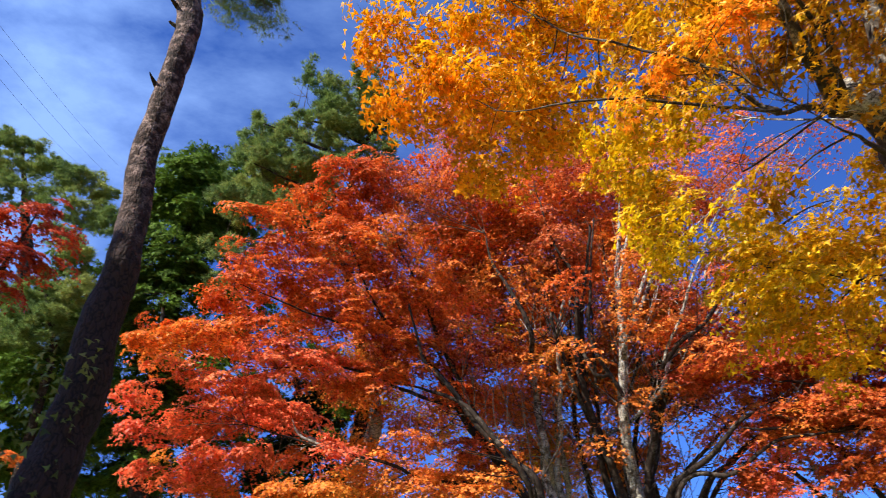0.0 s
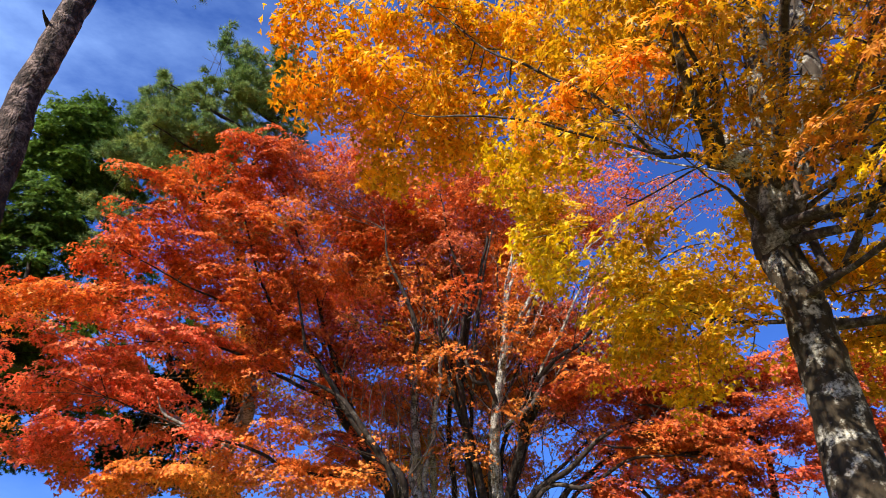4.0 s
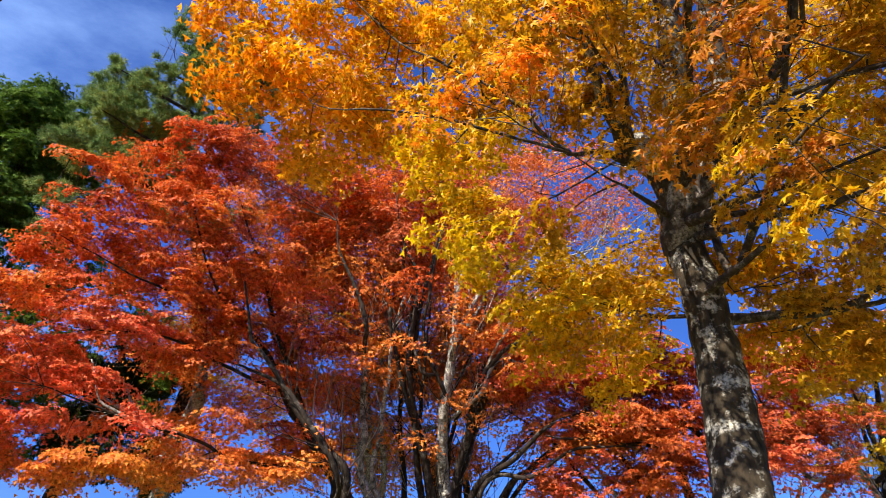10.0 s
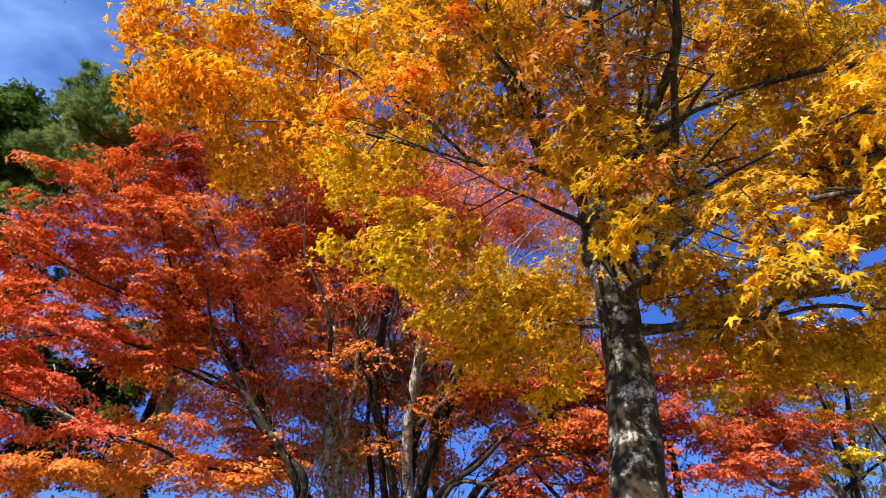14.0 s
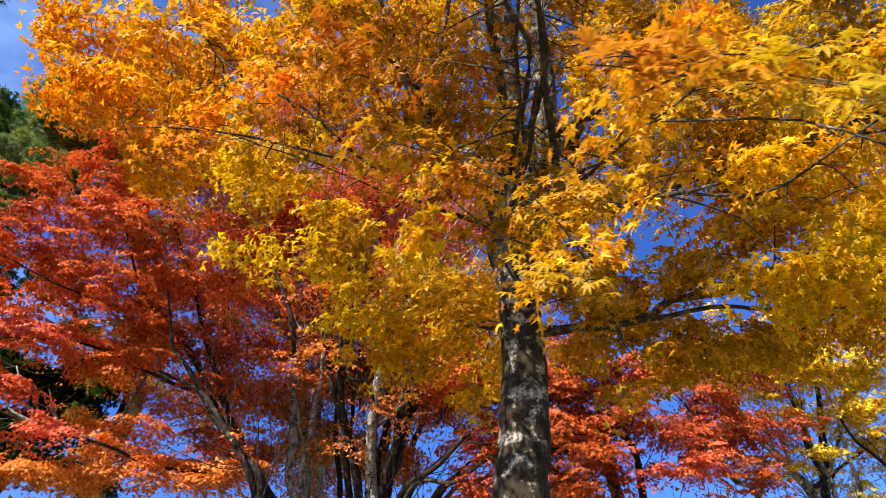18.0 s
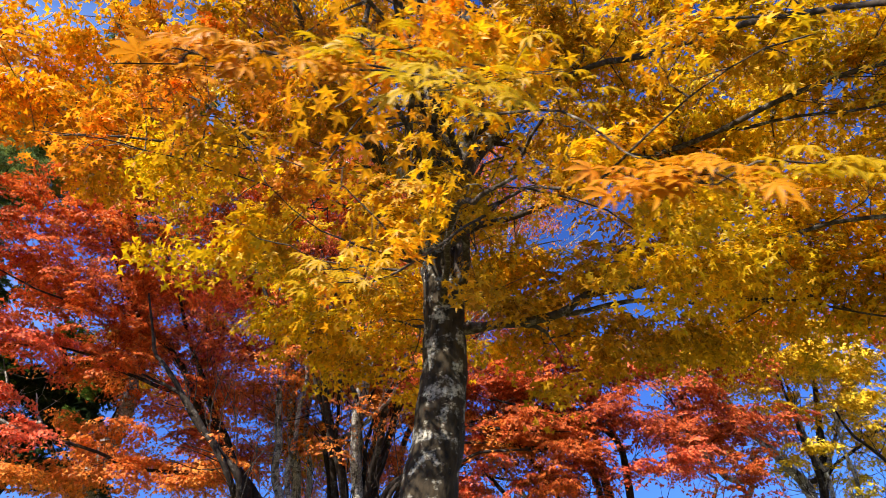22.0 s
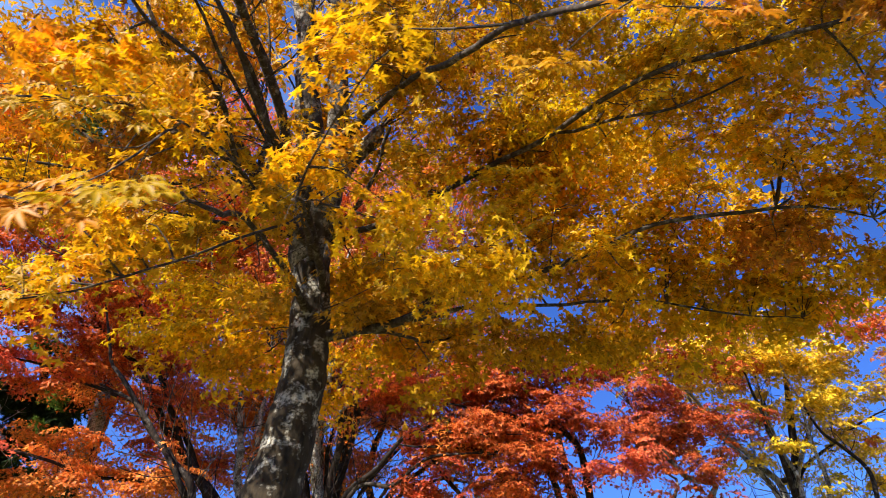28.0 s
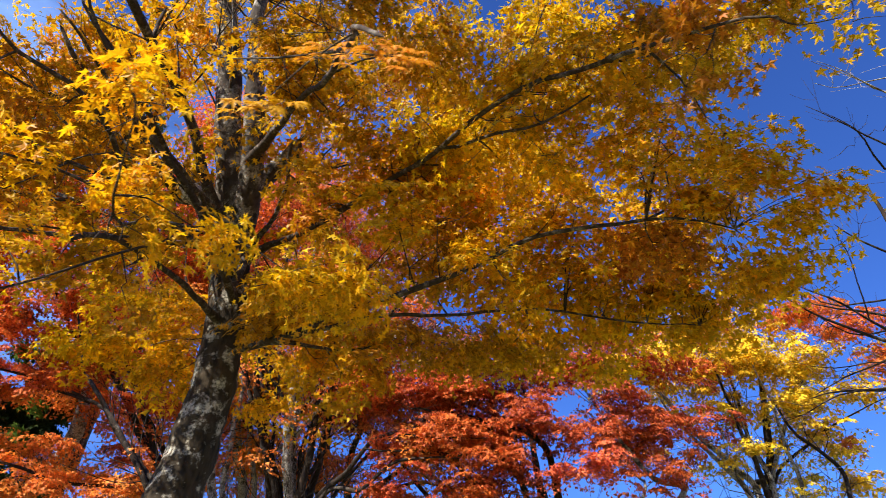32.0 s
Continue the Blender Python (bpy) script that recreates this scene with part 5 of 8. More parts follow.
limb(wine, "limb", ((3.08, 9.72, 6.91, 0.043), (3.27, 9.51, 7.30, 0.040), (3.59, 9.19, 7.97, 0.029), (3.96, 8.79, 8.73, 0.018), (4.32, 8.40, 9.31, 0.007)), mat=PALE_BARK)
limb(wine, "stem", ((3.25, 10.85, 2.60, 0.110), (2.97, 10.93, 4.49, 0.072), (2.47, 10.36, 5.91, 0.058), (2.32, 9.95, 6.84, 0.050), (2.36, 9.52, 7.91, 0.036), (2.05, 9.38, 8.54, 0.025), (1.70, 8.91, 9.61, 0.009)), mat=DARK_BARK, sides=10)
limb(wine, "stem", ((3.45, 10.85, 2.60, 0.110), (3.36, 10.83, 4.49, 0.072), (3.45, 10.33, 5.31, 0.065), (3.53, 9.90, 6.02, 0.058), (3.85, 9.42, 6.57, 0.043), (4.27, 9.13, 6.82, 0.036), (4.61, 8.72, 7.26, 0.029), (5.11, 8.13, 7.72, 0.022), (5.57, 7.70, 7.98, 0.014), (6.08, 7.51, 8.08, 0.006)), mat=DARK_BARK, sides=10)
limb(wine, "limb", ((3.55, 9.84, 6.10, 0.036), (3.87, 9.32, 6.86, 0.029), (4.28, 8.65, 7.80, 0.022), (4.60, 8.23, 8.43, 0.016), (5.12, 7.80, 8.85, 0.010), (5.55, 7.45, 9.18, 0.004)), mat=PALE_BARK)
limb(wine, "limb", ((2.97, 10.04, 6.01, 0.036), (2.51, 9.64, 6.85, 0.032), (2.55, 9.20, 7.76, 0.025), (2.67, 8.81, 8.77, 0.011)), mat=DARK_BARK)
limb(wine, "limb", ((3.50, 10.75, 2.80, 0.090), (3.59, 10.57, 4.44, 0.058), (4.23, 9.77, 4.96, 0.043), (4.67, 9.26, 5.34, 0.032), (5.39, 8.92, 5.23, 0.022), (6.31, 8.63, 5.16, 0.009)), mat=DARK_BARK)
limb(wine, "limb", ((3.35, 10.85, 2.40, 0.052), (3.72, 10.34, 4.52, 0.043), (4.44, 9.85, 4.62, 0.036), (5.00, 9.23, 4.93, 0.025), (5.92, 8.91, 4.91, 0.010)), mat=DARK_BARK)
limb(wine, "branch", ((4.36, 9.11, 6.82, 0.014), (4.87, 9.11, 6.66, 0.013), (5.18, 8.74, 7.06, 0.009), (5.50, 8.51, 7.09, 0.004)), mat=PALE_BARK)
limb(wine, "branch", ((4.67, 8.71, 7.26, 0.014), (4.97, 8.22, 7.99, 0.012), (5.30, 7.90, 8.32, 0.009), (5.47, 7.64, 8.78, 0.004)), mat=PALE_BARK)
limb(wine, "limb", ((2.69, 11.03, 5.29, 0.036), (2.70, 10.55, 6.27, 0.032), (2.70, 10.22, 7.20, 0.022), (2.68, 9.77, 8.30, 0.009)), mat=DARK_BARK)
limb(wine, "limb", ((3.20, 10.29, 6.61, 0.029), (3.12, 10.01, 7.48, 0.022), (2.99, 9.71, 8.39, 0.014), (2.93, 9.36, 9.18, 0.004)), mat=DARK_BARK)
limb(wine, "limb", ((3.81, 10.45, 6.22, 0.029), (4.00, 10.17, 7.10, 0.022), (4.27, 9.85, 7.86, 0.014), (4.24, 9.40, 8.80, 0.004)), mat=DARK_BARK)
limb(wine, "limb", ((2.63, 10.47, 6.37, 0.029), (2.20, 10.26, 7.15, 0.022), (1.84, 10.02, 7.97, 0.014), (1.24, 9.76, 8.82, 0.004)), mat=DARK_BARK)
limb(wine, "limb", ((2.47, 10.41, 6.78, 0.025), (2.43, 10.10, 7.53, 0.020), (2.12, 9.79, 8.44, 0.012), (1.89, 9.38, 9.33, 0.004)), mat=DARK_BARK)
limb(wine, "limb", ((3.21, 10.49, 6.17, 0.025), (3.51, 10.20, 6.89, 0.020), (3.73, 9.89, 7.64, 0.013), (3.59, 9.50, 8.49, 0.004)), mat=DARK_BARK)
limb(wine, "limb", ((4.25, 10.09, 6.70, 0.022), (4.57, 9.84, 7.37, 0.016), (4.87, 9.16, 8.62, 0.009), (5.30, 8.87, 9.18, 0.004)), mat=DARK_BARK)
limb(wine, "limb", ((3.35, 10.85, 2.40, 0.043), (3.85, 11.05, 4.59, 0.036), (4.31, 10.49, 5.17, 0.029), (4.91, 10.01, 5.65, 0.022), (5.63, 9.74, 5.84, 0.007)), mat=DARK_BARK)
limb(wine, "limb", ((3.35, 10.85, 2.40, 0.039), (4.20, 10.84, 4.53, 0.032), (4.58, 10.42, 4.94, 0.026), (5.08, 10.02, 5.29, 0.018), (5.88, 9.72, 5.54, 0.006)), mat=DARK_BARK)
limb(wine, "branch", ((5.34, 9.18, 8.59, 0.022), (5.94, 8.91, 9.13, 0.017), (6.22, 8.60, 9.70, 0.012), (6.68, 8.25, 10.34, 0.004)), mat=PALE_BARK)
limb(wine, "branch", ((4.87, 9.22, 8.54, 0.017), (5.86, 9.05, 8.94, 0.013), (6.78, 8.76, 9.49, 0.004)), mat=PALE_BARK)
limb(wine, "branch", ((5.89, 9.05, 8.27, 0.022), (6.72, 8.74, 8.68, 0.016), (7.24, 8.38, 9.17, 0.006)), mat=PALE_BARK)
limb(wine, "branch", ((5.51, 9.20, 8.40, 0.014), (6.22, 8.96, 8.72, 0.010), (6.93, 8.66, 9.12, 0.004)), mat=PALE_BARK)
limb(wine, "stem", ((3.35, 10.85, 2.40, 0.114), (3.18, 11.10, 4.61, 0.095), (3.11, 10.61, 5.57, 0.081), (3.13, 10.39, 6.16, 0.067), (3.20, 10.00, 6.99, 0.053), (3.53, 9.79, 7.56, 0.039), (3.86, 9.49, 8.27, 0.025)), mat=PALE_BARK, sides=8)
limb(wine, "limb", ((3.04, 9.56, 6.67, 0.050), (3.02, 9.31, 7.50, 0.037), (3.23, 9.08, 8.31, 0.025), (3.38, 8.95, 8.98, 0.012)), mat=PALE_BARK, sides=8)
limb(wine, "stem", ((3.35, 10.85, 2.40, 0.096), (2.99, 11.10, 4.61, 0.080), (2.72, 10.76, 5.36, 0.068), (2.47, 10.39, 6.16, 0.056), (2.44, 9.84, 7.20, 0.044), (2.55, 9.42, 8.05, 0.032), (2.66, 9.07, 8.82, 0.020)), mat=DARK_BARK, sides=8)
limb(wine, "stem", ((3.35, 10.85, 2.40, 0.102), (3.47, 11.10, 4.61, 0.085), (3.61, 10.81, 5.25, 0.073), (3.83, 10.29, 6.19, 0.061), (4.25, 10.15, 6.62, 0.049), (4.64, 10.05, 7.02, 0.036), (5.31, 9.86, 7.52, 0.024), (5.76, 9.74, 7.93, 0.012)), mat=DARK_BARK, sides=8)
limb(wine, "limb", ((3.92, 9.59, 6.62, 0.035), (4.58, 9.61, 7.11, 0.026), (5.04, 9.57, 7.66, 0.017), (5.45, 9.57, 8.16, 0.008)), mat=PALE_BARK, sides=8)
limb(wine, "stem", ((3.35, 10.85, 2.40, 0.090), (1.85, 11.10, 4.61, 0.075), (1.72, 10.73, 5.48, 0.064), (1.63, 10.55, 6.09, 0.052), (1.59, 10.36, 6.73, 0.041), (1.57, 10.19, 7.33, 0.030)), mat=PALE_BARK, sides=8)
limb(wine, "limb", ((1.48, 9.44, 6.83, 0.045), (1.18, 9.31, 7.50, 0.033), (0.87, 9.24, 8.09, 0.022), (0.76, 9.16, 8.71, 0.010)), mat=DARK_BARK, sides=8)
limb(wine, "stem", ((3.35, 10.85, 2.40, 0.096), (1.37, 11.10, 4.61, 0.080), (0.97, 10.96, 5.17, 0.065), (0.53, 10.75, 5.83, 0.050), (0.20, 10.56, 6.46, 0.035), (-0.14, 10.40, 7.05, 0.020)), mat=DARK_BARK, sides=8)
limb(wine, "limb", ((3.35, 10.85, 2.40, 0.060), (2.04, 11.10, 4.61, 0.050), (2.01, 10.76, 5.36, 0.046), (2.01, 10.55, 5.95, 0.042), (2.07, 10.40, 6.45, 0.038), (2.04, 10.07, 7.18, 0.034), (2.21, 9.82, 7.82, 0.030)), mat=PALE_BARK, sides=8)
limb(wine, "stem", ((3.35, 10.85, 2.40, 0.072), (2.80, 11.10, 4.61, 0.060), (2.60, 10.65, 5.58, 0.050), (2.19, 10.27, 6.46, 0.040), (1.96, 9.95, 7.27, 0.030), (1.79, 9.65, 8.04, 0.020)), mat=DARK_BARK, sides=8)
limb(wine, "limb", ((3.57, 10.66, 5.19, 0.050), (3.70, 10.42, 5.90, 0.040), (3.71, 10.23, 6.52, 0.030), (4.06, 9.95, 7.27, 0.020), (4.48, 9.74, 7.93, 0.010)), mat=DARK_BARK, sides=8)
limb(wine, "stem", ((3.35, 10.85, 2.40, 0.072), (4.33, 11.10, 4.61, 0.060), (4.94, 10.96, 5.17, 0.048), (5.64, 10.87, 5.67, 0.036), (6.77, 10.89, 6.02, 0.024), (7.73, 10.98, 6.28, 0.012)), mat=DARK_BARK, sides=8)
limb(wine, "limb", ((3.35, 10.85, 2.40, 0.048), (4.52, 11.04, 4.68, 0.040), (5.24, 11.12, 5.09, 0.030), (6.25, 11.42, 5.19, 0.020), (8.00, 11.80, 5.17, 0.010)), mat=DARK_BARK, sides=8)
limb(wine, "limb", ((4.20, 9.67, 6.52, 0.030), (4.65, 9.87, 6.75, 0.023), (5.04, 10.03, 7.04, 0.017), (5.45, 10.25, 7.24, 0.010)), mat=PALE_BARK, sides=8)
limb(wine, "limb", ((2.55, 9.86, 6.26, 0.035), (2.32, 9.92, 6.94, 0.022), (2.24, 10.15, 7.38, 0.008)), mat=DARK_BARK, sides=8)
limb(wine, "limb", ((3.35, 10.85, 2.40, 0.054), (3.31, 11.10, 4.61, 0.045), (3.28, 10.73, 5.48, 0.036), (3.52, 10.47, 6.20, 0.028), (3.86, 10.36, 6.73, 0.019), (3.86, 10.15, 7.38, 0.010)), mat=DARK_BARK, sides=8)
spray(wine, WINE, 0.17, 9.33, 10.02, 0.85, 0.45, 1990, **THIN_LEAF)
spray(wine, SCARLET, 1.35, 9.53, 9.41, 0.96, 0.61, 2948, **THIN_LEAF)
spray(wine, WINE, 2.70, 9.04, 10.00, 0.86, 0.45, 1899, **THIN_LEAF)
spray(wine, WINE, 3.67, 9.23, 9.47, 0.75, 0.51, 1602, **THIN_LEAF)
spray(wine, SCARLET, 0.58, 9.95, 8.76, 0.72, 0.55, 2234, **THIN_LEAF)
spray(wine, WINE, 2.10, 9.80, 8.51, 0.94, 0.55, 2793, **THIN_LEAF)
spray(wine, COPPER, 3.63, 9.71, 8.18, 0.72, 0.49, 1903, **THIN_LEAF)
spray(wine, SCARLET, 1.56, 11.05, 8.03, 0.81, 0.45, 2228, **THIN_LEAF)
spray(wine, COPPER, 3.39, 10.91, 7.69, 0.81, 0.45, 2228, **THIN_LEAF)
spray(wine, SCARLET, 4.17, 9.64, 6.78, 0.67, 0.41, 2139, **THIN_LEAF)
spray(wine, SCARLET, 0.81, 10.44, 6.88, 0.68, 0.41, 2176, **THIN_LEAF)
spray(wine, COPPER, 2.62, 11.55, 6.91, 0.80, 0.46, 1698, **THIN_LEAF)
spray(wine, SCARLET, 4.64, 9.68, 6.10, 0.70, 0.34, 1916, **THIN_LEAF)
spray(wine, WINE, 5.94, 8.42, 9.55, 0.96, 0.50, 430, **THIN_LEAF)
spray(wine, SCARLET, 5.21, 8.47, 10.02, 0.75, 0.40, 804, **THIN_LEAF)
spray(wine, WINE, 6.51, 8.17, 10.04, 0.64, 0.40, 250, **THIN_LEAF)
spray(wine, COPPER, 4.06, 11.32, 6.61, 0.73, 0.45, 1543, **THIN_LEAF)
spray(wine, COPPER, 3.96, 11.90, 5.56, 0.61, 0.38, 597, **THIN_LEAF)
spray(wine, SCARLET, 5.92, 9.23, 6.14, 0.74, 0.39, 2466, **THIN_LEAF)
spray(wine, ROSE, 4.10, 9.58, 6.21, 0.35, 0.19, 692, **THIN_LEAF)
spray(wine, ROSE, 0.09, 10.13, 7.66, 0.58, 0.46, 1937, **THIN_LEAF)
spray(wine, WINE, -0.95, 9.60, 10.33, 0.75, 0.40, 1623, **THIN_LEAF)
spray(wine, COPPER, 5.09, 9.47, 7.75, 0.60, 0.38, 1289, **THIN_LEAF)
spray(wine, COPPER, 5.41, 9.65, 5.07, 0.71, 0.28, 1620, **THIN_LEAF)
spray(wine, SCARLET, 6.47, 9.32, 5.53, 0.63, 0.33, 1879, **THIN_LEAF)
spray(wine, BRICK, 5.52, 9.88, 5.32, 0.67, 0.26, 1905, **THIN_LEAF)
spray(wine, BRICK, 4.97, 10.16, 4.61, 0.65, 0.26, 1831, **THIN_LEAF)
spray(wine, BRICK, 6.29, 10.00, 4.82, 0.56, 0.30, 2030, **THIN_LEAF)
spray(wine, BRICK, 6.39, 9.76, 5.65, 0.58, 0.31, 1794, **THIN_LEAF)
spray(wine, ROSE, 4.71, 9.60, 6.37, 0.33, 0.23, 801, **THIN_LEAF)
spray(wine, BRICK, 5.92, 9.71, 6.22, 0.60, 0.32, 1710, **THIN_LEAF)
spray(wine, SCARLET, -2.39, 9.68, 10.19, 0.61, 0.51, 980, **THIN_LEAF)
spray(wine, WINE, -1.18, 9.74, 10.40, 0.75, 0.49, 1124, **THIN_LEAF)
spray(wine, SCARLET, 0.31, 9.54, 10.54, 0.68, 0.48, 1031, **THIN_LEAF)
spray(wine, COPPER, 2.02, 9.80, 10.74, 0.69, 0.48, 1035, **THIN_LEAF)
spray(wine, COPPER, 3.06, 9.85, 10.36, 0.79, 0.49, 1176, **THIN_LEAF)
spray(wine, COPPER, 4.52, 9.60, 10.24, 0.79, 0.29, 733, **THIN_LEAF)
spray(wine, WINE, -1.15, 10.04, 9.66, 0.86, 0.28, 780, **THIN_LEAF)
spray(wine, COPPER, -0.11, 10.05, 9.65, 0.77, 0.38, 904, **THIN_LEAF)
spray(wine, SCARLET, 0.90, 10.19, 9.62, 0.55, 0.48, 859, **THIN_LEAF)
spray(wine, WINE, 2.57, 10.31, 9.85, 0.65, 0.31, 674, **THIN_LEAF)
spray(wine, SCARLET, 3.78, 10.46, 9.63, 0.60, 0.36, 712, **THIN_LEAF)
spray(wine, WINE, 5.51, 10.24, 10.01, 0.60, 0.29, 584, **THIN_LEAF)
spray(wine, SCARLET, -2.19, 10.41, 8.95, 0.60, 0.35, 690, **THIN_LEAF)
spray(wine, SCARLET, -1.12, 10.51, 9.09, 0.53, 0.42, 737, **THIN_LEAF)
spray(wine, WINE, 0.41, 10.63, 8.72, 0.78, 0.50, 1183, **THIN_LEAF)
spray(wine, COPPER, 2.15, 10.56, 8.96, 0.56, 0.33, 617, **THIN_LEAF)
spray(wine, SCARLET, 2.68, 10.50, 8.60, 0.83, 0.25, 688, **THIN_LEAF)
spray(wine, WINE, 5.43, 10.45, 8.88, 0.55, 0.30, 563, **THIN_LEAF)
spray(wine, SCARLET, -1.17, 10.64, 7.99, 0.76, 0.40, 941, **THIN_LEAF)
spray(wine, WINE, 0.04, 10.93, 7.97, 0.65, 0.33, 707, **THIN_LEAF)
spray(wine, COPPER, 0.79, 10.62, 8.13, 0.49, 0.39, 647, **THIN_LEAF)
spray(wine, SCARLET, 3.77, 11.16, 7.95, 0.74, 0.45, 1039, **THIN_LEAF)
spray(wine, WINE, 4.82, 11.02, 8.13, 0.76, 0.25, 626, **THIN_LEAF)
spray(wine, COPPER, -1.88, 11.61, 7.27, 0.59, 0.32, 634, **THIN_LEAF)
spray(wine, COPPER, -0.88, 11.54, 7.24, 0.70, 0.40, 885, **THIN_LEAF)
spray(wine, SCARLET, 1.87, 11.09, 7.46, 0.63, 0.38, 783, **THIN_LEAF)
spray(wine, COPPER, 4.40, 11.42, 7.23, 0.85, 0.42, 1099, **THIN_LEAF)
spray(wine, COPPER, 5.51, 11.10, 7.16, 0.79, 0.36, 886, **THIN_LEAF)
spray(wine, COPPER, -1.67, 11.47, 6.43, 0.63, 0.26, 556, **THIN_LEAF)
spray(wine, SCARLET, 0.24, 11.65, 6.75, 0.59, 0.48, 917, **THIN_LEAF)
spray(wine, COPPER, 1.02, 11.83, 6.47, 0.77, 0.30, 747, **THIN_LEAF)
spray(wine, COPPER, 2.37, 11.45, 6.70, 0.52, 0.26, 481, **THIN_LEAF)
spray(wine, COPPER, 3.87, 11.92, 6.49, 0.79, 0.27, 707, **THIN_LEAF)
spray(wine, COPPER, 4.65, 11.39, 6.73, 0.73, 0.30, 716, **THIN_LEAF)
spray(wine, COPPER, -1.89, 12.04, 5.76, 0.59, 0.24, 501, **THIN_LEAF)
spray(wine, COPPER, 2.19, 12.50, 6.33, 0.52, 0.44, 669, **THIN_LEAF)
spray(wine, COPPER, 2.83, 11.80, 5.93, 0.51, 0.40, 694, **THIN_LEAF)
spray(wine, COPPER, 3.83, 11.74, 5.64, 0.72, 0.24, 587, **THIN_LEAF)
spray(wine, COPPER, 5.28, 11.89, 6.05, 0.52, 0.25, 457, **THIN_LEAF)
spray(wine, COPPER, -1.57, 12.12, 5.32, 0.57, 0.28, 560, **THIN_LEAF)
spray(wine, COPPER, -0.09, 12.56, 5.10, 0.82, 0.26, 709, **THIN_LEAF)
spray(wine, SCARLET, 0.83, 11.99, 5.30, 0.71, 0.33, 758, **THIN_LEAF)
spray(wine, COPPER, 2.39, 13.27, 5.29, 0.85, 0.47, 1079, **THIN_LEAF)
spray(wine, COPPER, 3.53, 12.30, 5.29, 0.67, 0.30, 670, **THIN_LEAF)
# thin foliage before the stems
spray(wine, COPPER, 0.50, 9.47, 7.66, 0.62, 0.30, 419, **THIN_LEAF)
spray(wine, COPPER, 1.38, 9.24, 7.76, 0.62, 0.30, 293, **THIN_LEAF)
spray(wine, SCARLET, 2.17, 8.72, 7.36, 0.62, 0.30, 350, **THIN_LEAF)
spray(wine, COPPER, 3.04, 8.38, 7.54, 0.62, 0.30, 293, **THIN_LEAF)
spray(wine, WINE, 3.41, 8.36, 7.67, 0.62, 0.30, 329, **THIN_LEAF)
spray(wine, COPPER, 0.34, 9.53, 6.86, 0.62, 0.30, 388, **THIN_LEAF)
spray(wine, COPPER, 1.35, 9.65, 7.39, 0.62, 0.30, 231, **THIN_LEAF)
spray(wine, SCARLET, 2.10, 9.50, 7.37, 0.62, 0.30, 272, **THIN_LEAF)
spray(wine, COPPER, 2.94, 9.23, 6.97, 0.62, 0.30, 403, **THIN_LEAF)
spray(wine, WINE, 3.98, 9.06, 7.40, 0.62, 0.30, 280, **THIN_LEAF)
spray(wine, COPPER, 0.87, 9.95, 6.35, 0.62, 0.30, 322, **THIN_LEAF)
spray(wine, COPPER, 1.42, 9.81, 6.33, 0.62, 0.30, 314, **THIN_LEAF)
spray(wine, COPPER, 2.15, 9.39, 6.36, 0.62, 0.30, 403, **THIN_LEAF)
spray(wine, COPPER, 3.17, 9.24, 6.67, 0.62, 0.30, 308, **THIN_LEAF)
spray(wine, COPPER, 3.89, 9.23, 6.63, 0.62, 0.30, 410, **THIN_LEAF)
spray(wine, COPPER, 0.53, 10.73, 6.17, 0.62, 0.30, 321, **THIN_LEAF)
spray(wine, COPPER, 1.74, 10.29, 6.22, 0.62, 0.30, 323, **THIN_LEAF)
spray(wine, COPPER, 3.02, 9.84, 5.74, 0.62, 0.30, 292, **THIN_LEAF)
spray(wine, COPPER, 1.00, 10.75, 5.45, 0.62, 0.30, 380, **THIN_LEAF)
spray(wine, COPPER, 2.46, 10.42, 5.16, 0.62, 0.30, 361, **THIN_LEAF)
spray(wine, COPPER, 4.09, 9.95, 5.42, 0.62, 0.30, 275, **THIN_LEAF)
pale = thing("maple", "slender pale-barked maple with sparse orange leaves", "tree", 1.85, 12.6)
limb(pale, "trunk", ((1.90, 12.70, 0.00, 0.200), (1.90, 12.60, 3.00, 0.160), (2.12, 12.52, 4.83, 0.101), (1.91, 11.95, 5.83, 0.094), (1.71, 11.40, 6.96, 0.086), (1.31, 11.18, 7.72, 0.072), (0.83, 11.05, 8.21, 0.058), (0.29, 10.70, 9.18, 0.036), (-0.21, 10.28, 10.24, 0.011)), mat=PALE_BARK, sides=12)
limb(pale, "limb", ((1.77, 11.52, 6.62, 0.050), (2.01, 11.22, 7.11, 0.036), (2.02, 10.86, 7.93, 0.025), (1.59, 10.17, 9.32, 0.009)), mat=PALE_BARK)
limb(pale, "stem", ((2.20, 12.50, 2.50, 0.100), (2.33, 12.36, 4.81, 0.061), (2.20, 11.84, 5.71, 0.058), (2.15, 11.53, 6.32, 0.043), (2.22, 10.90, 7.47, 0.022)), mat=PALE_BARK)
limb(pale, "stem", ((2.50, 12.50, 2.60, 0.090), (2.75, 12.26, 4.81, 0.058), (2.52, 11.73, 5.75, 0.047), (2.42, 11.10, 6.98, 0.032), (2.46, 10.53, 8.06, 0.014)), mat=DARK_BARK)
limb(pale, "branch", ((3.49, 9.78, 5.88, 0.034), (3.75, 9.59, 6.38, 0.030), (4.11, 9.52, 6.69, 0.026), (4.67, 9.35, 7.08, 0.022), (5.14, 9.19, 7.49, 0.018), (5.40, 8.94, 8.09, 0.015), (5.56, 8.48, 8.64, 0.013), (5.70, 8.06, 9.15, 0.011), (5.86, 7.71, 9.58, 0.008)), mat=PALE_BARK, sides=6)
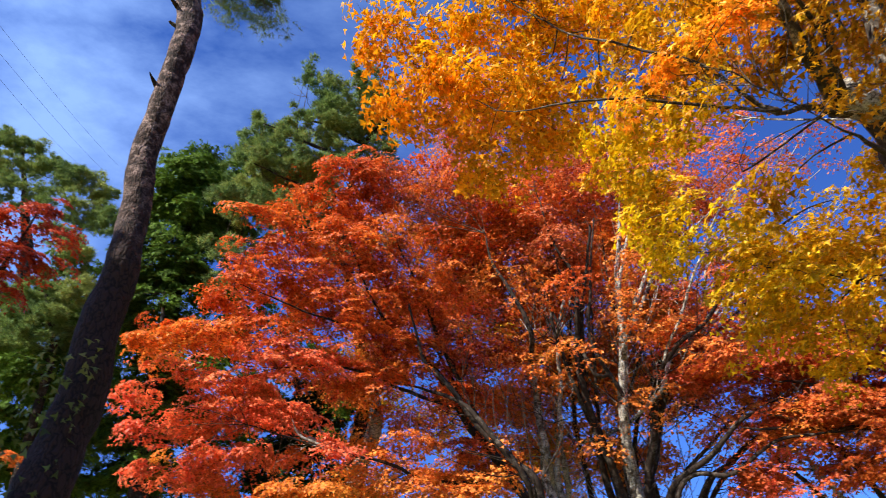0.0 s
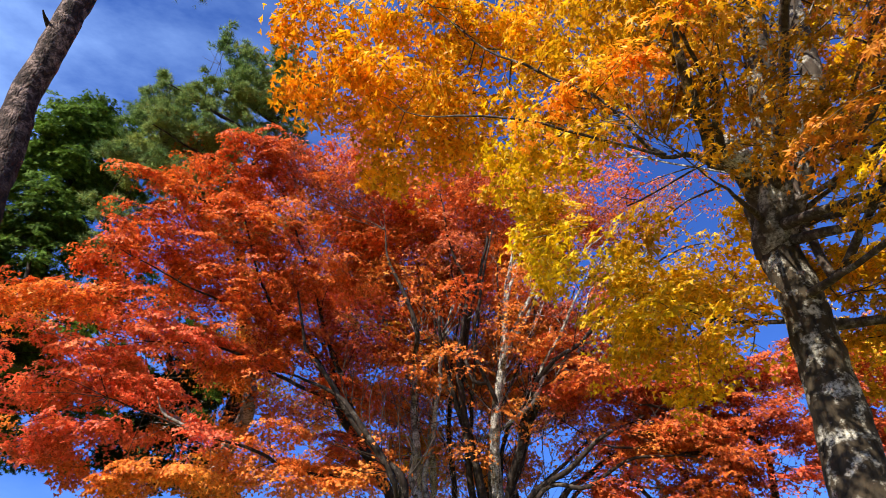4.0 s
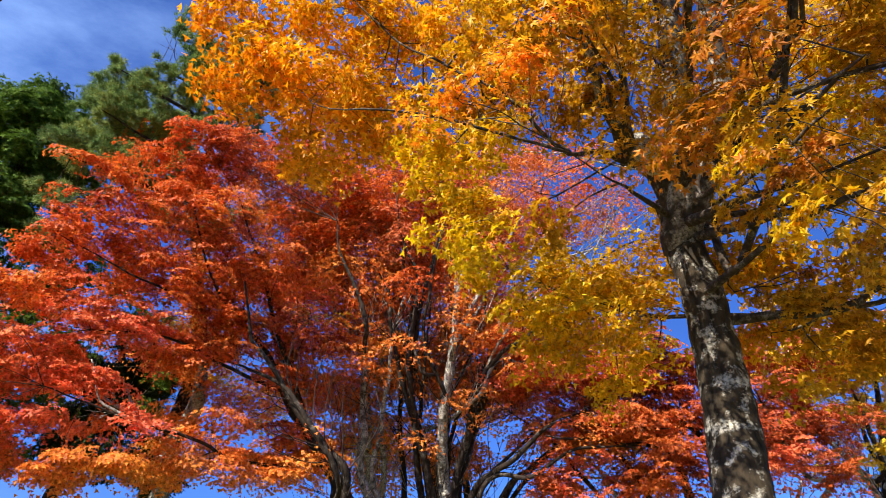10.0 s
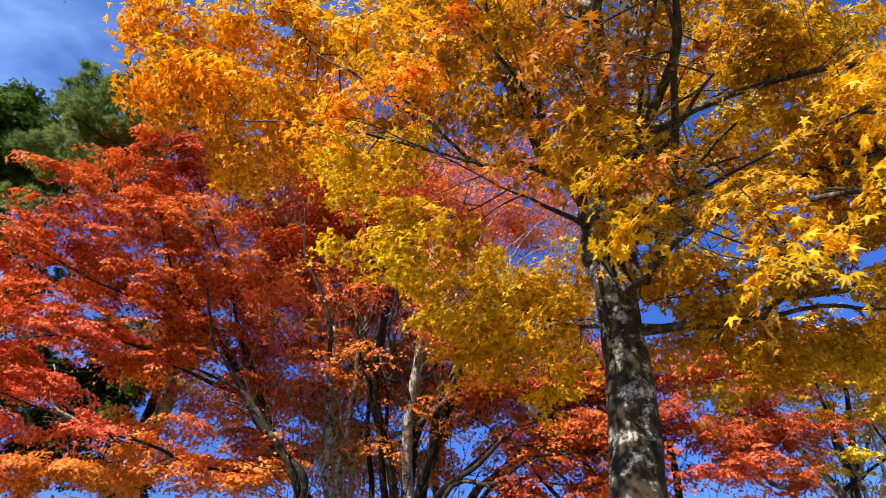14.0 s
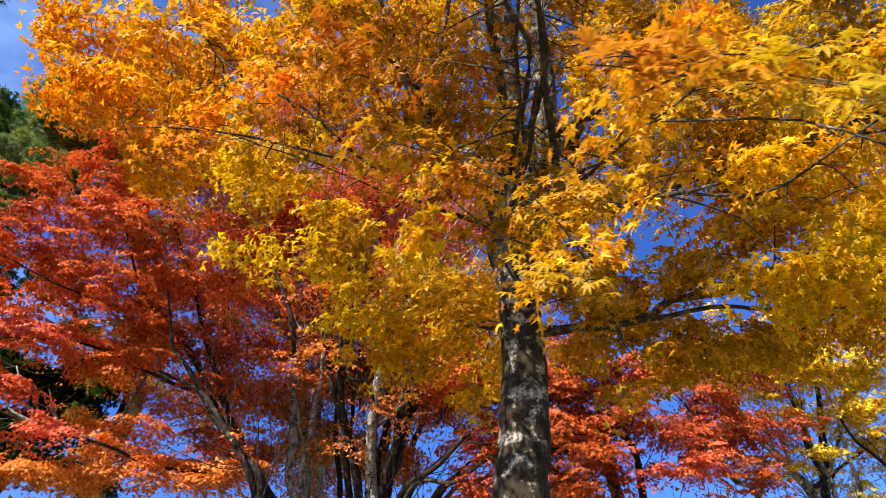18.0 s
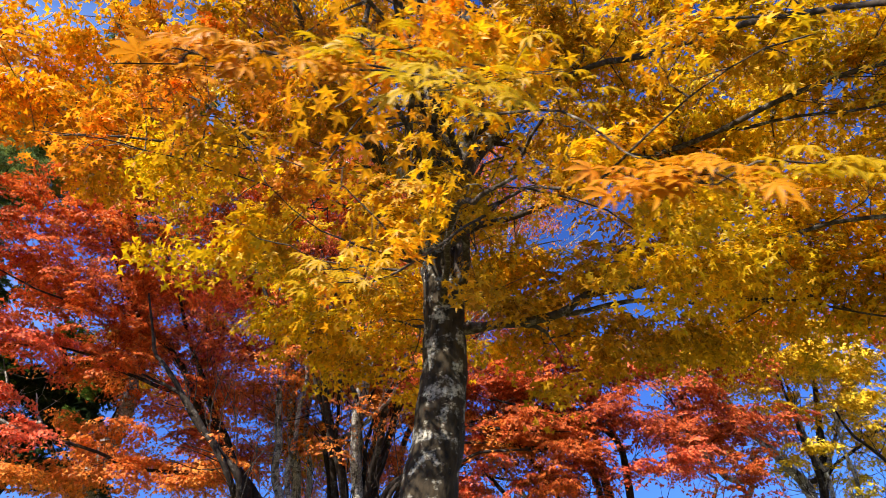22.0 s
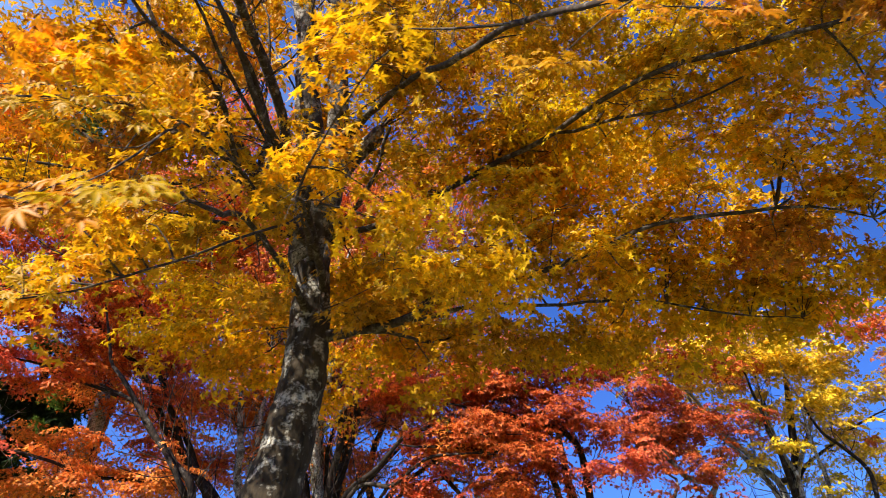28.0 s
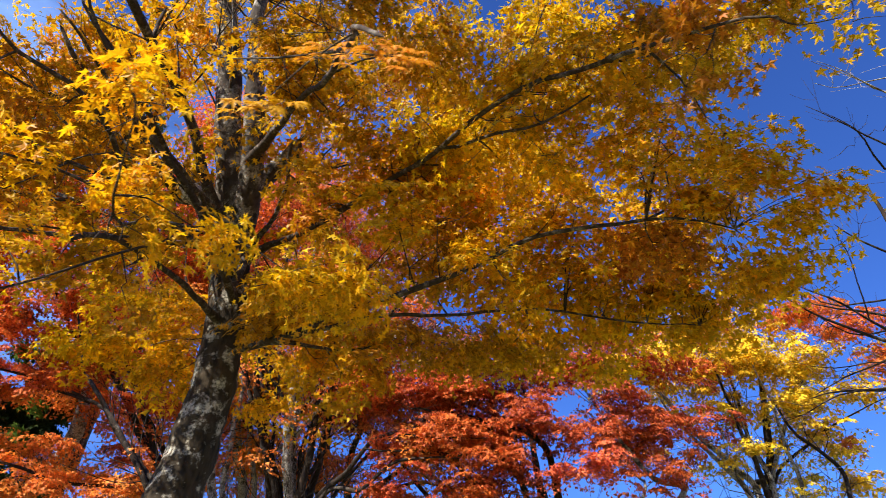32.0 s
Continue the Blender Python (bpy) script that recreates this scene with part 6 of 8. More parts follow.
limb(pale, "branch", ((4.85, 9.29, 7.55, 0.013), (5.41, 8.85, 8.29, 0.012), (5.74, 8.65, 8.46, 0.010), (6.12, 8.21, 8.93, 0.009), (6.48, 7.93, 9.19, 0.005)), mat=PALE_BARK, sides=6)
limb(pale, "branch", ((5.12, 9.00, 7.84, 0.016), (5.69, 8.92, 8.12, 0.015), (6.18, 8.68, 8.30, 0.014), (6.58, 8.33, 8.64, 0.011), (6.95, 8.05, 8.90, 0.006)), mat=PALE_BARK, sides=6)
limb(pale, "branch", ((5.40, 8.82, 7.99, 0.012), (6.07, 8.67, 8.34, 0.010), (6.51, 8.28, 8.72, 0.006)), mat=PALE_BARK, sides=6)
limb(pale, "branch", ((4.00, 9.20, 7.91, 0.014), (4.34, 8.94, 8.49, 0.013), (4.65, 8.65, 8.77, 0.010), (5.02, 8.36, 9.05, 0.005)), mat=PALE_BARK, sides=6)
limb(pale, "branch", ((4.49, 8.95, 8.27, 0.011), (5.04, 8.68, 8.62, 0.009), (5.49, 8.51, 8.71, 0.004)), mat=PALE_BARK, sides=6)
limb(pale, "branch", ((5.74, 8.23, 9.01, 0.010), (5.91, 8.03, 9.23, 0.007), (6.28, 7.78, 9.44, 0.004)), mat=PALE_BARK, sides=6)
limb(pale, "branch", ((4.63, 9.22, 8.03, 0.012), (5.13, 8.84, 8.39, 0.009), (5.46, 8.39, 8.88, 0.006), (5.65, 7.83, 9.56, 0.003)), mat=PALE_BARK, sides=6)
spray(pale, COPPER, 1.27, 10.63, 8.47, 1.10, 0.63, 2997, **THIN_LEAF)
spray(pale, COPPER, 0.36, 10.80, 8.70, 0.77, 0.63, 2213, **THIN_LEAF)
spray(pale, COPPER, 2.30, 10.96, 7.02, 0.95, 0.60, 2557, **THIN_LEAF)
spray(pale, COPPER, 1.11, 11.45, 6.40, 0.82, 0.49, 1856, **THIN_LEAF)
spray(pale, COPPER, 2.35, 12.70, 5.84, 1.11, 0.40, 1463, **THIN_LEAF)
spray(pale, LEMON, 1.87, 12.71, 6.15, 0.54, 0.29, 495, **THIN_LEAF)
spray(pale, COPPER, 0.43, 11.85, 5.40, 0.69, 0.37, 1234, **THIN_LEAF)
spray(pale, COPPER, -0.36, 12.04, 6.35, 0.74, 0.39, 1982, **THIN_LEAF)
spray(pale, COPPER, 0.86, 12.00, 5.55, 0.72, 0.33, 1652, **THIN_LEAF)
spray(pale, COPPER, 1.68, 11.69, 6.40, 0.75, 0.39, 1745, **THIN_LEAF)
spray(pale, COPPER, 2.90, 12.81, 5.62, 0.78, 0.36, 700, **THIN_LEAF)
spray(pale, COPPER, 4.31, 11.37, 6.77, 0.77, 0.46, 1400, **THIN_LEAF)
spray(pale, COPPER, 2.90, 11.33, 7.22, 0.77, 0.46, 2251, **THIN_LEAF)
spray(pale, SCARLET, -1.36, 11.83, 7.09, 0.63, 0.39, 1644, **THIN_LEAF)
spray(pale, COPPER, 0.23, 10.52, 9.61, 0.79, 0.47, 2487, **THIN_LEAF)
spray(pale, COPPER, 1.84, 10.28, 9.44, 0.90, 0.47, 2797, **THIN_LEAF)
spray(pale, COPPER, 1.15, 10.03, 10.32, 0.80, 0.42, 2126, **THIN_LEAF)
spray(pale, COPPER, 2.46, 9.94, 10.04, 0.80, 0.48, 2392, **THIN_LEAF)
spray(pale, COPPER, 3.15, 10.25, 9.07, 0.79, 0.47, 2487, **THIN_LEAF)
spray(pale, SCARLET, 2.23, 10.85, 8.21, 0.89, 0.46, 2532, **THIN_LEAF)
spray(pale, COPPER, 4.04, 10.56, 8.04, 0.77, 0.46, 2090, **THIN_LEAF)
spray(pale, COPPER, 1.12, 11.44, 9.72, 1.01, 0.55, 1299, **THIN_LEAF)
spray(pale, COPPER, 3.18, 11.20, 9.94, 0.91, 0.50, 1085, **THIN_LEAF)
spray(pale, COPPER, -2.18, 12.63, 9.16, 0.86, 0.58, 1195, **THIN_LEAF)
spray(pale, LEMON, -0.64, 12.08, 9.16, 0.85, 0.37, 797, **THIN_LEAF)
spray(pale, LEMON, 0.41, 11.79, 9.12, 0.97, 0.57, 1296, **THIN_LEAF)
spray(pale, COPPER, 1.83, 11.64, 9.14, 0.90, 0.43, 952, **THIN_LEAF)
spray(pale, COPPER, 3.50, 11.36, 9.00, 1.01, 0.30, 773, **THIN_LEAF)
spray(pale, LEMON, -2.49, 12.78, 7.97, 0.78, 0.45, 873, **THIN_LEAF)
spray(pale, COPPER, -1.53, 12.37, 7.92, 0.58, 0.35, 543, **THIN_LEAF)
spray(pale, COPPER, 1.47, 11.83, 8.12, 0.64, 0.43, 710, **THIN_LEAF)
spray(pale, COPPER, -1.75, 13.11, 7.19, 0.94, 0.44, 1001, **THIN_LEAF)
spray(pale, LEMON, -0.68, 12.89, 7.04, 0.96, 0.43, 1004, **THIN_LEAF)
spray(pale, COPPER, 2.48, 12.17, 7.17, 0.64, 0.38, 636, **THIN_LEAF)
spray(pale, LEMON, 4.13, 11.57, 7.09, 0.64, 0.32, 549, **THIN_LEAF)
spray(pale, LEMON, 0.12, 13.03, 6.40, 0.59, 0.35, 550, **THIN_LEAF)
spray(pale, COPPER, -1.17, 13.28, 5.56, 0.79, 0.43, 858, **THIN_LEAF)
spray(pale, COPPER, -0.05, 12.90, 5.34, 0.80, 0.34, 707, **THIN_LEAF)
spray(pale, COPPER, 1.28, 12.55, 5.24, 0.65, 0.29, 508, **THIN_LEAF)
spray(pale, LEMON, 2.22, 12.54, 5.66, 0.64, 0.51, 836, **THIN_LEAF)
spray(pale, ROSE, 0.27, 10.18, 6.63, 0.45, 0.21, 724, **THIN_LEAF)
spray(pale, COPPER, 1.26, 11.79, 6.69, 0.62, 0.26, 909, **THIN_LEAF)
spray(pale, ROSE, 2.26, 11.31, 7.19, 0.52, 0.24, 643, **THIN_LEAF)
spray(pale, COPPER, 3.33, 11.28, 6.57, 0.50, 0.23, 598, **THIN_LEAF)
spray(pale, COPPER, 2.06, 12.12, 5.84, 0.72, 0.25, 931, **THIN_LEAF)
spray(pale, COPPER, 3.43, 11.96, 5.47, 0.60, 0.23, 673, **THIN_LEAF)
spray(pale, LEMON, 0.63, 10.10, 7.31, 0.27, 0.15, 227, **THIN_LEAF)
ember = thing("red_maple", "broad low red maple with scarlet layered boughs", "tree", 8.1, 10.9, group="red maples")
limb(ember, "trunk", ((8.10, 10.90, 0.00, 0.200), (8.10, 10.85, 2.00, 0.160), (8.00, 10.80, 3.50, 0.130), (7.80, 10.70, 4.60, 0.090), (7.60, 10.60, 5.80, 0.050), (7.50, 10.60, 7.00, 0.015)), mat=DARK_BARK, sides=12)
limb(ember, "limb", ((8.05, 10.80, 3.00, 0.080), (7.60, 9.59, 5.29, 0.060), (6.33, 9.21, 5.68, 0.040), (5.14, 9.07, 5.75, 0.015)), mat=DARK_BARK)
limb(ember, "limb", ((8.10, 10.80, 3.20, 0.080), (10.03, 9.82, 4.71, 0.055), (9.48, 9.60, 4.95, 0.050), (8.75, 9.12, 5.38, 0.035), (8.28, 8.73, 5.82, 0.012)), mat=PALE_BARK)
limb(ember, "limb", ((8.00, 10.80, 2.80, 0.070), (6.98, 9.64, 4.99, 0.050), (5.76, 9.34, 5.11, 0.035), (4.44, 9.17, 5.07, 0.012)), mat=DARK_BARK)
limb(ember, "limb", ((8.10, 10.86, 2.40, 0.042), (6.04, 10.14, 4.43, 0.035), (5.65, 10.06, 4.95, 0.026), (5.06, 10.13, 5.33, 0.017), (4.48, 10.31, 5.56, 0.008)), mat=PALE_BARK, sides=8)
limb(ember, "limb", ((8.10, 10.86, 2.40, 0.060), (6.60, 10.04, 4.43, 0.050), (6.00, 9.83, 5.19, 0.037), (5.50, 9.76, 5.74, 0.023), (5.26, 9.52, 6.46, 0.010)), mat=DARK_BARK, sides=8)
limb(ember, "limb", ((8.10, 10.86, 2.40, 0.036), (9.14, 9.56, 4.52, 0.030), (9.11, 9.57, 5.01, 0.018), (8.88, 9.68, 5.43, 0.006)), mat=PALE_BARK, sides=8)
limb(ember, "limb", ((8.10, 10.86, 2.40, 0.048), (5.75, 10.18, 4.43, 0.040), (5.06, 10.09, 5.22, 0.024), (4.25, 10.17, 5.80, 0.008)), mat=DARK_BARK, sides=8)
spray(ember, BRICK, 6.11, 8.98, 6.06, 0.73, 0.34, 2072, **RED_LEAF)
spray(ember, BRICK, 6.26, 8.94, 6.58, 0.65, 0.30, 1063, **RED_LEAF)
spray(ember, BRICK, 7.04, 8.93, 5.52, 0.90, 0.33, 3052, **RED_LEAF)
spray(ember, BRICK, 7.97, 8.64, 5.31, 0.88, 0.32, 2940, **RED_LEAF)
spray(ember, ROSE, 7.73, 8.62, 4.73, 0.76, 0.22, 1856, **RED_LEAF)
spray(ember, BRICK, 6.58, 9.02, 4.85, 0.86, 0.32, 2830, **RED_LEAF)
spray(ember, BRICK, 8.58, 8.50, 6.00, 0.73, 0.34, 2245, **RED_LEAF)
spray(ember, BRICK, 9.43, 8.72, 5.46, 0.73, 0.34, 2072, **RED_LEAF)
spray(ember, SCARLET, 7.50, 8.69, 6.39, 0.55, 0.30, 1218, **RED_LEAF)
spray(ember, BRICK, 5.51, 9.13, 5.36, 0.60, 0.32, 1710, **RED_LEAF)
spray(ember, SCARLET, 6.12, 9.19, 4.42, 0.67, 0.22, 1447, **RED_LEAF)
spray(ember, ROSE, 7.59, 8.49, 6.30, 0.25, 0.19, 479, **RED_LEAF)
spray(ember, BRICK, 9.35, 8.79, 4.72, 0.60, 0.28, 1372, **RED_LEAF)
spray(ember, COPPER, 4.47, 9.18, 6.06, 0.63, 0.34, 1637, **RED_LEAF)
spray(ember, BRICK, 5.17, 9.21, 5.22, 0.70, 0.32, 1710, **RED_LEAF)
spray(ember, BRICK, 6.28, 9.06, 5.23, 0.70, 0.32, 2352, **RED_LEAF)
spray(ember, ROSE, 4.00, 9.69, 6.14, 0.46, 0.30, 1154, **RED_LEAF)
spray(ember, BRICK, 6.89, 8.86, 6.40, 0.65, 0.34, 2334, **RED_LEAF)
spray(ember, BRICK, 5.38, 9.20, 6.01, 0.63, 0.34, 1637, **RED_LEAF)
spray(ember, BRICK, 6.35, 8.91, 6.71, 0.65, 0.30, 1323, **RED_LEAF)
spray(ember, COPPER, 4.80, 9.78, 5.69, 0.55, 0.34, 700, **RED_LEAF)
spray(ember, BRICK, 7.41, 8.75, 6.51, 0.65, 0.34, 2122, **RED_LEAF)
spray(ember, BRICK, 5.92, 9.25, 6.51, 0.76, 0.35, 1483, **RED_LEAF)
spray(ember, BRICK, 6.81, 9.03, 5.75, 0.72, 0.33, 1356, **RED_LEAF)
spray(ember, BRICK, 7.94, 8.75, 6.56, 0.65, 0.30, 1134, **RED_LEAF)
spray(ember, BRICK, 5.86, 9.29, 5.10, 0.70, 0.32, 1283, **RED_LEAF)
spray(ember, ROSE, 8.25, 8.64, 4.77, 0.58, 0.20, 887, **RED_LEAF)
spray(ember, BRICK, 9.53, 8.78, 5.66, 0.63, 0.34, 1228, **RED_LEAF)
spray(ember, BRICK, 9.17, 8.63, 6.61, 0.66, 0.30, 923, **RED_LEAF)
spray(ember, COPPER, 4.58, 9.79, 6.76, 0.69, 0.37, 989, **RED_LEAF)
spray(ember, BRICK, 1.58, 11.49, 7.61, 0.59, 0.33, 483, **RED_LEAF)
spray(ember, BRICK, 4.04, 9.91, 7.12, 0.57, 0.34, 571, **RED_LEAF)
spray(ember, WINE, 8.69, 9.57, 7.31, 0.66, 0.40, 741, **RED_LEAF)
spray(ember, WINE, 10.50, 8.99, 7.43, 0.56, 0.30, 503, **RED_LEAF)
spray(ember, BRICK, 2.50, 11.63, 7.23, 0.61, 0.27, 424, **RED_LEAF)
spray(ember, WINE, 3.50, 11.34, 7.07, 0.56, 0.33, 469, **RED_LEAF)
spray(ember, BRICK, 4.53, 10.31, 6.79, 0.52, 0.42, 635, **RED_LEAF)
spray(ember, BRICK, 5.85, 10.06, 6.59, 0.66, 0.37, 687, **RED_LEAF)
spray(ember, BRICK, 8.24, 9.20, 6.62, 0.66, 0.41, 748, **RED_LEAF)
spray(ember, BRICK, 9.54, 9.00, 6.68, 0.78, 0.28, 626, **RED_LEAF)
spray(ember, BRICK, 4.23, 10.60, 6.08, 0.74, 0.25, 536, **RED_LEAF)
spray(ember, BRICK, 5.25, 10.07, 5.88, 0.51, 0.29, 448, **RED_LEAF)
spray(ember, BRICK, 6.17, 9.90, 6.04, 0.61, 0.28, 508, **RED_LEAF)
spray(ember, WINE, 7.59, 10.14, 5.85, 0.73, 0.36, 727, **RED_LEAF)
spray(ember, WINE, 8.72, 9.78, 5.84, 0.71, 0.38, 747, **RED_LEAF)
spray(ember, BRICK, 9.84, 9.33, 5.88, 0.52, 0.21, 350, **RED_LEAF)
spray(ember, WINE, 2.14, 12.45, 5.81, 0.80, 0.31, 576, **RED_LEAF)
spray(ember, WINE, 6.84, 9.97, 5.37, 0.67, 0.34, 639, **RED_LEAF)
spray(ember, WINE, 9.17, 9.75, 5.48, 0.73, 0.41, 815, **RED_LEAF)
spray(ember, BRICK, 8.80, 9.15, 7.32, 0.55, 0.44, 632, **RED_LEAF)
spray(ember, BRICK, 9.73, 9.31, 7.54, 0.52, 0.30, 427, **RED_LEAF)
spray(ember, BRICK, 10.62, 8.97, 7.39, 0.79, 0.33, 669, **RED_LEAF)
spray(ember, BRICK, 9.05, 9.22, 6.86, 0.66, 0.28, 487, **RED_LEAF)
spray(ember, BRICK, 10.52, 9.03, 6.70, 0.63, 0.35, 579, **RED_LEAF)
spray(ember, BRICK, 8.84, 9.95, 5.93, 0.76, 0.24, 485, **RED_LEAF)
spray(ember, BRICK, 9.47, 9.69, 6.18, 0.44, 0.35, 439, **RED_LEAF)
spray(ember, BRICK, 11.24, 9.80, 6.05, 0.60, 0.31, 502, **RED_LEAF)
spray(ember, BRICK, 9.28, 10.20, 5.53, 0.45, 0.39, 493, **RED_LEAF)
spray(ember, BRICK, 10.25, 9.99, 5.46, 0.62, 0.23, 405, **RED_LEAF)
spray(ember, SCARLET, 5.20, 9.85, 5.52, 0.57, 0.14, 284, **RED_LEAF)
spray(ember, BRICK, 6.35, 9.58, 5.32, 0.45, 0.22, 334, **RED_LEAF)
spray(ember, ROSE, 6.83, 9.38, 5.44, 0.57, 0.26, 462, **RED_LEAF)
spray(ember, ROSE, 8.29, 9.23, 5.57, 0.60, 0.22, 414, **RED_LEAF)
spray(ember, SCARLET, 9.74, 8.91, 5.31, 0.57, 0.18, 338, **RED_LEAF)
spray(ember, ROSE, 5.21, 9.49, 4.81, 0.53, 0.22, 381, **RED_LEAF)
spray(ember, ROSE, 6.49, 9.37, 4.83, 0.60, 0.27, 487, **RED_LEAF)
spray(ember, BRICK, 7.85, 9.61, 4.93, 0.46, 0.22, 339, **RED_LEAF)
spray(ember, ROSE, 9.06, 9.23, 4.96, 0.60, 0.25, 457, **RED_LEAF)
spray(ember, ROSE, 4.95, 9.91, 4.26, 0.62, 0.25, 470, **RED_LEAF)
spray(ember, ROSE, 5.81, 9.86, 4.51, 0.69, 0.21, 459, **RED_LEAF)
spray(ember, SCARLET, 7.04, 9.28, 4.49, 0.68, 0.17, 376, **RED_LEAF)
spray(ember, ROSE, 8.63, 9.61, 4.39, 0.53, 0.17, 304, **RED_LEAF)
spray(ember, SCARLET, 8.99, 9.04, 4.50, 0.50, 0.17, 287, **RED_LEAF)
sky_maple = thing("red_maple", "tall red maple with bare pale upper twigs", "tree", 5.4, 13.6, group="red maples")
limb(sky_maple, "trunk", ((5.40, 13.60, 0.00, 0.200), (5.40, 13.60, 3.00, 0.150), (3.60, 13.12, 5.30, 0.120), (3.61, 12.50, 6.29, 0.100), (3.45, 11.70, 7.74, 0.080), (3.78, 10.80, 9.23, 0.050), (4.17, 10.17, 10.36, 0.020)), mat=DARK_BARK, sides=10)
limb(sky_maple, "limb", ((3.51, 11.96, 7.21, 0.060), (4.20, 11.56, 7.46, 0.045), (4.89, 11.23, 7.62, 0.030), (5.40, 11.01, 7.82, 0.012)), mat=PALE_BARK)
limb(sky_maple, "limb", ((3.37, 11.56, 7.94, 0.050), (2.82, 11.08, 9.03, 0.035), (3.08, 10.54, 10.05, 0.020), (3.61, 10.02, 10.99, 0.008)), mat=PALE_BARK)
limb(sky_maple, "stem", ((5.60, 13.60, 2.00, 0.100), (4.19, 13.03, 5.30, 0.080), (4.30, 12.26, 6.50, 0.060), (4.66, 11.53, 7.75, 0.040), (5.03, 10.78, 9.05, 0.015)), mat=DARK_BARK)
spray(sky_maple, COPPER, 3.75, 10.67, 9.59, 0.98, 0.57, 3849, **THIN_LEAF)
spray(sky_maple, COPPER, 4.09, 9.80, 11.20, 1.01, 0.72, 2890, **THIN_LEAF)
spray(sky_maple, SCARLET, 0.64, 9.81, 12.32, 1.03, 0.73, 2759, **THIN_LEAF)
spray(sky_maple, COPPER, 5.65, 9.88, 10.31, 1.36, 0.82, 3000, **THIN_LEAF)
spray(sky_maple, SCARLET, 2.58, 10.16, 11.15, 1.01, 0.72, 2441, **THIN_LEAF)
spray(sky_maple, COPPER, 4.60, 11.10, 8.34, 0.96, 0.44, 2065, **THIN_LEAF)
spray(sky_maple, COPPER, 6.03, 10.81, 7.64, 0.92, 0.42, 2193, **THIN_LEAF)
spray(sky_maple, SCARLET, 3.09, 11.85, 6.75, 0.80, 0.42, 1706, **THIN_LEAF)
spray(sky_maple, COPPER, 0.64, 11.05, 10.31, 1.27, 0.72, 3581, **THIN_LEAF)
spray(sky_maple, COPPER, -0.08, 10.32, 12.49, 0.72, 0.58, 818, **THIN_LEAF)
spray(sky_maple, SCARLET, 1.86, 10.43, 12.59, 1.15, 0.51, 1098, **THIN_LEAF)
spray(sky_maple, SCARLET, 4.92, 10.07, 12.35, 1.23, 0.47, 1067, **THIN_LEAF)
spray(sky_maple, SCARLET, 2.91, 10.58, 11.47, 1.06, 0.62, 1224, **THIN_LEAF)
spray(sky_maple, COPPER, -1.48, 11.60, 10.45, 0.84, 0.42, 689, **THIN_LEAF)
spray(sky_maple, SCARLET, -0.13, 11.36, 10.44, 0.94, 0.33, 623, **THIN_LEAF)
spray(sky_maple, COPPER, 2.22, 10.96, 10.44, 1.06, 0.55, 1081, **THIN_LEAF)
spray(sky_maple, COPPER, 3.93, 11.00, 10.45, 0.83, 0.61, 960, **THIN_LEAF)
spray(sky_maple, COPPER, 4.89, 10.68, 10.82, 0.76, 0.59, 863, **THIN_LEAF)
spray(sky_maple, COPPER, -0.99, 11.80, 9.59, 1.05, 0.35, 714, **THIN_LEAF)
spray(sky_maple, COPPER, 4.50, 11.04, 9.66, 0.70, 0.44, 625, **THIN_LEAF)
spray(sky_maple, COPPER, -1.61, 12.54, 8.46, 0.82, 0.47, 754, **THIN_LEAF)
spray(sky_maple, SCARLET, 0.04, 12.01, 8.57, 0.92, 0.32, 585, **THIN_LEAF)
spray(sky_maple, SCARLET, 2.39, 12.01, 8.33, 0.68, 0.43, 591, **THIN_LEAF)
spray(sky_maple, COPPER, 5.37, 11.75, 8.52, 0.93, 0.50, 879, **THIN_LEAF)
spray(sky_maple, SCARLET, 6.93, 11.40, 8.52, 1.08, 0.47, 965, **THIN_LEAF)
edge = thing("red_maple", "deep red maple half hidden behind a pine", "tree", -6.3, 8.2, group="red maples")
limb(edge, "trunk", ((-6.40, 8.30, 0.00, 0.180), (-6.40, 8.30, 2.50, 0.140), (-6.89, 8.42, 5.77, 0.070), (-6.78, 8.09, 6.72, 0.050), (-6.47, 7.82, 7.58, 0.025), (-6.33, 7.71, 8.05, 0.008)), mat=DARK_BARK, sides=10)
spray(edge, CRIMSON, -6.58, 7.58, 7.72, 0.38, 0.30, 1340, **RED_LEAF)
spray(edge, CRIMSON, -6.08, 7.64, 7.82, 0.38, 0.26, 1196, **RED_LEAF)
spray(edge, CRIMSON, -6.27, 7.78, 7.12, 0.62, 0.29, 1753, **RED_LEAF)
spray(edge, CRIMSON, -5.66, 7.71, 7.39, 0.20, 0.21, 447, **RED_LEAF)
spray(edge, CRIMSON, -6.47, 7.82, 6.74, 0.36, 0.28, 1121, **RED_LEAF)
spray(edge, COPPER, -5.81, 8.53, 4.45, 0.31, 0.09, 464, **RED_LEAF)
spray(edge, CRIMSON, -7.20, 7.58, 7.39, 0.53, 0.37, 2143, **RED_LEAF)


# ---- yellow tree at the far side ----
lemon = thing("yellow_tree", "slim multi-stemmed tree with light yellow leaves", "tree", 11.6, 10.6)
limb(lemon, "trunk", ((11.75, 10.50, 0.00, 0.200), (11.70, 10.40, 2.50, 0.150), (12.45, 10.88, 5.05, 0.086), (12.43, 10.52, 5.88, 0.079), (12.39, 10.25, 6.58, 0.065), (12.28, 9.90, 7.41, 0.043), (12.19, 9.55, 8.41, 0.022)), mat=DARK_BARK, sides=10)
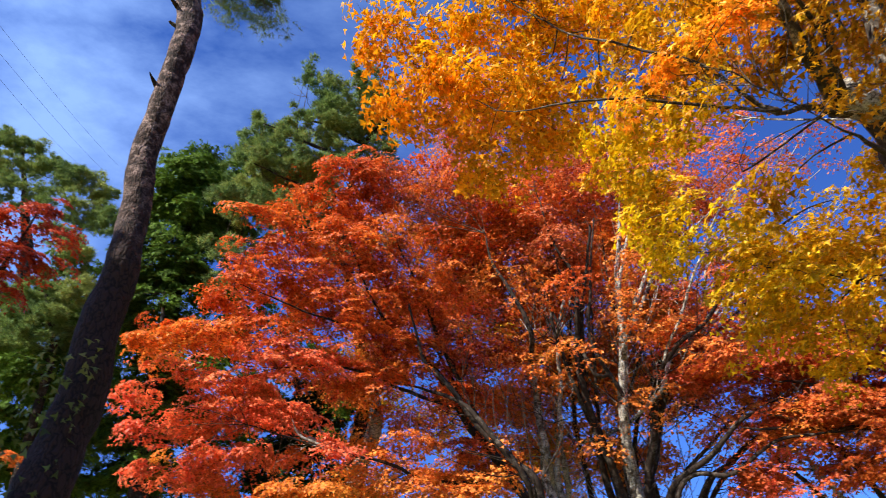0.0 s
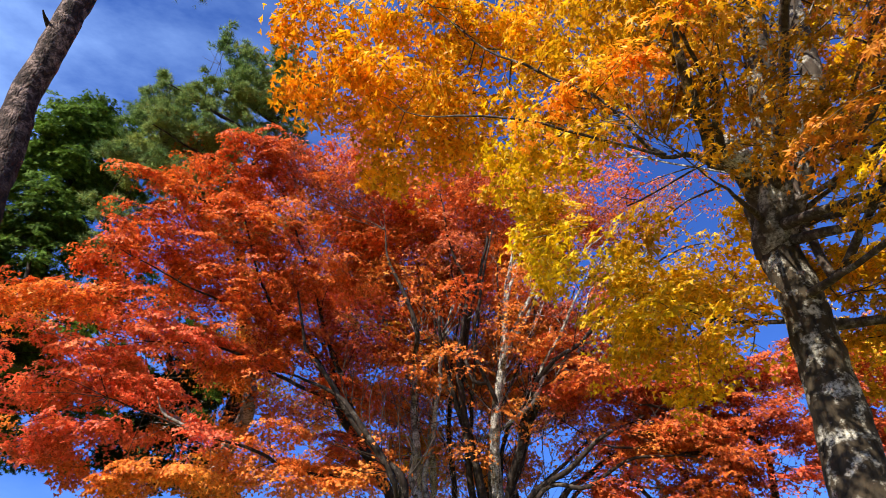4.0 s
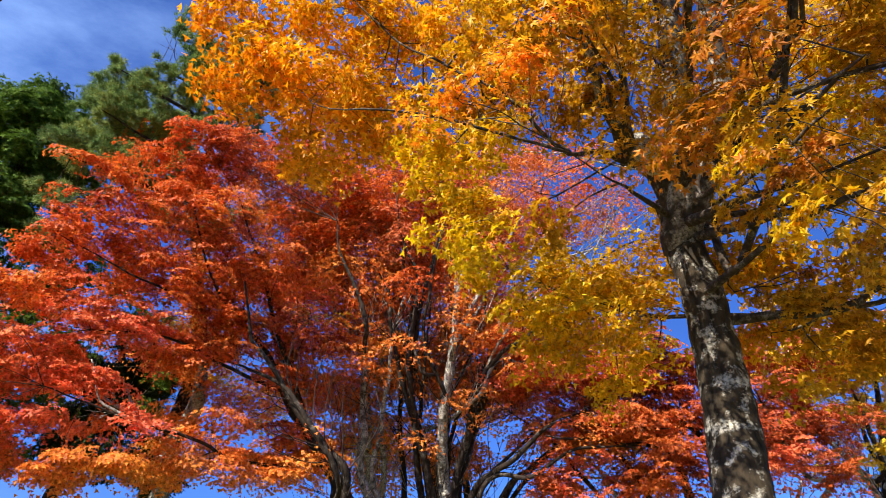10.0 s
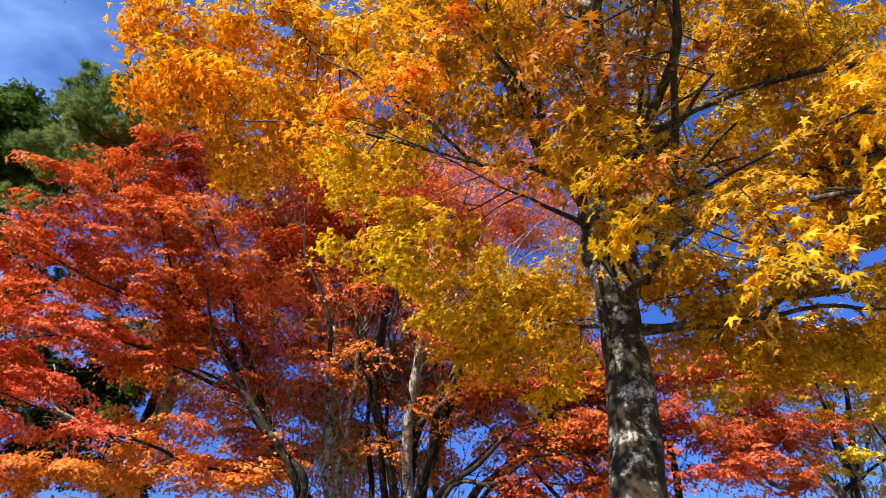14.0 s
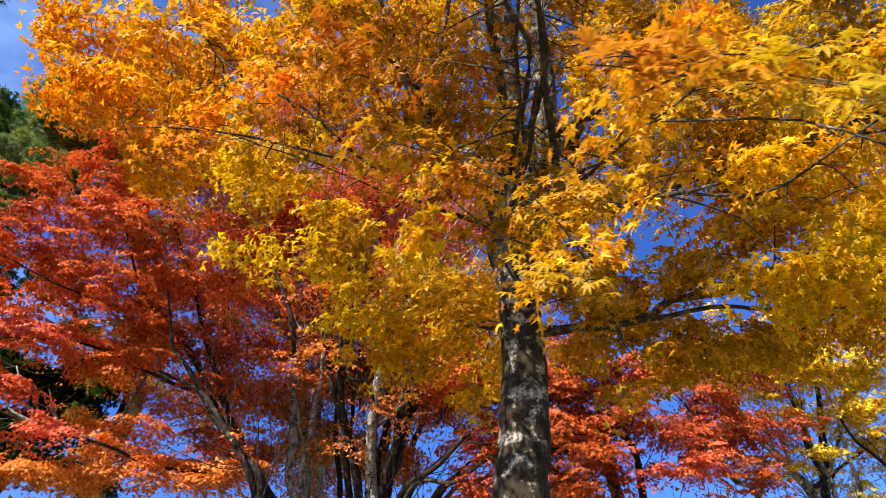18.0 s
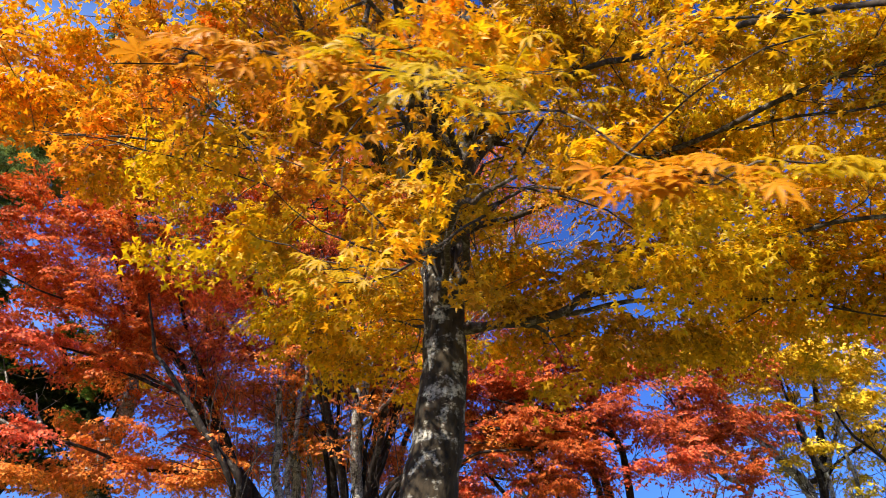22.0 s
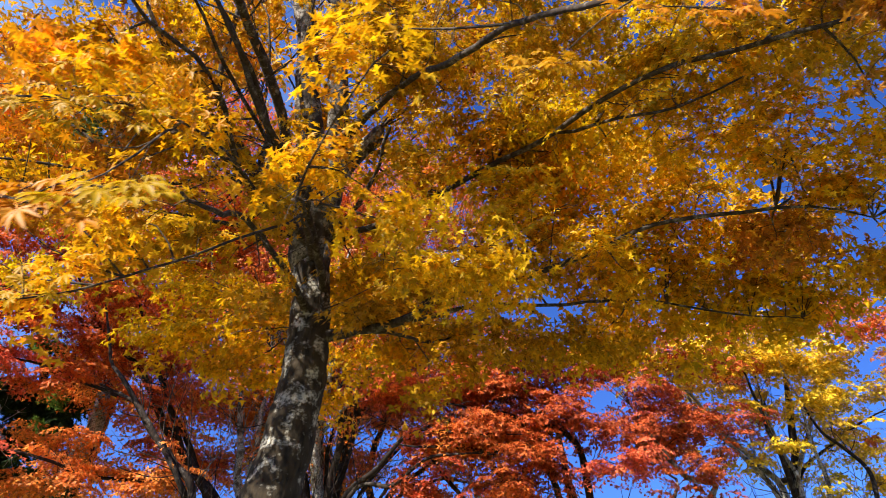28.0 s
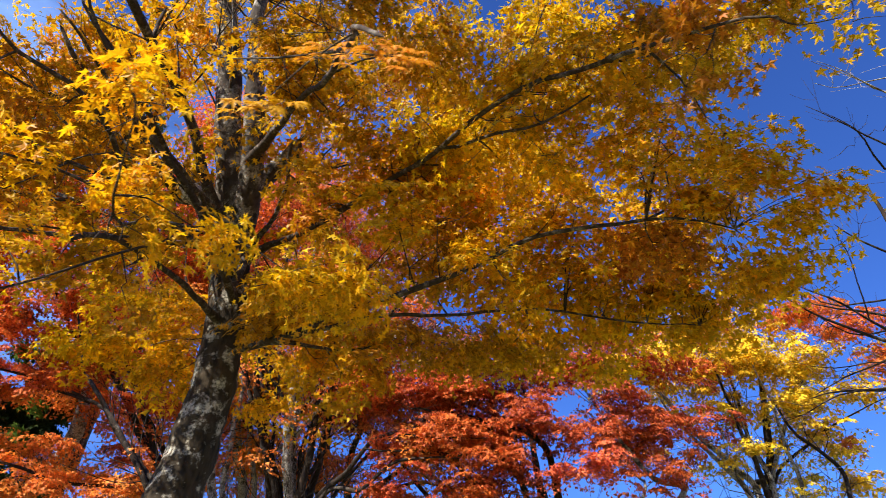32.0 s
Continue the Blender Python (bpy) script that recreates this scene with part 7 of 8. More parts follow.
limb(lemon, "stem", ((11.60, 10.30, 2.20, 0.120), (12.08, 10.72, 4.99, 0.072), (11.49, 10.47, 5.60, 0.058), (10.75, 10.28, 6.16, 0.043), (10.14, 9.97, 6.68, 0.029), (9.55, 9.79, 7.03, 0.009)), mat=PALE_BARK, sides=10)
limb(lemon, "stem", ((12.30, 10.60, 5.45, 0.050), (12.00, 10.44, 6.06, 0.043), (11.88, 10.25, 6.68, 0.032), (11.63, 9.92, 7.50, 0.014)), mat=DARK_BARK)
limb(lemon, "limb", ((12.39, 10.65, 5.36, 0.043), (12.65, 10.29, 6.15, 0.036), (12.94, 9.97, 6.87, 0.022), (13.47, 9.67, 7.52, 0.009)), mat=PALE_BARK)
limb(lemon, "limb", ((11.70, 10.42, 2.20, 0.043), (12.43, 10.78, 5.19, 0.036), (13.04, 10.27, 5.94, 0.029), (13.84, 9.92, 6.43, 0.018), (14.77, 9.62, 6.85, 0.007)), mat=DARK_BARK)
limb(lemon, "stem", ((11.70, 10.42, 2.20, 0.072), (11.75, 10.38, 4.68, 0.060), (11.05, 10.14, 5.51, 0.045), (10.47, 10.06, 6.09, 0.030), (9.98, 9.94, 6.71, 0.015)), mat=PALE_BARK, sides=8)
limb(lemon, "stem", ((11.70, 10.42, 2.20, 0.072), (12.01, 10.34, 4.69, 0.060), (11.41, 9.73, 6.16, 0.036), (10.88, 9.33, 7.33, 0.012)), mat=DARK_BARK, sides=8)
limb(lemon, "limb", ((11.70, 10.42, 2.20, 0.060), (12.10, 10.26, 4.77, 0.050), (11.74, 9.99, 5.72, 0.031), (11.38, 9.63, 6.81, 0.012)), mat=PALE_BARK, sides=8)
limb(lemon, "limb", ((11.70, 10.42, 2.20, 0.054), (12.57, 10.18, 4.78, 0.045), (12.30, 9.80, 5.69, 0.033), (12.03, 9.46, 6.55, 0.022), (11.64, 9.19, 7.35, 0.010)), mat=PALE_BARK, sides=8)
limb(lemon, "limb", ((11.70, 10.42, 2.20, 0.054), (13.38, 9.91, 4.95, 0.045), (12.45, 9.68, 5.99, 0.028), (12.17, 9.63, 6.64, 0.010)), mat=DARK_BARK, sides=8)
spray(lemon, LEMON, 9.34, 8.95, 6.85, 0.48, 0.21, 1515, **LEMON_LEAF)
spray(lemon, LEMON, 9.71, 9.21, 6.77, 0.39, 0.27, 1446, **LEMON_LEAF)
spray(lemon, LEMON, 9.99, 9.68, 6.10, 0.33, 0.11, 651, **LEMON_LEAF)
spray(lemon, LEMON, 9.74, 9.89, 5.52, 0.22, 0.12, 435, **LEMON_LEAF)
spray(lemon, LEMON, 11.08, 9.78, 5.43, 0.27, 0.07, 373, **LEMON_LEAF)
spray(lemon, LEMON, 10.74, 9.49, 7.22, 0.75, 0.39, 2268, **LEMON_LEAF)
spray(lemon, LEMON, 11.86, 9.59, 7.23, 0.87, 0.46, 3333, **LEMON_LEAF)
spray(lemon, LEMON, 11.59, 9.97, 6.43, 0.52, 0.28, 1116, **LEMON_LEAF)
spray(lemon, LEMON, 13.04, 9.90, 6.61, 0.76, 0.40, 2194, **LEMON_LEAF)
spray(lemon, LEMON, 13.37, 9.99, 5.75, 0.62, 0.22, 1051, **LEMON_LEAF)
spray(lemon, LEMON, 13.10, 9.53, 7.42, 0.77, 0.41, 2113, **LEMON_LEAF)
spray(lemon, COPPER, 13.04, 9.17, 8.26, 0.67, 0.53, 2723, **LEMON_LEAF)
spray(lemon, COPPER, 14.37, 9.30, 8.19, 0.68, 0.54, 2455, **LEMON_LEAF)
spray(lemon, LEMON, 14.18, 9.79, 6.88, 0.66, 0.52, 1650, **LEMON_LEAF)
spray(lemon, LEMON, 13.92, 10.09, 5.17, 0.61, 0.27, 1395, **LEMON_LEAF)
spray(lemon, LEMON, 12.62, 10.13, 5.01, 0.49, 0.16, 578, **LEMON_LEAF)
spray(lemon, COPPER, 15.19, 9.43, 7.53, 0.67, 0.65, 3063, **LEMON_LEAF)
spray(lemon, LEMON, 11.34, 9.37, 7.96, 0.89, 0.41, 2377, **LEMON_LEAF)
spray(lemon, LEMON, 11.78, 9.35, 7.44, 0.87, 0.40, 2633, **LEMON_LEAF)
spray(lemon, LEMON, 10.62, 9.76, 6.80, 0.75, 0.34, 1985, **LEMON_LEAF)
spray(lemon, LEMON, 12.86, 9.62, 7.17, 0.77, 0.41, 2414, **LEMON_LEAF)
spray(lemon, LEMON, 13.11, 9.86, 6.11, 0.63, 0.28, 1488, **LEMON_LEAF)
spray(lemon, LEMON, 10.20, 9.66, 7.71, 0.89, 0.29, 1782, **LEMON_LEAF)
spray(lemon, LEMON, 9.68, 8.99, 6.98, 0.72, 0.33, 2093, **LEMON_LEAF)
spray(lemon, LEMON, 11.11, 8.97, 6.91, 0.73, 0.39, 2471, **LEMON_LEAF)
spray(lemon, LEMON, 12.07, 9.20, 6.30, 0.62, 0.39, 1922, **LEMON_LEAF)
spray(lemon, LEMON, 10.60, 9.62, 6.20, 0.51, 0.28, 1081, **LEMON_LEAF)
spray(lemon, LEMON, 8.89, 9.37, 6.72, 0.50, 0.27, 1196, **LEMON_LEAF)
spray(lemon, LEMON, 11.32, 9.43, 5.54, 0.49, 0.21, 843, **LEMON_LEAF)
spray(lemon, LEMON, 10.60, 10.45, 8.76, 0.86, 0.44, 867, **LEMON_LEAF)
spray(lemon, COPPER, 11.92, 10.22, 8.60, 0.95, 0.34, 736, **LEMON_LEAF)
spray(lemon, LEMON, 13.06, 9.89, 8.26, 0.62, 0.34, 521, **LEMON_LEAF)
spray(lemon, COPPER, 14.15, 9.74, 8.73, 0.83, 0.31, 611, **LEMON_LEAF)
spray(lemon, COPPER, 11.13, 10.72, 7.84, 0.76, 0.34, 617, **LEMON_LEAF)
spray(lemon, LEMON, 12.42, 10.15, 7.67, 0.62, 0.35, 542, **LEMON_LEAF)
spray(lemon, LEMON, 13.34, 10.34, 7.85, 0.57, 0.31, 451, **LEMON_LEAF)
spray(lemon, LEMON, 14.97, 10.11, 8.02, 0.67, 0.31, 506, **LEMON_LEAF)
spray(lemon, LEMON, 10.37, 10.57, 6.94, 0.53, 0.46, 607, **LEMON_LEAF)
spray(lemon, LEMON, 13.04, 10.62, 7.01, 0.68, 0.39, 633, **LEMON_LEAF)
spray(lemon, COPPER, 12.33, 10.92, 6.17, 0.72, 0.30, 521, **LEMON_LEAF)
spray(lemon, LEMON, 13.12, 10.31, 6.26, 0.84, 0.34, 672, **LEMON_LEAF)
spray(lemon, COPPER, 14.22, 10.59, 6.12, 0.57, 0.38, 529, **LEMON_LEAF)
spray(lemon, LEMON, 11.41, 11.07, 5.65, 0.67, 0.46, 730, **LEMON_LEAF)
spray(lemon, LEMON, 12.44, 10.76, 5.50, 0.71, 0.40, 673, **LEMON_LEAF)
spray(lemon, LEMON, 13.49, 10.76, 5.44, 0.51, 0.27, 370, **LEMON_LEAF)


# ---- bare tree ----
bare = thing("bare_tree", "leafless dark tree with a few withered leaves", "tree", 10.4, 4.0)
limb(bare, "trunk", ((10.40, 4.00, 0.00, 0.120), (10.40, 4.00, 2.00, 0.100), (10.30, 3.95, 3.60, 0.080), (10.30, 3.90, 5.20, 0.050), (10.20, 3.90, 6.80, 0.015)), mat=DARK_BARK, sides=10)
limb(bare, "branch", ((10.30, 3.95, 3.40, 0.030), (8.66, 2.78, 3.79, 0.014), (8.25, 2.60, 3.93, 0.011), (7.87, 2.46, 4.02, 0.008), (7.61, 2.43, 4.10, 0.005), (7.38, 2.41, 4.17, 0.002)), mat=DARK_BARK)
limb(bare, "branch", ((10.30, 3.95, 3.00, 0.030), (8.59, 2.92, 3.61, 0.012), (8.29, 2.87, 3.57, 0.009), (7.92, 2.94, 3.53, 0.006), (7.55, 3.10, 3.37, 0.002)), mat=DARK_BARK)
limb(bare, "branch", ((10.30, 3.90, 4.40, 0.025), (8.56, 2.06, 4.78, 0.012), (8.15, 1.88, 4.92, 0.008), (7.80, 1.68, 5.09, 0.005), (7.58, 1.63, 5.19, 0.002)), mat=DARK_BARK)
limb(bare, "branch", ((8.25, 2.60, 3.93, 0.007), (7.89, 2.57, 3.86, 0.005), (7.54, 2.50, 4.01, 0.002)), mat=DARK_BARK)
limb(bare, "branch", ((8.08, 2.53, 3.98, 0.006), (7.84, 2.23, 4.34, 0.004), (7.70, 2.12, 4.51, 0.001)), mat=DARK_BARK)
limb(bare, "branch", ((10.30, 3.90, 5.20, 0.025), (8.48, 1.49, 5.56, 0.011), (8.10, 1.53, 5.41, 0.007), (7.73, 1.43, 5.43, 0.004), (7.51, 1.41, 5.49, 0.002)), mat=PALE_BARK)
limb(bare, "branch", ((8.59, 2.92, 3.61, 0.008), (8.27, 2.74, 3.74, 0.005), (7.90, 2.83, 3.69, 0.004), (7.55, 2.83, 3.74, 0.001)), mat=DARK_BARK)
limb(bare, "branch", ((8.49, 2.58, 3.75, 0.016), (8.08, 2.56, 3.85, 0.012), (7.73, 2.54, 3.93, 0.009), (7.54, 2.50, 4.01, 0.006), (7.41, 2.48, 4.07, 0.003)), mat=DARK_BARK)
limb(bare, "branch", ((8.64, 2.61, 4.02, 0.012), (7.93, 2.63, 4.12, 0.007), (7.58, 2.64, 4.16, 0.003)), mat=DARK_BARK)
limb(bare, "branch", ((8.53, 2.40, 4.16, 0.010), (7.90, 2.53, 4.08, 0.006), (7.64, 2.51, 4.16, 0.003)), mat=DARK_BARK)
limb(bare, "branch", ((8.57, 2.62, 3.85, 0.010), (7.99, 2.85, 3.64, 0.006), (7.77, 2.96, 3.54, 0.003)), mat=DARK_BARK)
limb(bare, "branch", ((8.77, 2.99, 3.66, 0.014), (8.15, 3.08, 3.64, 0.009), (7.88, 3.15, 3.60, 0.003)), mat=DARK_BARK)
limb(bare, "branch", ((8.35, 2.15, 4.19, 0.010), (7.84, 2.09, 4.35, 0.006), (7.66, 2.04, 4.45, 0.002)), mat=DARK_BARK)
limb(bare, "branch", ((8.20, 1.63, 4.75, 0.010), (7.76, 1.56, 4.92, 0.006), (7.53, 1.53, 4.99, 0.004), (7.32, 1.50, 5.07, 0.002)), mat=DARK_BARK)
limb(bare, "branch", ((8.17, 1.41, 5.04, 0.008), (7.87, 1.37, 5.15, 0.006), (7.67, 1.33, 5.24, 0.004), (7.34, 1.31, 5.33, 0.002)), mat=PALE_BARK)
limb(bare, "branch", ((8.23, 1.30, 5.35, 0.008), (7.93, 1.37, 5.31, 0.005), (7.66, 1.43, 5.27, 0.003), (7.43, 1.45, 5.28, 0.002)), mat=PALE_BARK)
bare_twigs(bare, 7.80, 1.49, 5.51, 0.28, 0.16, 16, PALE_BARK)
bare_twigs(bare, 7.92, 1.76, 5.13, 0.25, 0.15, 12, DARK_BARK)
bare_twigs(bare, 7.95, 2.24, 4.47, 0.25, 0.2, 12, DARK_BARK)
bare_twigs(bare, 7.79, 2.55, 3.99, 0.35, 0.25, 22, DARK_BARK)
bare_twigs(bare, 7.83, 2.93, 3.57, 0.35, 0.2, 18, DARK_BARK)
bare_twigs(bare, 8.14, 2.70, 3.81, 0.3, 0.25, 14, DARK_BARK)
spray(bare, DRY, 7.62, 2.61, 3.86, 0.05, 0.06, 7, **DRY_LEAF)
spray(bare, DRY, 7.58, 2.56, 3.93, 0.05, 0.06, 7, **DRY_LEAF)
spray(bare, DRY, 7.66, 2.64, 3.81, 0.05, 0.06, 7, **DRY_LEAF)


# ---- red pine ----
def ivy_on(tree, x, y, lo, hi, radius, leaves):
    """Ivy leaves clinging round the foot of a trunk in trailing patches."""
    rng = np.random.default_rng(4)
    z = lo + (hi - lo) * rng.uniform(0, 1, leaves) ** 1.7
    a = np.repeat(rng.uniform(0, 2 * np.pi, leaves // 8 + 1), 8)[:leaves] + rng.normal(0, 0.35, leaves)
    n = np.stack([np.cos(a), np.sin(a), np.full(leaves, 0.25)], 1)
    at = np.stack([x + np.cos(a) * radius, y + np.sin(a) * radius, z], 1) + n * rng.uniform(0.0, 0.03, (leaves, 1))
    n = n + rng.normal(0, 0.35, (leaves, 3))
    n /= np.linalg.norm(n, axis=1)[:, None]
    head = rng.normal(0, 0.6, (leaves, 3)) + [0, 0, -0.8]
    v, f = scatter(SMALL, at, n, head, rng.uniform(0.025, 0.05, leaves))
    return part("ivy", mesh_of("ivy", v, f, IVY), tree, "yellow-green ivy leaves", "stuff")


red_pine = thing("red_pine", "tall red pine with plated bark and ivy at its foot", "tree", -2.3, 3.6)
limb(red_pine, "trunk", ((-2.25, 3.50, 0.00, 0.220), (-2.25, 3.50, 1.00, 0.180), (-2.25, 3.50, 2.00, 0.155), (-2.18, 3.59, 2.55, 0.145), (-2.19, 3.65, 2.84, 0.140), (-2.23, 3.66, 3.71, 0.128), (-2.25, 3.65, 4.30, 0.108), (-2.31, 3.63, 4.75, 0.104), (-2.32, 3.54, 5.36, 0.100), (-2.24, 3.41, 6.13, 0.100), (-2.30, 3.33, 6.82, 0.108), (-2.35, 3.23, 7.53, 0.104), (-2.44, 3.03, 8.63, 0.095), (-2.56, 2.61, 10.53, 0.075), (-2.81, 1.76, 13.83, 0.020)), mat=PINE_BARK, sides=20, step=0.08, rough=0.04)
limb(red_pine, "stub", ((-2.34, 3.45, 5.73, 0.030), (-2.37, 3.37, 5.76, 0.014), (-2.37, 3.31, 5.76, 0.006)), mat=DARK_BARK)
limb(red_pine, "stub", ((-2.35, 3.32, 6.67, 0.035), (-2.38, 3.26, 6.66, 0.020), (-2.39, 3.20, 6.66, 0.008)), mat=DARK_BARK)
limb(red_pine, "stub", ((-2.36, 3.31, 6.43, 0.020), (-2.36, 3.27, 6.40, 0.007)), mat=DARK_BARK)
limb(red_pine, "branch", ((-2.41, 3.10, 8.28, 0.040), (-2.18, 3.23, 7.95, 0.025), (-1.92, 3.41, 7.54, 0.012), (-1.77, 3.58, 7.23, 0.004)), mat=DARK_BARK)
limb(red_pine, "branch", ((-2.48, 2.88, 9.34, 0.050), (-3.28, 2.77, 9.49, 0.030), (-4.08, 2.73, 9.54, 0.010)), mat=DARK_BARK)
limb(red_pine, "branch", ((-2.56, 2.61, 10.53, 0.050), (-1.72, 2.50, 10.52, 0.030), (-1.05, 2.50, 10.34, 0.010)), mat=DARK_BARK)
spray(red_pine, NEEDLE, -1.85, 3.62, 7.17, 0.20, 0.12, 381, **FINE_NEEDLES)
spray(red_pine, NEEDLE, -2.07, 3.58, 7.23, 0.15, 0.12, 208, **FINE_NEEDLES)
spray(red_pine, NEEDLE, -1.67, 3.71, 7.06, 0.15, 0.08, 121, **FINE_NEEDLES)
spray(red_pine, NEEDLE, -2.76, 1.95, 12.92, 0.8, 0.3, 900, **FINE_NEEDLES)
spray(red_pine, NEEDLE, -3.96, 2.73, 9.54, 0.6, 0.3, 600, **FINE_NEEDLES)
spray(red_pine, NEEDLE, -1.18, 2.50, 10.34, 0.6, 0.3, 600, **FINE_NEEDLES)
ivy_on(red_pine, -2.25, 3.5, 0.3, 3.4, 0.15, 900)


# ---- conifers behind ----
spire = thing("pine_tree", "tall green pine with yellowing needles", "tree", -2.1, 11.2, group="background conifers")
limb(spire, "trunk", ((-1.90, 13.90, 0.00, 0.250), (-2.07, 13.93, 5.07, 0.200), (-1.93, 13.72, 5.81, 0.190), (-1.81, 13.60, 6.61, 0.180), (-1.75, 13.46, 7.46, 0.165), (-1.90, 13.21, 8.70, 0.150), (-2.36, 12.25, 10.45, 0.110), (-3.21, 11.44, 11.97, 0.070), (-4.04, 11.01, 12.98, 0.030), (-4.45, 10.71, 13.51, 0.010)), mat=PINE_BARK, sides=12)
limb(spire, "branch", ((-1.96, 9.88, 11.00, 0.050), (-2.83, 9.24, 11.18, 0.030), (-3.56, 8.83, 11.23, 0.010)), mat=DARK_BARK)
limb(spire, "branch", ((-1.81, 10.09, 10.38, 0.050), (-2.74, 9.50, 10.17, 0.030), (-3.67, 9.02, 10.32, 0.010)), mat=DARK_BARK)
limb(spire, "branch", ((-1.73, 9.67, 11.45, 0.050), (-1.13, 9.23, 12.03, 0.030), (-0.90, 8.86, 12.69, 0.010)), mat=DARK_BARK)
limb(spire, "branch", ((-1.79, 10.42, 9.60, 0.050), (-2.90, 9.74, 9.35, 0.030), (-4.11, 9.31, 9.42, 0.010)), mat=DARK_BARK)
limb(spire, "branch", ((-2.25, 9.59, 11.89, 0.040), (-2.71, 9.41, 11.96, 0.020), (-3.44, 9.37, 12.01, 0.008)), mat=DARK_BARK)
limb(spire, "branch", ((-3.36, 11.40, 12.08, 0.050), (-4.04, 11.42, 11.75, 0.030), (-4.95, 11.42, 11.36, 0.012)), mat=DARK_BARK)
limb(spire, "branch", ((-2.88, 11.76, 11.28, 0.050), (-3.87, 11.68, 10.67, 0.030), (-4.98, 11.71, 10.30, 0.012)), mat=DARK_BARK)
limb(spire, "branch", ((-3.63, 11.30, 12.46, 0.040), (-4.45, 11.26, 12.77, 0.022), (-4.92, 11.04, 13.56, 0.008)), mat=DARK_BARK)
spray(spire, NEEDLE, -2.94, 9.12, 13.01, 0.15, 0.35, 301, **NEEDLES)
spray(spire, NEEDLE, -2.51, 9.18, 12.60, 0.41, 0.40, 783, **NEEDLES)
spray(spire, NEEDLE, -1.75, 9.08, 12.40, 0.53, 0.46, 1285, **NEEDLES)
spray(spire, NEEDLE, -1.14, 9.23, 12.20, 0.40, 0.58, 1186, **NEEDLES)
spray(spire, NEEDLE, -1.96, 9.38, 11.66, 0.76, 0.45, 2016, **NEEDLES)
spray(spire, NEEDLE, -2.64, 9.24, 11.52, 0.63, 0.38, 1272, **NEEDLES)
spray(spire, NEEDLE, -3.70, 9.00, 11.17, 0.26, 0.31, 315, **NEEDLES)
spray(spire, NEEDLE, -3.22, 9.10, 10.87, 0.60, 0.37, 1088, **NEEDLES)
spray(spire, NEEDLE, -2.72, 9.29, 10.28, 0.81, 0.42, 1608, **NEEDLES)
spray(spire, NEEDLE, -3.59, 9.22, 10.21, 0.47, 0.36, 793, **NEEDLES)
spray(spire, NEEDLE, -3.96, 9.47, 9.55, 0.57, 0.35, 922, **NEEDLES)
spray(spire, NEEDLE, -3.31, 9.53, 9.46, 0.68, 0.41, 1006, **NEEDLES)
spray(spire, NEEDLE, -1.58, 9.59, 11.04, 0.74, 0.44, 1697, **NEEDLES)
spray(spire, NEEDLE, -3.96, 9.92, 8.94, 0.46, 0.35, 558, **NEEDLES)
spray(spire, NEEDLE, -4.42, 10.48, 8.52, 0.25, 0.30, 296, **NEEDLES)
spray(spire, NEEDLE, -2.63, 9.97, 9.54, 0.82, 0.53, 1361, **NEEDLES)
spray(spire, NEEDLE, -3.78, 8.97, 11.55, 0.15, 0.16, 69, **NEEDLES)
spray(spire, NEEDLE, -2.43, 13.81, 11.62, 0.93, 0.55, 1724, **NEEDLES)
spray(spire, NEEDLE, -1.33, 13.46, 11.75, 0.35, 0.26, 369, **NEEDLES)
spray(spire, NEEDLE, -3.21, 13.70, 12.52, 1.10, 0.56, 2042, **NEEDLES)
spray(spire, NEEDLE, -2.80, 14.49, 9.13, 0.33, 0.16, 228, **NEEDLES)
spray(spire, NEEDLE, -2.35, 9.30, 12.11, 0.65, 0.46, 1424, **NEEDLES)
spray(spire, NEEDLE, -1.48, 9.31, 11.76, 0.64, 0.57, 1728, **NEEDLES)
spray(spire, NEEDLE, -2.99, 9.37, 10.51, 0.71, 0.43, 1451, **NEEDLES)
spray(spire, NEEDLE, -3.81, 9.42, 9.94, 0.47, 0.41, 906, **NEEDLES)
spray(spire, NEEDLE, -3.00, 8.98, 13.37, 0.15, 0.27, 101, **NEEDLES)
spray(spire, NEEDLE, -5.76, 11.92, 12.65, 0.58, 0.43, 1124, **NEEDLES)
spray(spire, NEEDLE, -5.04, 11.54, 12.92, 0.45, 0.37, 771, **NEEDLES)
spray(spire, NEEDLE, -4.97, 11.34, 13.51, 0.15, 0.32, 187, **NEEDLES)
spray(spire, NEEDLE, -5.17, 11.84, 11.71, 0.68, 0.42, 1375, **NEEDLES)
spray(spire, NEEDLE, -4.11, 11.36, 12.03, 0.56, 0.42, 1146, **NEEDLES)
spray(spire, NEEDLE, -5.20, 11.93, 10.76, 0.66, 0.46, 1465, **NEEDLES)
spray(spire, NEEDLE, -3.92, 11.47, 10.97, 0.53, 0.40, 979, **NEEDLES)
spray(spire, NEEDLE, -5.77, 11.83, 12.09, 0.43, 0.48, 885, **NEEDLES)
spray(spire, NEEDLE, -4.38, 10.50, 12.99, 0.15, 0.30, 223, **NEEDLES)
spray(spire, NEEDLE, -3.76, 10.40, 12.28, 0.53, 0.40, 979, **NEEDLES)
spray(spire, NEEDLE, -4.38, 10.55, 11.93, 0.53, 0.40, 951, **NEEDLES)
spray(spire, NEEDLE, -3.00, 10.24, 11.60, 0.52, 0.45, 1056, **NEEDLES)
spray(spire, NEEDLE, -3.80, 10.57, 11.06, 0.74, 0.44, 1305, **NEEDLES)
spray(spire, NEEDLE, -2.79, 10.40, 10.65, 0.62, 0.44, 1085, **NEEDLES)
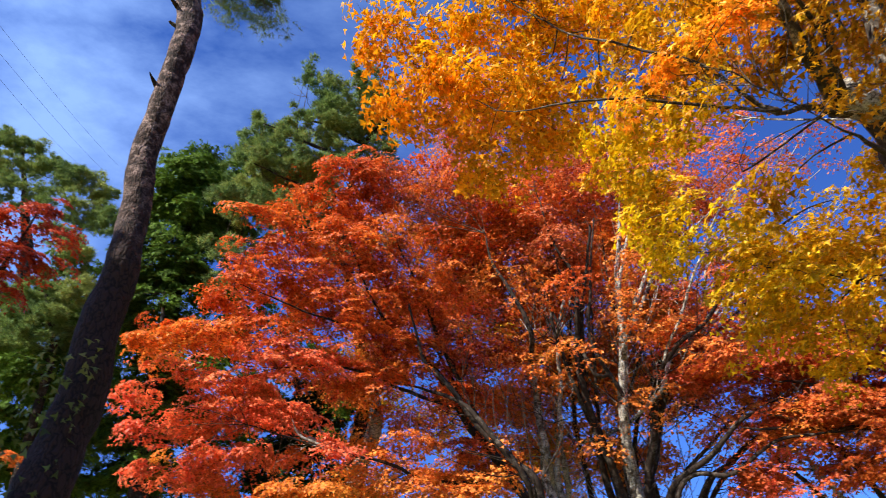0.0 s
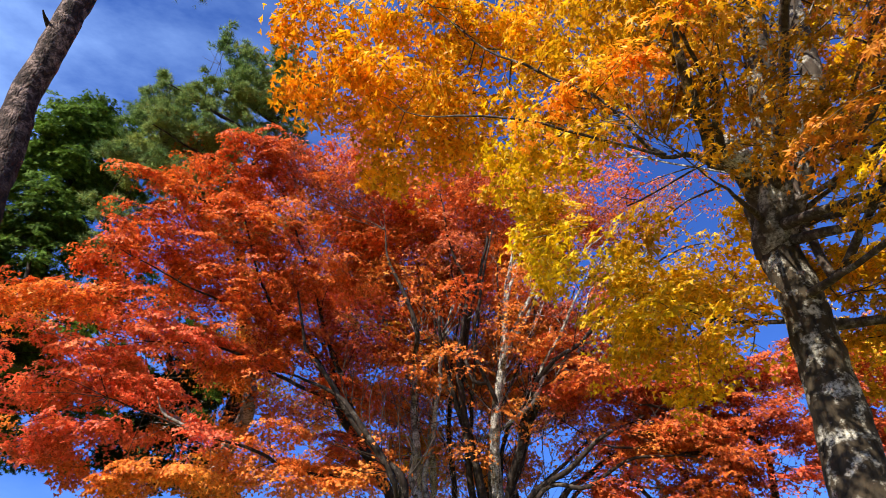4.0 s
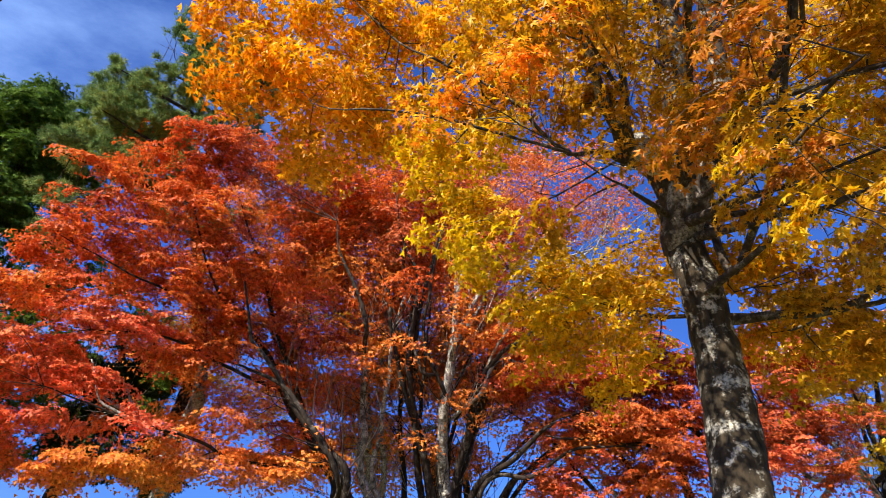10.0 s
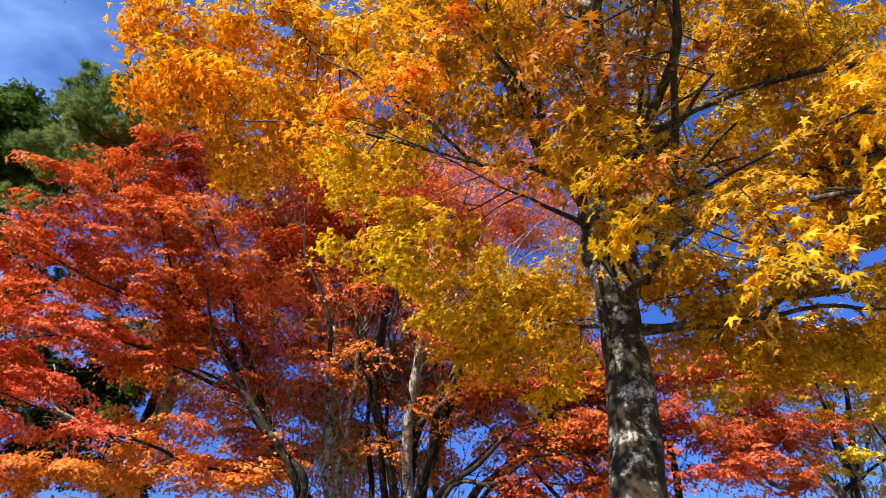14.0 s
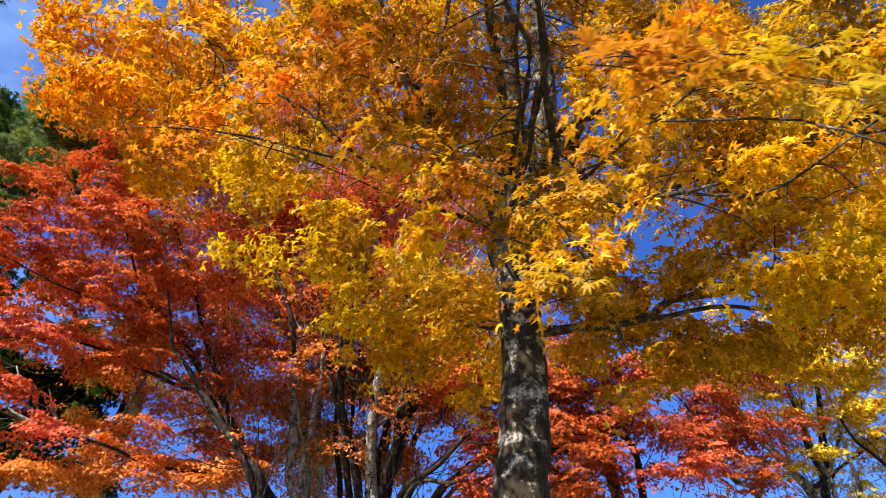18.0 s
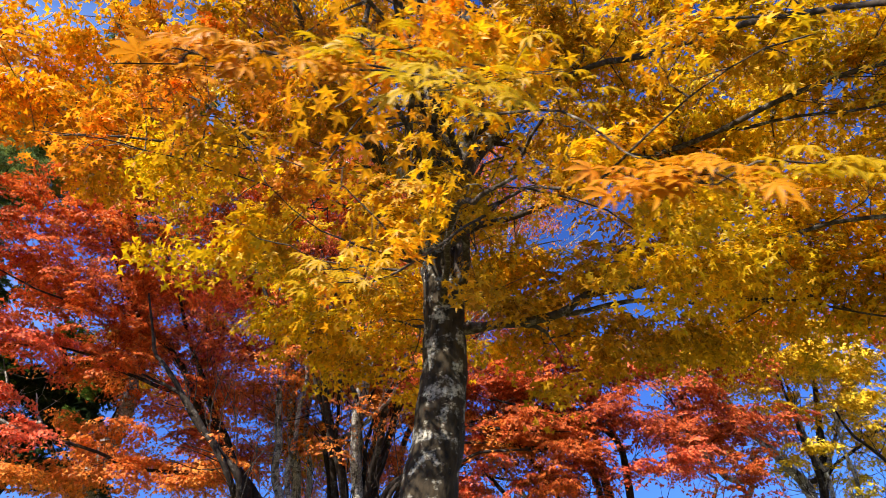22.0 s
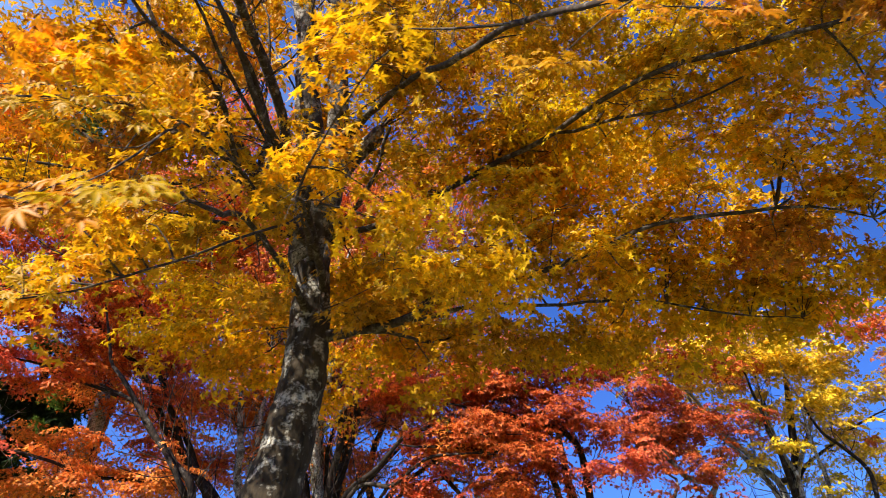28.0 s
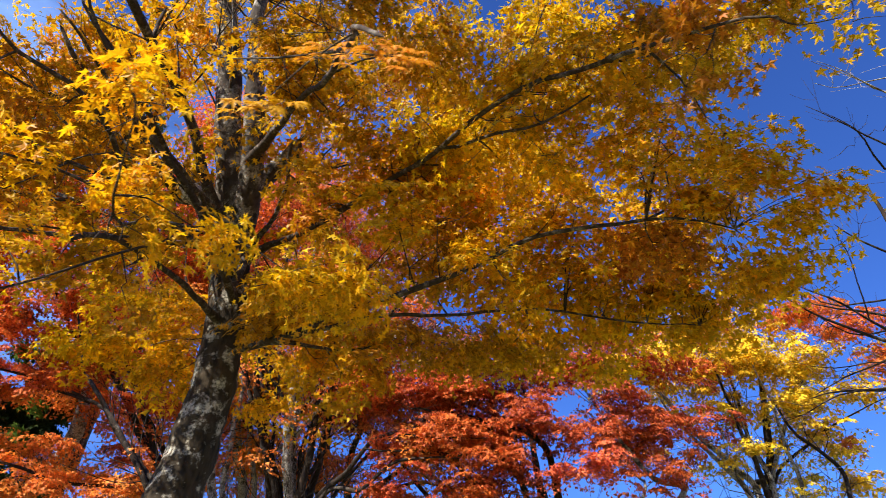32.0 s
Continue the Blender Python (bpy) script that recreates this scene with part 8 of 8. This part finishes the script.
spray(spire, NEEDLE, -4.62, 10.69, 11.15, 0.39, 0.44, 745, **NEEDLES)
cypress = thing("cypress_tree", "dense dark green cypress", "tree", -5.4, 12.2, group="background conifers")
limb(cypress, "trunk", ((-5.50, 12.40, 0.00, 0.250), (-5.50, 12.40, 5.00, 0.170), (-5.66, 11.46, 8.89, 0.120), (-5.60, 11.06, 10.42, 0.080), (-5.45, 10.68, 11.94, 0.020)), mat=DARK_BARK, sides=10)
spray(cypress, CYPRESS, -5.37, 10.53, 11.80, 0.37, 0.25, 669, **SCALES)
spray(cypress, CYPRESS, -5.66, 10.50, 11.16, 0.67, 0.35, 1479, **SCALES)
spray(cypress, CYPRESS, -4.86, 10.69, 11.25, 0.49, 0.48, 1318, **SCALES)
spray(cypress, CYPRESS, -5.99, 10.53, 10.46, 0.40, 0.40, 1014, **SCALES)
spray(cypress, CYPRESS, -5.26, 10.68, 10.26, 0.89, 0.40, 2173, **SCALES)
spray(cypress, CYPRESS, -5.74, 10.73, 9.69, 0.75, 0.39, 1699, **SCALES)
spray(cypress, CYPRESS, -4.83, 10.95, 9.56, 0.64, 0.45, 1447, **SCALES)
spray(cypress, CYPRESS, -5.84, 10.98, 8.86, 0.62, 0.44, 1250, **SCALES)
spray(cypress, CYPRESS, -5.03, 11.12, 8.67, 0.73, 0.38, 1276, **SCALES)
spray(cypress, CYPRESS, -5.53, 11.22, 8.20, 0.83, 0.37, 1286, **SCALES)
spray(cypress, CYPRESS, -6.21, 11.22, 8.20, 0.49, 0.43, 918, **SCALES)
spray(cypress, CYPRESS, -4.73, 11.43, 7.93, 0.61, 0.31, 744, **SCALES)
spray(cypress, CYPRESS, -5.66, 10.32, 11.41, 0.42, 0.25, 694, **SCALES)
spray(cypress, CYPRESS, -6.38, 10.67, 9.94, 0.40, 0.39, 1013, **SCALES)
spray(cypress, CYPRESS, -6.28, 11.00, 9.16, 0.51, 0.44, 1405, **SCALES)
spray(cypress, CYPRESS, -5.34, 10.93, 9.25, 0.86, 0.44, 2248, **SCALES)
spray(cypress, CYPRESS, -4.49, 11.20, 8.73, 0.50, 0.44, 1269, **SCALES)
spray(cypress, CYPRESS, -4.60, 10.91, 10.29, 0.41, 0.53, 1380, **SCALES)
spray(cypress, CYPRESS, -5.95, 10.47, 10.88, 0.66, 0.40, 1610, **SCALES)
spray(cypress, CYPRESS, -6.33, 11.09, 8.38, 0.49, 0.49, 1488, **SCALES)
spray(cypress, CYPRESS, -6.55, 11.47, 12.37, 0.68, 0.41, 1301, **SCALES)
spray(cypress, CYPRESS, -5.93, 11.31, 12.73, 0.43, 0.31, 662, **SCALES)
spray(cypress, CYPRESS, -5.39, 11.44, 12.07, 0.55, 0.41, 1084, **SCALES)
spray(cypress, CYPRESS, -6.46, 11.78, 11.28, 0.66, 0.46, 1406, **SCALES)
spray(cypress, CYPRESS, -5.45, 11.77, 10.99, 0.78, 0.46, 1640, **SCALES)
spray(cypress, CYPRESS, -6.24, 12.09, 10.13, 0.64, 0.45, 1206, **SCALES)
hedge_cypress = thing("cypress_tree", "shaded cypress with green sprays down to the ground", "tree", -4.6, 11.4, group="background conifers")
limb(hedge_cypress, "trunk", ((-4.40, 11.80, 0.00, 0.220), (-5.53, 11.68, 5.59, 0.160), (-5.46, 11.21, 6.71, 0.120), (-5.43, 10.90, 7.63, 0.060), (-5.55, 10.78, 8.46, 0.015)), mat=DARK_BARK, sides=10)
spray(hedge_cypress, CYPRESS, -5.72, 11.05, 7.10, 0.56, 0.40, 970, **SCALES)
spray(hedge_cypress, CYPRESS, -4.89, 10.93, 6.92, 0.55, 0.34, 657, **SCALES)
spray(hedge_cypress, CYPRESS, -6.37, 11.24, 6.50, 0.66, 0.39, 1095, **SCALES)
spray(hedge_cypress, CYPRESS, -5.22, 11.30, 6.09, 0.75, 0.39, 1089, **SCALES)
spray(hedge_cypress, CYPRESS, -5.95, 11.42, 5.60, 0.63, 0.38, 1126, **SCALES)
spray(hedge_cypress, CYPRESS, -4.93, 11.66, 5.28, 0.74, 0.38, 1170, **SCALES)
spray(hedge_cypress, CYPRESS, -6.05, 11.64, 4.97, 0.62, 0.37, 1186, **SCALES)
spray(hedge_cypress, CYPRESS, -4.12, 11.85, 5.03, 0.63, 0.33, 806, **SCALES)
spray(hedge_cypress, CYPRESS, -1.89, 11.37, 6.33, 0.15, 0.39, 219, **SCALES)
spray(hedge_cypress, CYPRESS, -2.01, 11.55, 5.76, 0.15, 0.39, 272, **SCALES)
spray(hedge_cypress, CYPRESS, -6.23, 11.32, 7.74, 0.59, 0.42, 1175, **SCALES)
spray(hedge_cypress, CYPRESS, -5.38, 11.55, 6.76, 0.79, 0.41, 1337, **SCALES)
spray(hedge_cypress, CYPRESS, -5.94, 11.82, 6.07, 0.78, 0.40, 1424, **SCALES)
spray(hedge_cypress, CYPRESS, -4.86, 11.94, 5.90, 0.67, 0.40, 1019, **SCALES)
spray(hedge_cypress, CYPRESS, -4.54, 11.59, 7.38, 0.54, 0.42, 881, **SCALES)
spray(hedge_cypress, CYPRESS, -3.75, 11.93, 6.93, 0.54, 0.42, 881, **SCALES)
spray(hedge_cypress, CYPRESS, -3.29, 11.47, 8.21, 0.56, 0.44, 937, **SCALES)
spray(hedge_cypress, CYPRESS, -4.22, 11.53, 8.12, 0.56, 0.44, 937, **SCALES)
spray(hedge_cypress, CYPRESS, -2.60, 11.95, 7.56, 0.50, 0.44, 767, **SCALES)
spray(hedge_cypress, CYPRESS, -5.02, 11.94, 6.58, 0.58, 0.41, 932, **SCALES)
spray(hedge_cypress, CYPRESS, -3.96, 12.14, 5.97, 0.57, 0.41, 902, **SCALES)
spray(hedge_cypress, CYPRESS, -5.74, 12.05, 5.09, 0.65, 0.39, 953, **SCALES)
spray(hedge_cypress, CYPRESS, -8.10, 11.02, 8.58, 0.62, 0.45, 830, **SCALES)
spray(hedge_cypress, CYPRESS, -7.65, 11.16, 9.27, 0.62, 0.45, 779, **SCALES)
spray(hedge_cypress, CYPRESS, -6.47, 11.04, 8.88, 0.62, 0.45, 766, **SCALES)
spray(hedge_cypress, CYPRESS, -5.60, 11.25, 9.12, 0.62, 0.45, 753, **SCALES)
spray(hedge_cypress, CYPRESS, -8.10, 11.30, 8.06, 0.62, 0.45, 718, **SCALES)
spray(hedge_cypress, CYPRESS, -7.37, 11.96, 8.32, 0.62, 0.45, 835, **SCALES)
spray(hedge_cypress, CYPRESS, -6.70, 11.90, 8.46, 0.62, 0.45, 666, **SCALES)
spray(hedge_cypress, CYPRESS, -5.30, 11.40, 7.84, 0.62, 0.45, 664, **SCALES)
spray(hedge_cypress, CYPRESS, -8.15, 12.41, 7.22, 0.62, 0.45, 816, **SCALES)
spray(hedge_cypress, CYPRESS, -7.29, 12.42, 7.56, 0.62, 0.45, 805, **SCALES)
spray(hedge_cypress, CYPRESS, -6.48, 12.39, 7.11, 0.62, 0.45, 699, **SCALES)
spray(hedge_cypress, CYPRESS, -5.51, 12.28, 7.14, 0.62, 0.45, 799, **SCALES)
spray(hedge_cypress, SHADED_CONIFER, -7.74, 12.75, 6.54, 0.62, 0.45, 759, **SCALES)
spray(hedge_cypress, SHADED_CONIFER, -7.13, 12.68, 6.25, 0.62, 0.45, 826, **SCALES)
spray(hedge_cypress, SHADED_CONIFER, -6.37, 12.91, 6.60, 0.62, 0.45, 776, **SCALES)
spray(hedge_cypress, SHADED_CONIFER, -5.18, 12.41, 6.53, 0.62, 0.45, 785, **SCALES)
spray(hedge_cypress, SHADED_CONIFER, -8.26, 13.88, 5.67, 0.62, 0.45, 779, **SCALES)
spray(hedge_cypress, SHADED_CONIFER, -6.77, 13.38, 5.61, 0.62, 0.45, 653, **SCALES)
spray(hedge_cypress, SHADED_CONIFER, -6.10, 12.98, 5.67, 0.62, 0.45, 715, **SCALES)
spray(hedge_cypress, SHADED_CONIFER, -5.44, 13.85, 5.62, 0.62, 0.45, 694, **SCALES)
left_pine = thing("pine_tree", "round-topped pine with blue-green needles", "tree", -9.3, 11.9, group="background conifers")
limb(left_pine, "trunk", ((-9.40, 12.00, 0.00, 0.250), (-9.40, 12.00, 4.00, 0.190), (-9.01, 11.46, 8.89, 0.140), (-9.15, 10.84, 10.55, 0.090), (-9.54, 10.38, 12.00, 0.020)), mat=PINE_BARK, sides=10)
spray(left_pine, NEEDLE, -9.48, 10.30, 12.10, 0.50, 0.33, 1115, **NEEDLES)
spray(left_pine, NEEDLE, -8.90, 10.28, 11.46, 0.29, 0.28, 510, **NEEDLES)
spray(left_pine, NEEDLE, -9.53, 10.32, 11.41, 0.54, 0.41, 1374, **NEEDLES)
spray(left_pine, NEEDLE, -9.92, 10.08, 12.06, 0.30, 0.48, 775, **NEEDLES)
spray(left_pine, NEEDLE, -7.91, 10.47, 11.21, 0.48, 0.32, 989, **NEEDLES)
spray(left_pine, NEEDLE, -7.43, 10.54, 10.78, 0.35, 0.34, 694, **NEEDLES)
spray(left_pine, NEEDLE, -8.16, 10.39, 10.98, 0.35, 0.34, 641, **NEEDLES)
spray(left_pine, NEEDLE, -7.45, 10.53, 10.13, 0.46, 0.33, 648, **NEEDLES)
spray(left_pine, NEEDLE, -10.38, 10.17, 11.27, 0.66, 0.71, 2198, **NEEDLES)
spray(left_pine, NEEDLE, -9.26, 10.32, 10.75, 0.77, 0.46, 1799, **NEEDLES)
spray(left_pine, NEEDLE, -8.41, 10.32, 11.41, 0.42, 0.35, 753, **NEEDLES)
spray(left_pine, NEEDLE, -6.87, 10.44, 9.91, 0.39, 0.56, 1025, **NEEDLES)
spray(left_pine, NEEDLE, -7.81, 10.38, 10.33, 0.64, 0.45, 1267, **NEEDLES)
low_pine = thing("pine_tree", "young pine with soft yellow-green needles", "tree", -6.9, 10.6, group="background conifers")
limb(low_pine, "trunk", ((-6.90, 10.80, 0.00, 0.140), (-6.90, 10.80, 3.00, 0.100), (-6.83, 10.14, 6.64, 0.070), (-7.00, 9.84, 7.37, 0.040), (-7.17, 9.59, 8.05, 0.010)), mat=DARK_BARK, sides=8)
spray(low_pine, NEEDLE, -7.15, 9.57, 7.74, 0.47, 0.19, 833, **NEEDLES)
spray(low_pine, NEEDLE, -6.69, 9.58, 7.56, 0.37, 0.22, 659, **NEEDLES)
spray(low_pine, NEEDLE, -7.42, 9.67, 7.27, 0.41, 0.27, 864, **NEEDLES)
spray(low_pine, NEEDLE, -6.73, 9.73, 7.19, 0.41, 0.22, 609, **NEEDLES)
spray(low_pine, NEEDLE, -6.99, 9.73, 6.86, 0.60, 0.21, 748, **NEEDLES)
spray(low_pine, CYPRESS, -7.09, 10.08, 6.40, 0.50, 0.31, 828, **SCALES)
spray(low_pine, CYPRESS, -6.63, 10.38, 6.33, 0.36, 0.37, 675, **SCALES)
spray(low_pine, CYPRESS, -7.15, 10.35, 5.70, 0.49, 0.35, 913, **SCALES)
spray(low_pine, CYPRESS, -6.61, 10.71, 5.54, 0.40, 0.36, 723, **SCALES)
spray(low_pine, CYPRESS, -7.11, 10.71, 4.88, 0.48, 0.34, 879, **SCALES)
spray(low_pine, CYPRESS, -6.49, 11.03, 4.79, 0.49, 0.26, 570, **SCALES)
spray(low_pine, CYPRESS, -8.15, 10.31, 6.09, 0.50, 0.74, 1262, **SCALES)
spray(low_pine, NEEDLE, -7.68, 9.83, 7.72, 0.53, 0.28, 1027, **NEEDLES)
spray(low_pine, NEEDLE, -6.85, 10.08, 7.05, 0.52, 0.27, 992, **NEEDLES)
spray(low_pine, NEEDLE, -7.52, 9.96, 6.88, 0.51, 0.27, 797, **NEEDLES)
spray(low_pine, CYPRESS, -7.25, 10.62, 6.33, 0.72, 0.37, 1356, **SCALES)
spray(low_pine, CYPRESS, -7.38, 10.89, 5.31, 0.60, 0.46, 1381, **SCALES)
spray(low_pine, CYPRESS, -6.63, 11.20, 5.22, 0.51, 0.37, 900, **SCALES)
spray(low_pine, CYPRESS, -7.84, 10.36, 7.68, 0.66, 0.39, 1446, **SCALES)
spray(low_pine, CYPRESS, -6.89, 10.74, 7.18, 0.55, 0.45, 1394, **SCALES)
spray(low_pine, CYPRESS, -7.92, 10.68, 6.92, 0.54, 0.39, 1198, **SCALES)
spray(low_pine, CYPRESS, -6.90, 10.53, 7.79, 0.46, 0.40, 979, **SCALES)
spray(low_pine, NEEDLE, -6.78, 9.57, 8.41, 0.39, 0.33, 852, **NEEDLES)
spray(low_pine, NEEDLE, -6.46, 9.77, 7.80, 0.33, 0.33, 732, **NEEDLES)
spray(low_pine, NEEDLE, -7.22, 9.63, 8.99, 0.46, 0.27, 810, **NEEDLES)
corner_cypress = thing("cypress_tree", "dark shaded cypress behind red boughs", "tree", -5.2, 10.2, group="background conifers")
limb(corner_cypress, "trunk", ((-3.90, 13.20, 0.00, 0.200), (-3.90, 13.20, 3.00, 0.150), (-3.22, 13.50, 6.94, 0.100), (-3.53, 13.21, 8.41, 0.030)), mat=DARK_BARK, sides=8)
spray(corner_cypress, SHADED_CONIFER, -3.08, 14.68, 7.44, 0.63, 0.48, 1656, **SCALES)
spray(corner_cypress, SHADED_CONIFER, -3.54, 14.48, 7.17, 0.54, 0.60, 1644, **SCALES)
spray(corner_cypress, SHADED_CONIFER, -2.91, 14.62, 8.14, 0.58, 0.37, 917, **SCALES)
spray(corner_cypress, SHADED_CONIFER, -3.90, 14.07, 7.48, 0.41, 0.46, 1022, **SCALES)
spray(corner_cypress, SHADED_CONIFER, -3.26, 13.13, 6.78, 0.64, 0.45, 1568, **SCALES)
spray(corner_cypress, SHADED_CONIFER, -2.51, 13.30, 6.40, 0.52, 0.45, 1206, **SCALES)
spray(corner_cypress, SHADED_CONIFER, -3.08, 13.27, 5.88, 0.50, 0.44, 1231, **SCALES)
spray(corner_cypress, SHADED_CONIFER, -2.14, 13.26, 5.70, 0.50, 0.32, 710, **SCALES)
spray(corner_cypress, SHADED_CONIFER, -2.92, 13.05, 7.16, 0.53, 0.28, 647, **SCALES)
# dense conifer whose blackish leaf colour stands for the shade it is in
shaded_conifer = thing("shaded_conifer_tree", "dense conifer, its deep shade put into blackish foliage", "tree", -3.6, 12.6, group="background conifers")
limb(shaded_conifer, "trunk", ((-3.40, 12.90, 0.00, 0.220), (-1.78, 12.71, 4.18, 0.170), (-1.69, 12.50, 5.12, 0.165), (-1.60, 12.43, 5.52, 0.160), (-1.36, 12.26, 6.02, 0.150), (-1.32, 12.11, 6.54, 0.130), (-1.43, 12.19, 7.16, 0.090), (-1.61, 12.25, 7.80, 0.030)), mat=PALE_BARK, sides=12)
spray(shaded_conifer, SHADED_CONIFER, -3.00, 12.73, 6.62, 0.58, 0.41, 1864, **SCALES)
spray(shaded_conifer, SHADED_CONIFER, -2.32, 12.69, 6.80, 0.59, 0.42, 1923, **SCALES)
spray(shaded_conifer, SHADED_CONIFER, -2.53, 12.76, 6.10, 0.57, 0.41, 1805, **SCALES)
spray(shaded_conifer, SHADED_CONIFER, -3.41, 12.77, 6.02, 0.56, 0.40, 1747, **SCALES)
spray(shaded_conifer, SHADED_CONIFER, -3.69, 12.70, 6.88, 0.58, 0.30, 1211, **SCALES)
spray(shaded_conifer, SHADED_CONIFER, -3.65, 13.01, 5.43, 0.55, 0.39, 1690, **SCALES)
spray(shaded_conifer, SHADED_CONIFER, -2.73, 12.71, 5.20, 0.65, 0.39, 1907, **SCALES)
spray(shaded_conifer, SHADED_CONIFER, -2.39, 12.81, 7.34, 0.38, 0.26, 738, **SCALES)
spray(shaded_conifer, SHADED_CONIFER, -1.72, 12.45, 4.90, 0.53, 0.33, 921, **SCALES)


# ---- unseen tree added behind the path to shade the foot of the pine ----
shade = thing("maple", "unseen orange maple behind the path, added to shade the pine", "tree", -6.4, 0.2)
limb(shade, "trunk", ((-6.40, 0.20, 0.00, 0.200), (-6.40, 0.20, 2.00, 0.160), (-6.30, 0.30, 4.00, 0.120), (-6.20, 0.40, 6.00, 0.070), (-6.10, 0.40, 7.80, 0.020)), mat=DARK_BARK, sides=10)
limb(shade, "limb", ((-6.35, 0.25, 3.00, 0.080), (-5.80, 0.50, 4.40, 0.050), (-5.30, 0.70, 5.20, 0.015)), mat=DARK_BARK)
spray(shade, COPPER, -6.1, 0.4, 7.6, 1.3, 0.4, 4500, **SHADE_LEAF)
spray(shade, COPPER, -6.2, 0.4, 6.9, 1.4, 0.4, 4500, **SHADE_LEAF)
spray(shade, COPPER, -6.0, 0.5, 6.1, 1.5, 0.4, 4500, **SHADE_LEAF)
spray(shade, COPPER, -6.2, 0.3, 5.3, 1.5, 0.4, 4500, **SHADE_LEAF)


# ---- overhead cables far behind the trees ----
def cable(a, b, sag):
    """One thin cable hanging between two far poles outside the view."""
    pts = []
    for k in range(17):
        f = k / 16
        p = Vector(a).lerp(Vector(b), f)
        pts.append((p.x, p.y, p.z - sag * 4 * f * (1 - f), 0.008))
    v, f = tube(curve_points(pts, 2.0), 5)
    return tagged(new("power_cable", mesh_of("power_cable", v, f, WIRE, True)), "thin dark power cable strung across the sky", "cable", group="power cables", kind="structure")


cable((-16.0, 2.4, 20.3), (-38.1, 54.7, 54.6), 0.6)
cable((-15.4, 3.4, 19.0), (-39.4, 55.3, 53.8), 0.6)
cable((-13.7, 5.0, 16.9), (-42.8, 54.6, 54.8), 0.6)
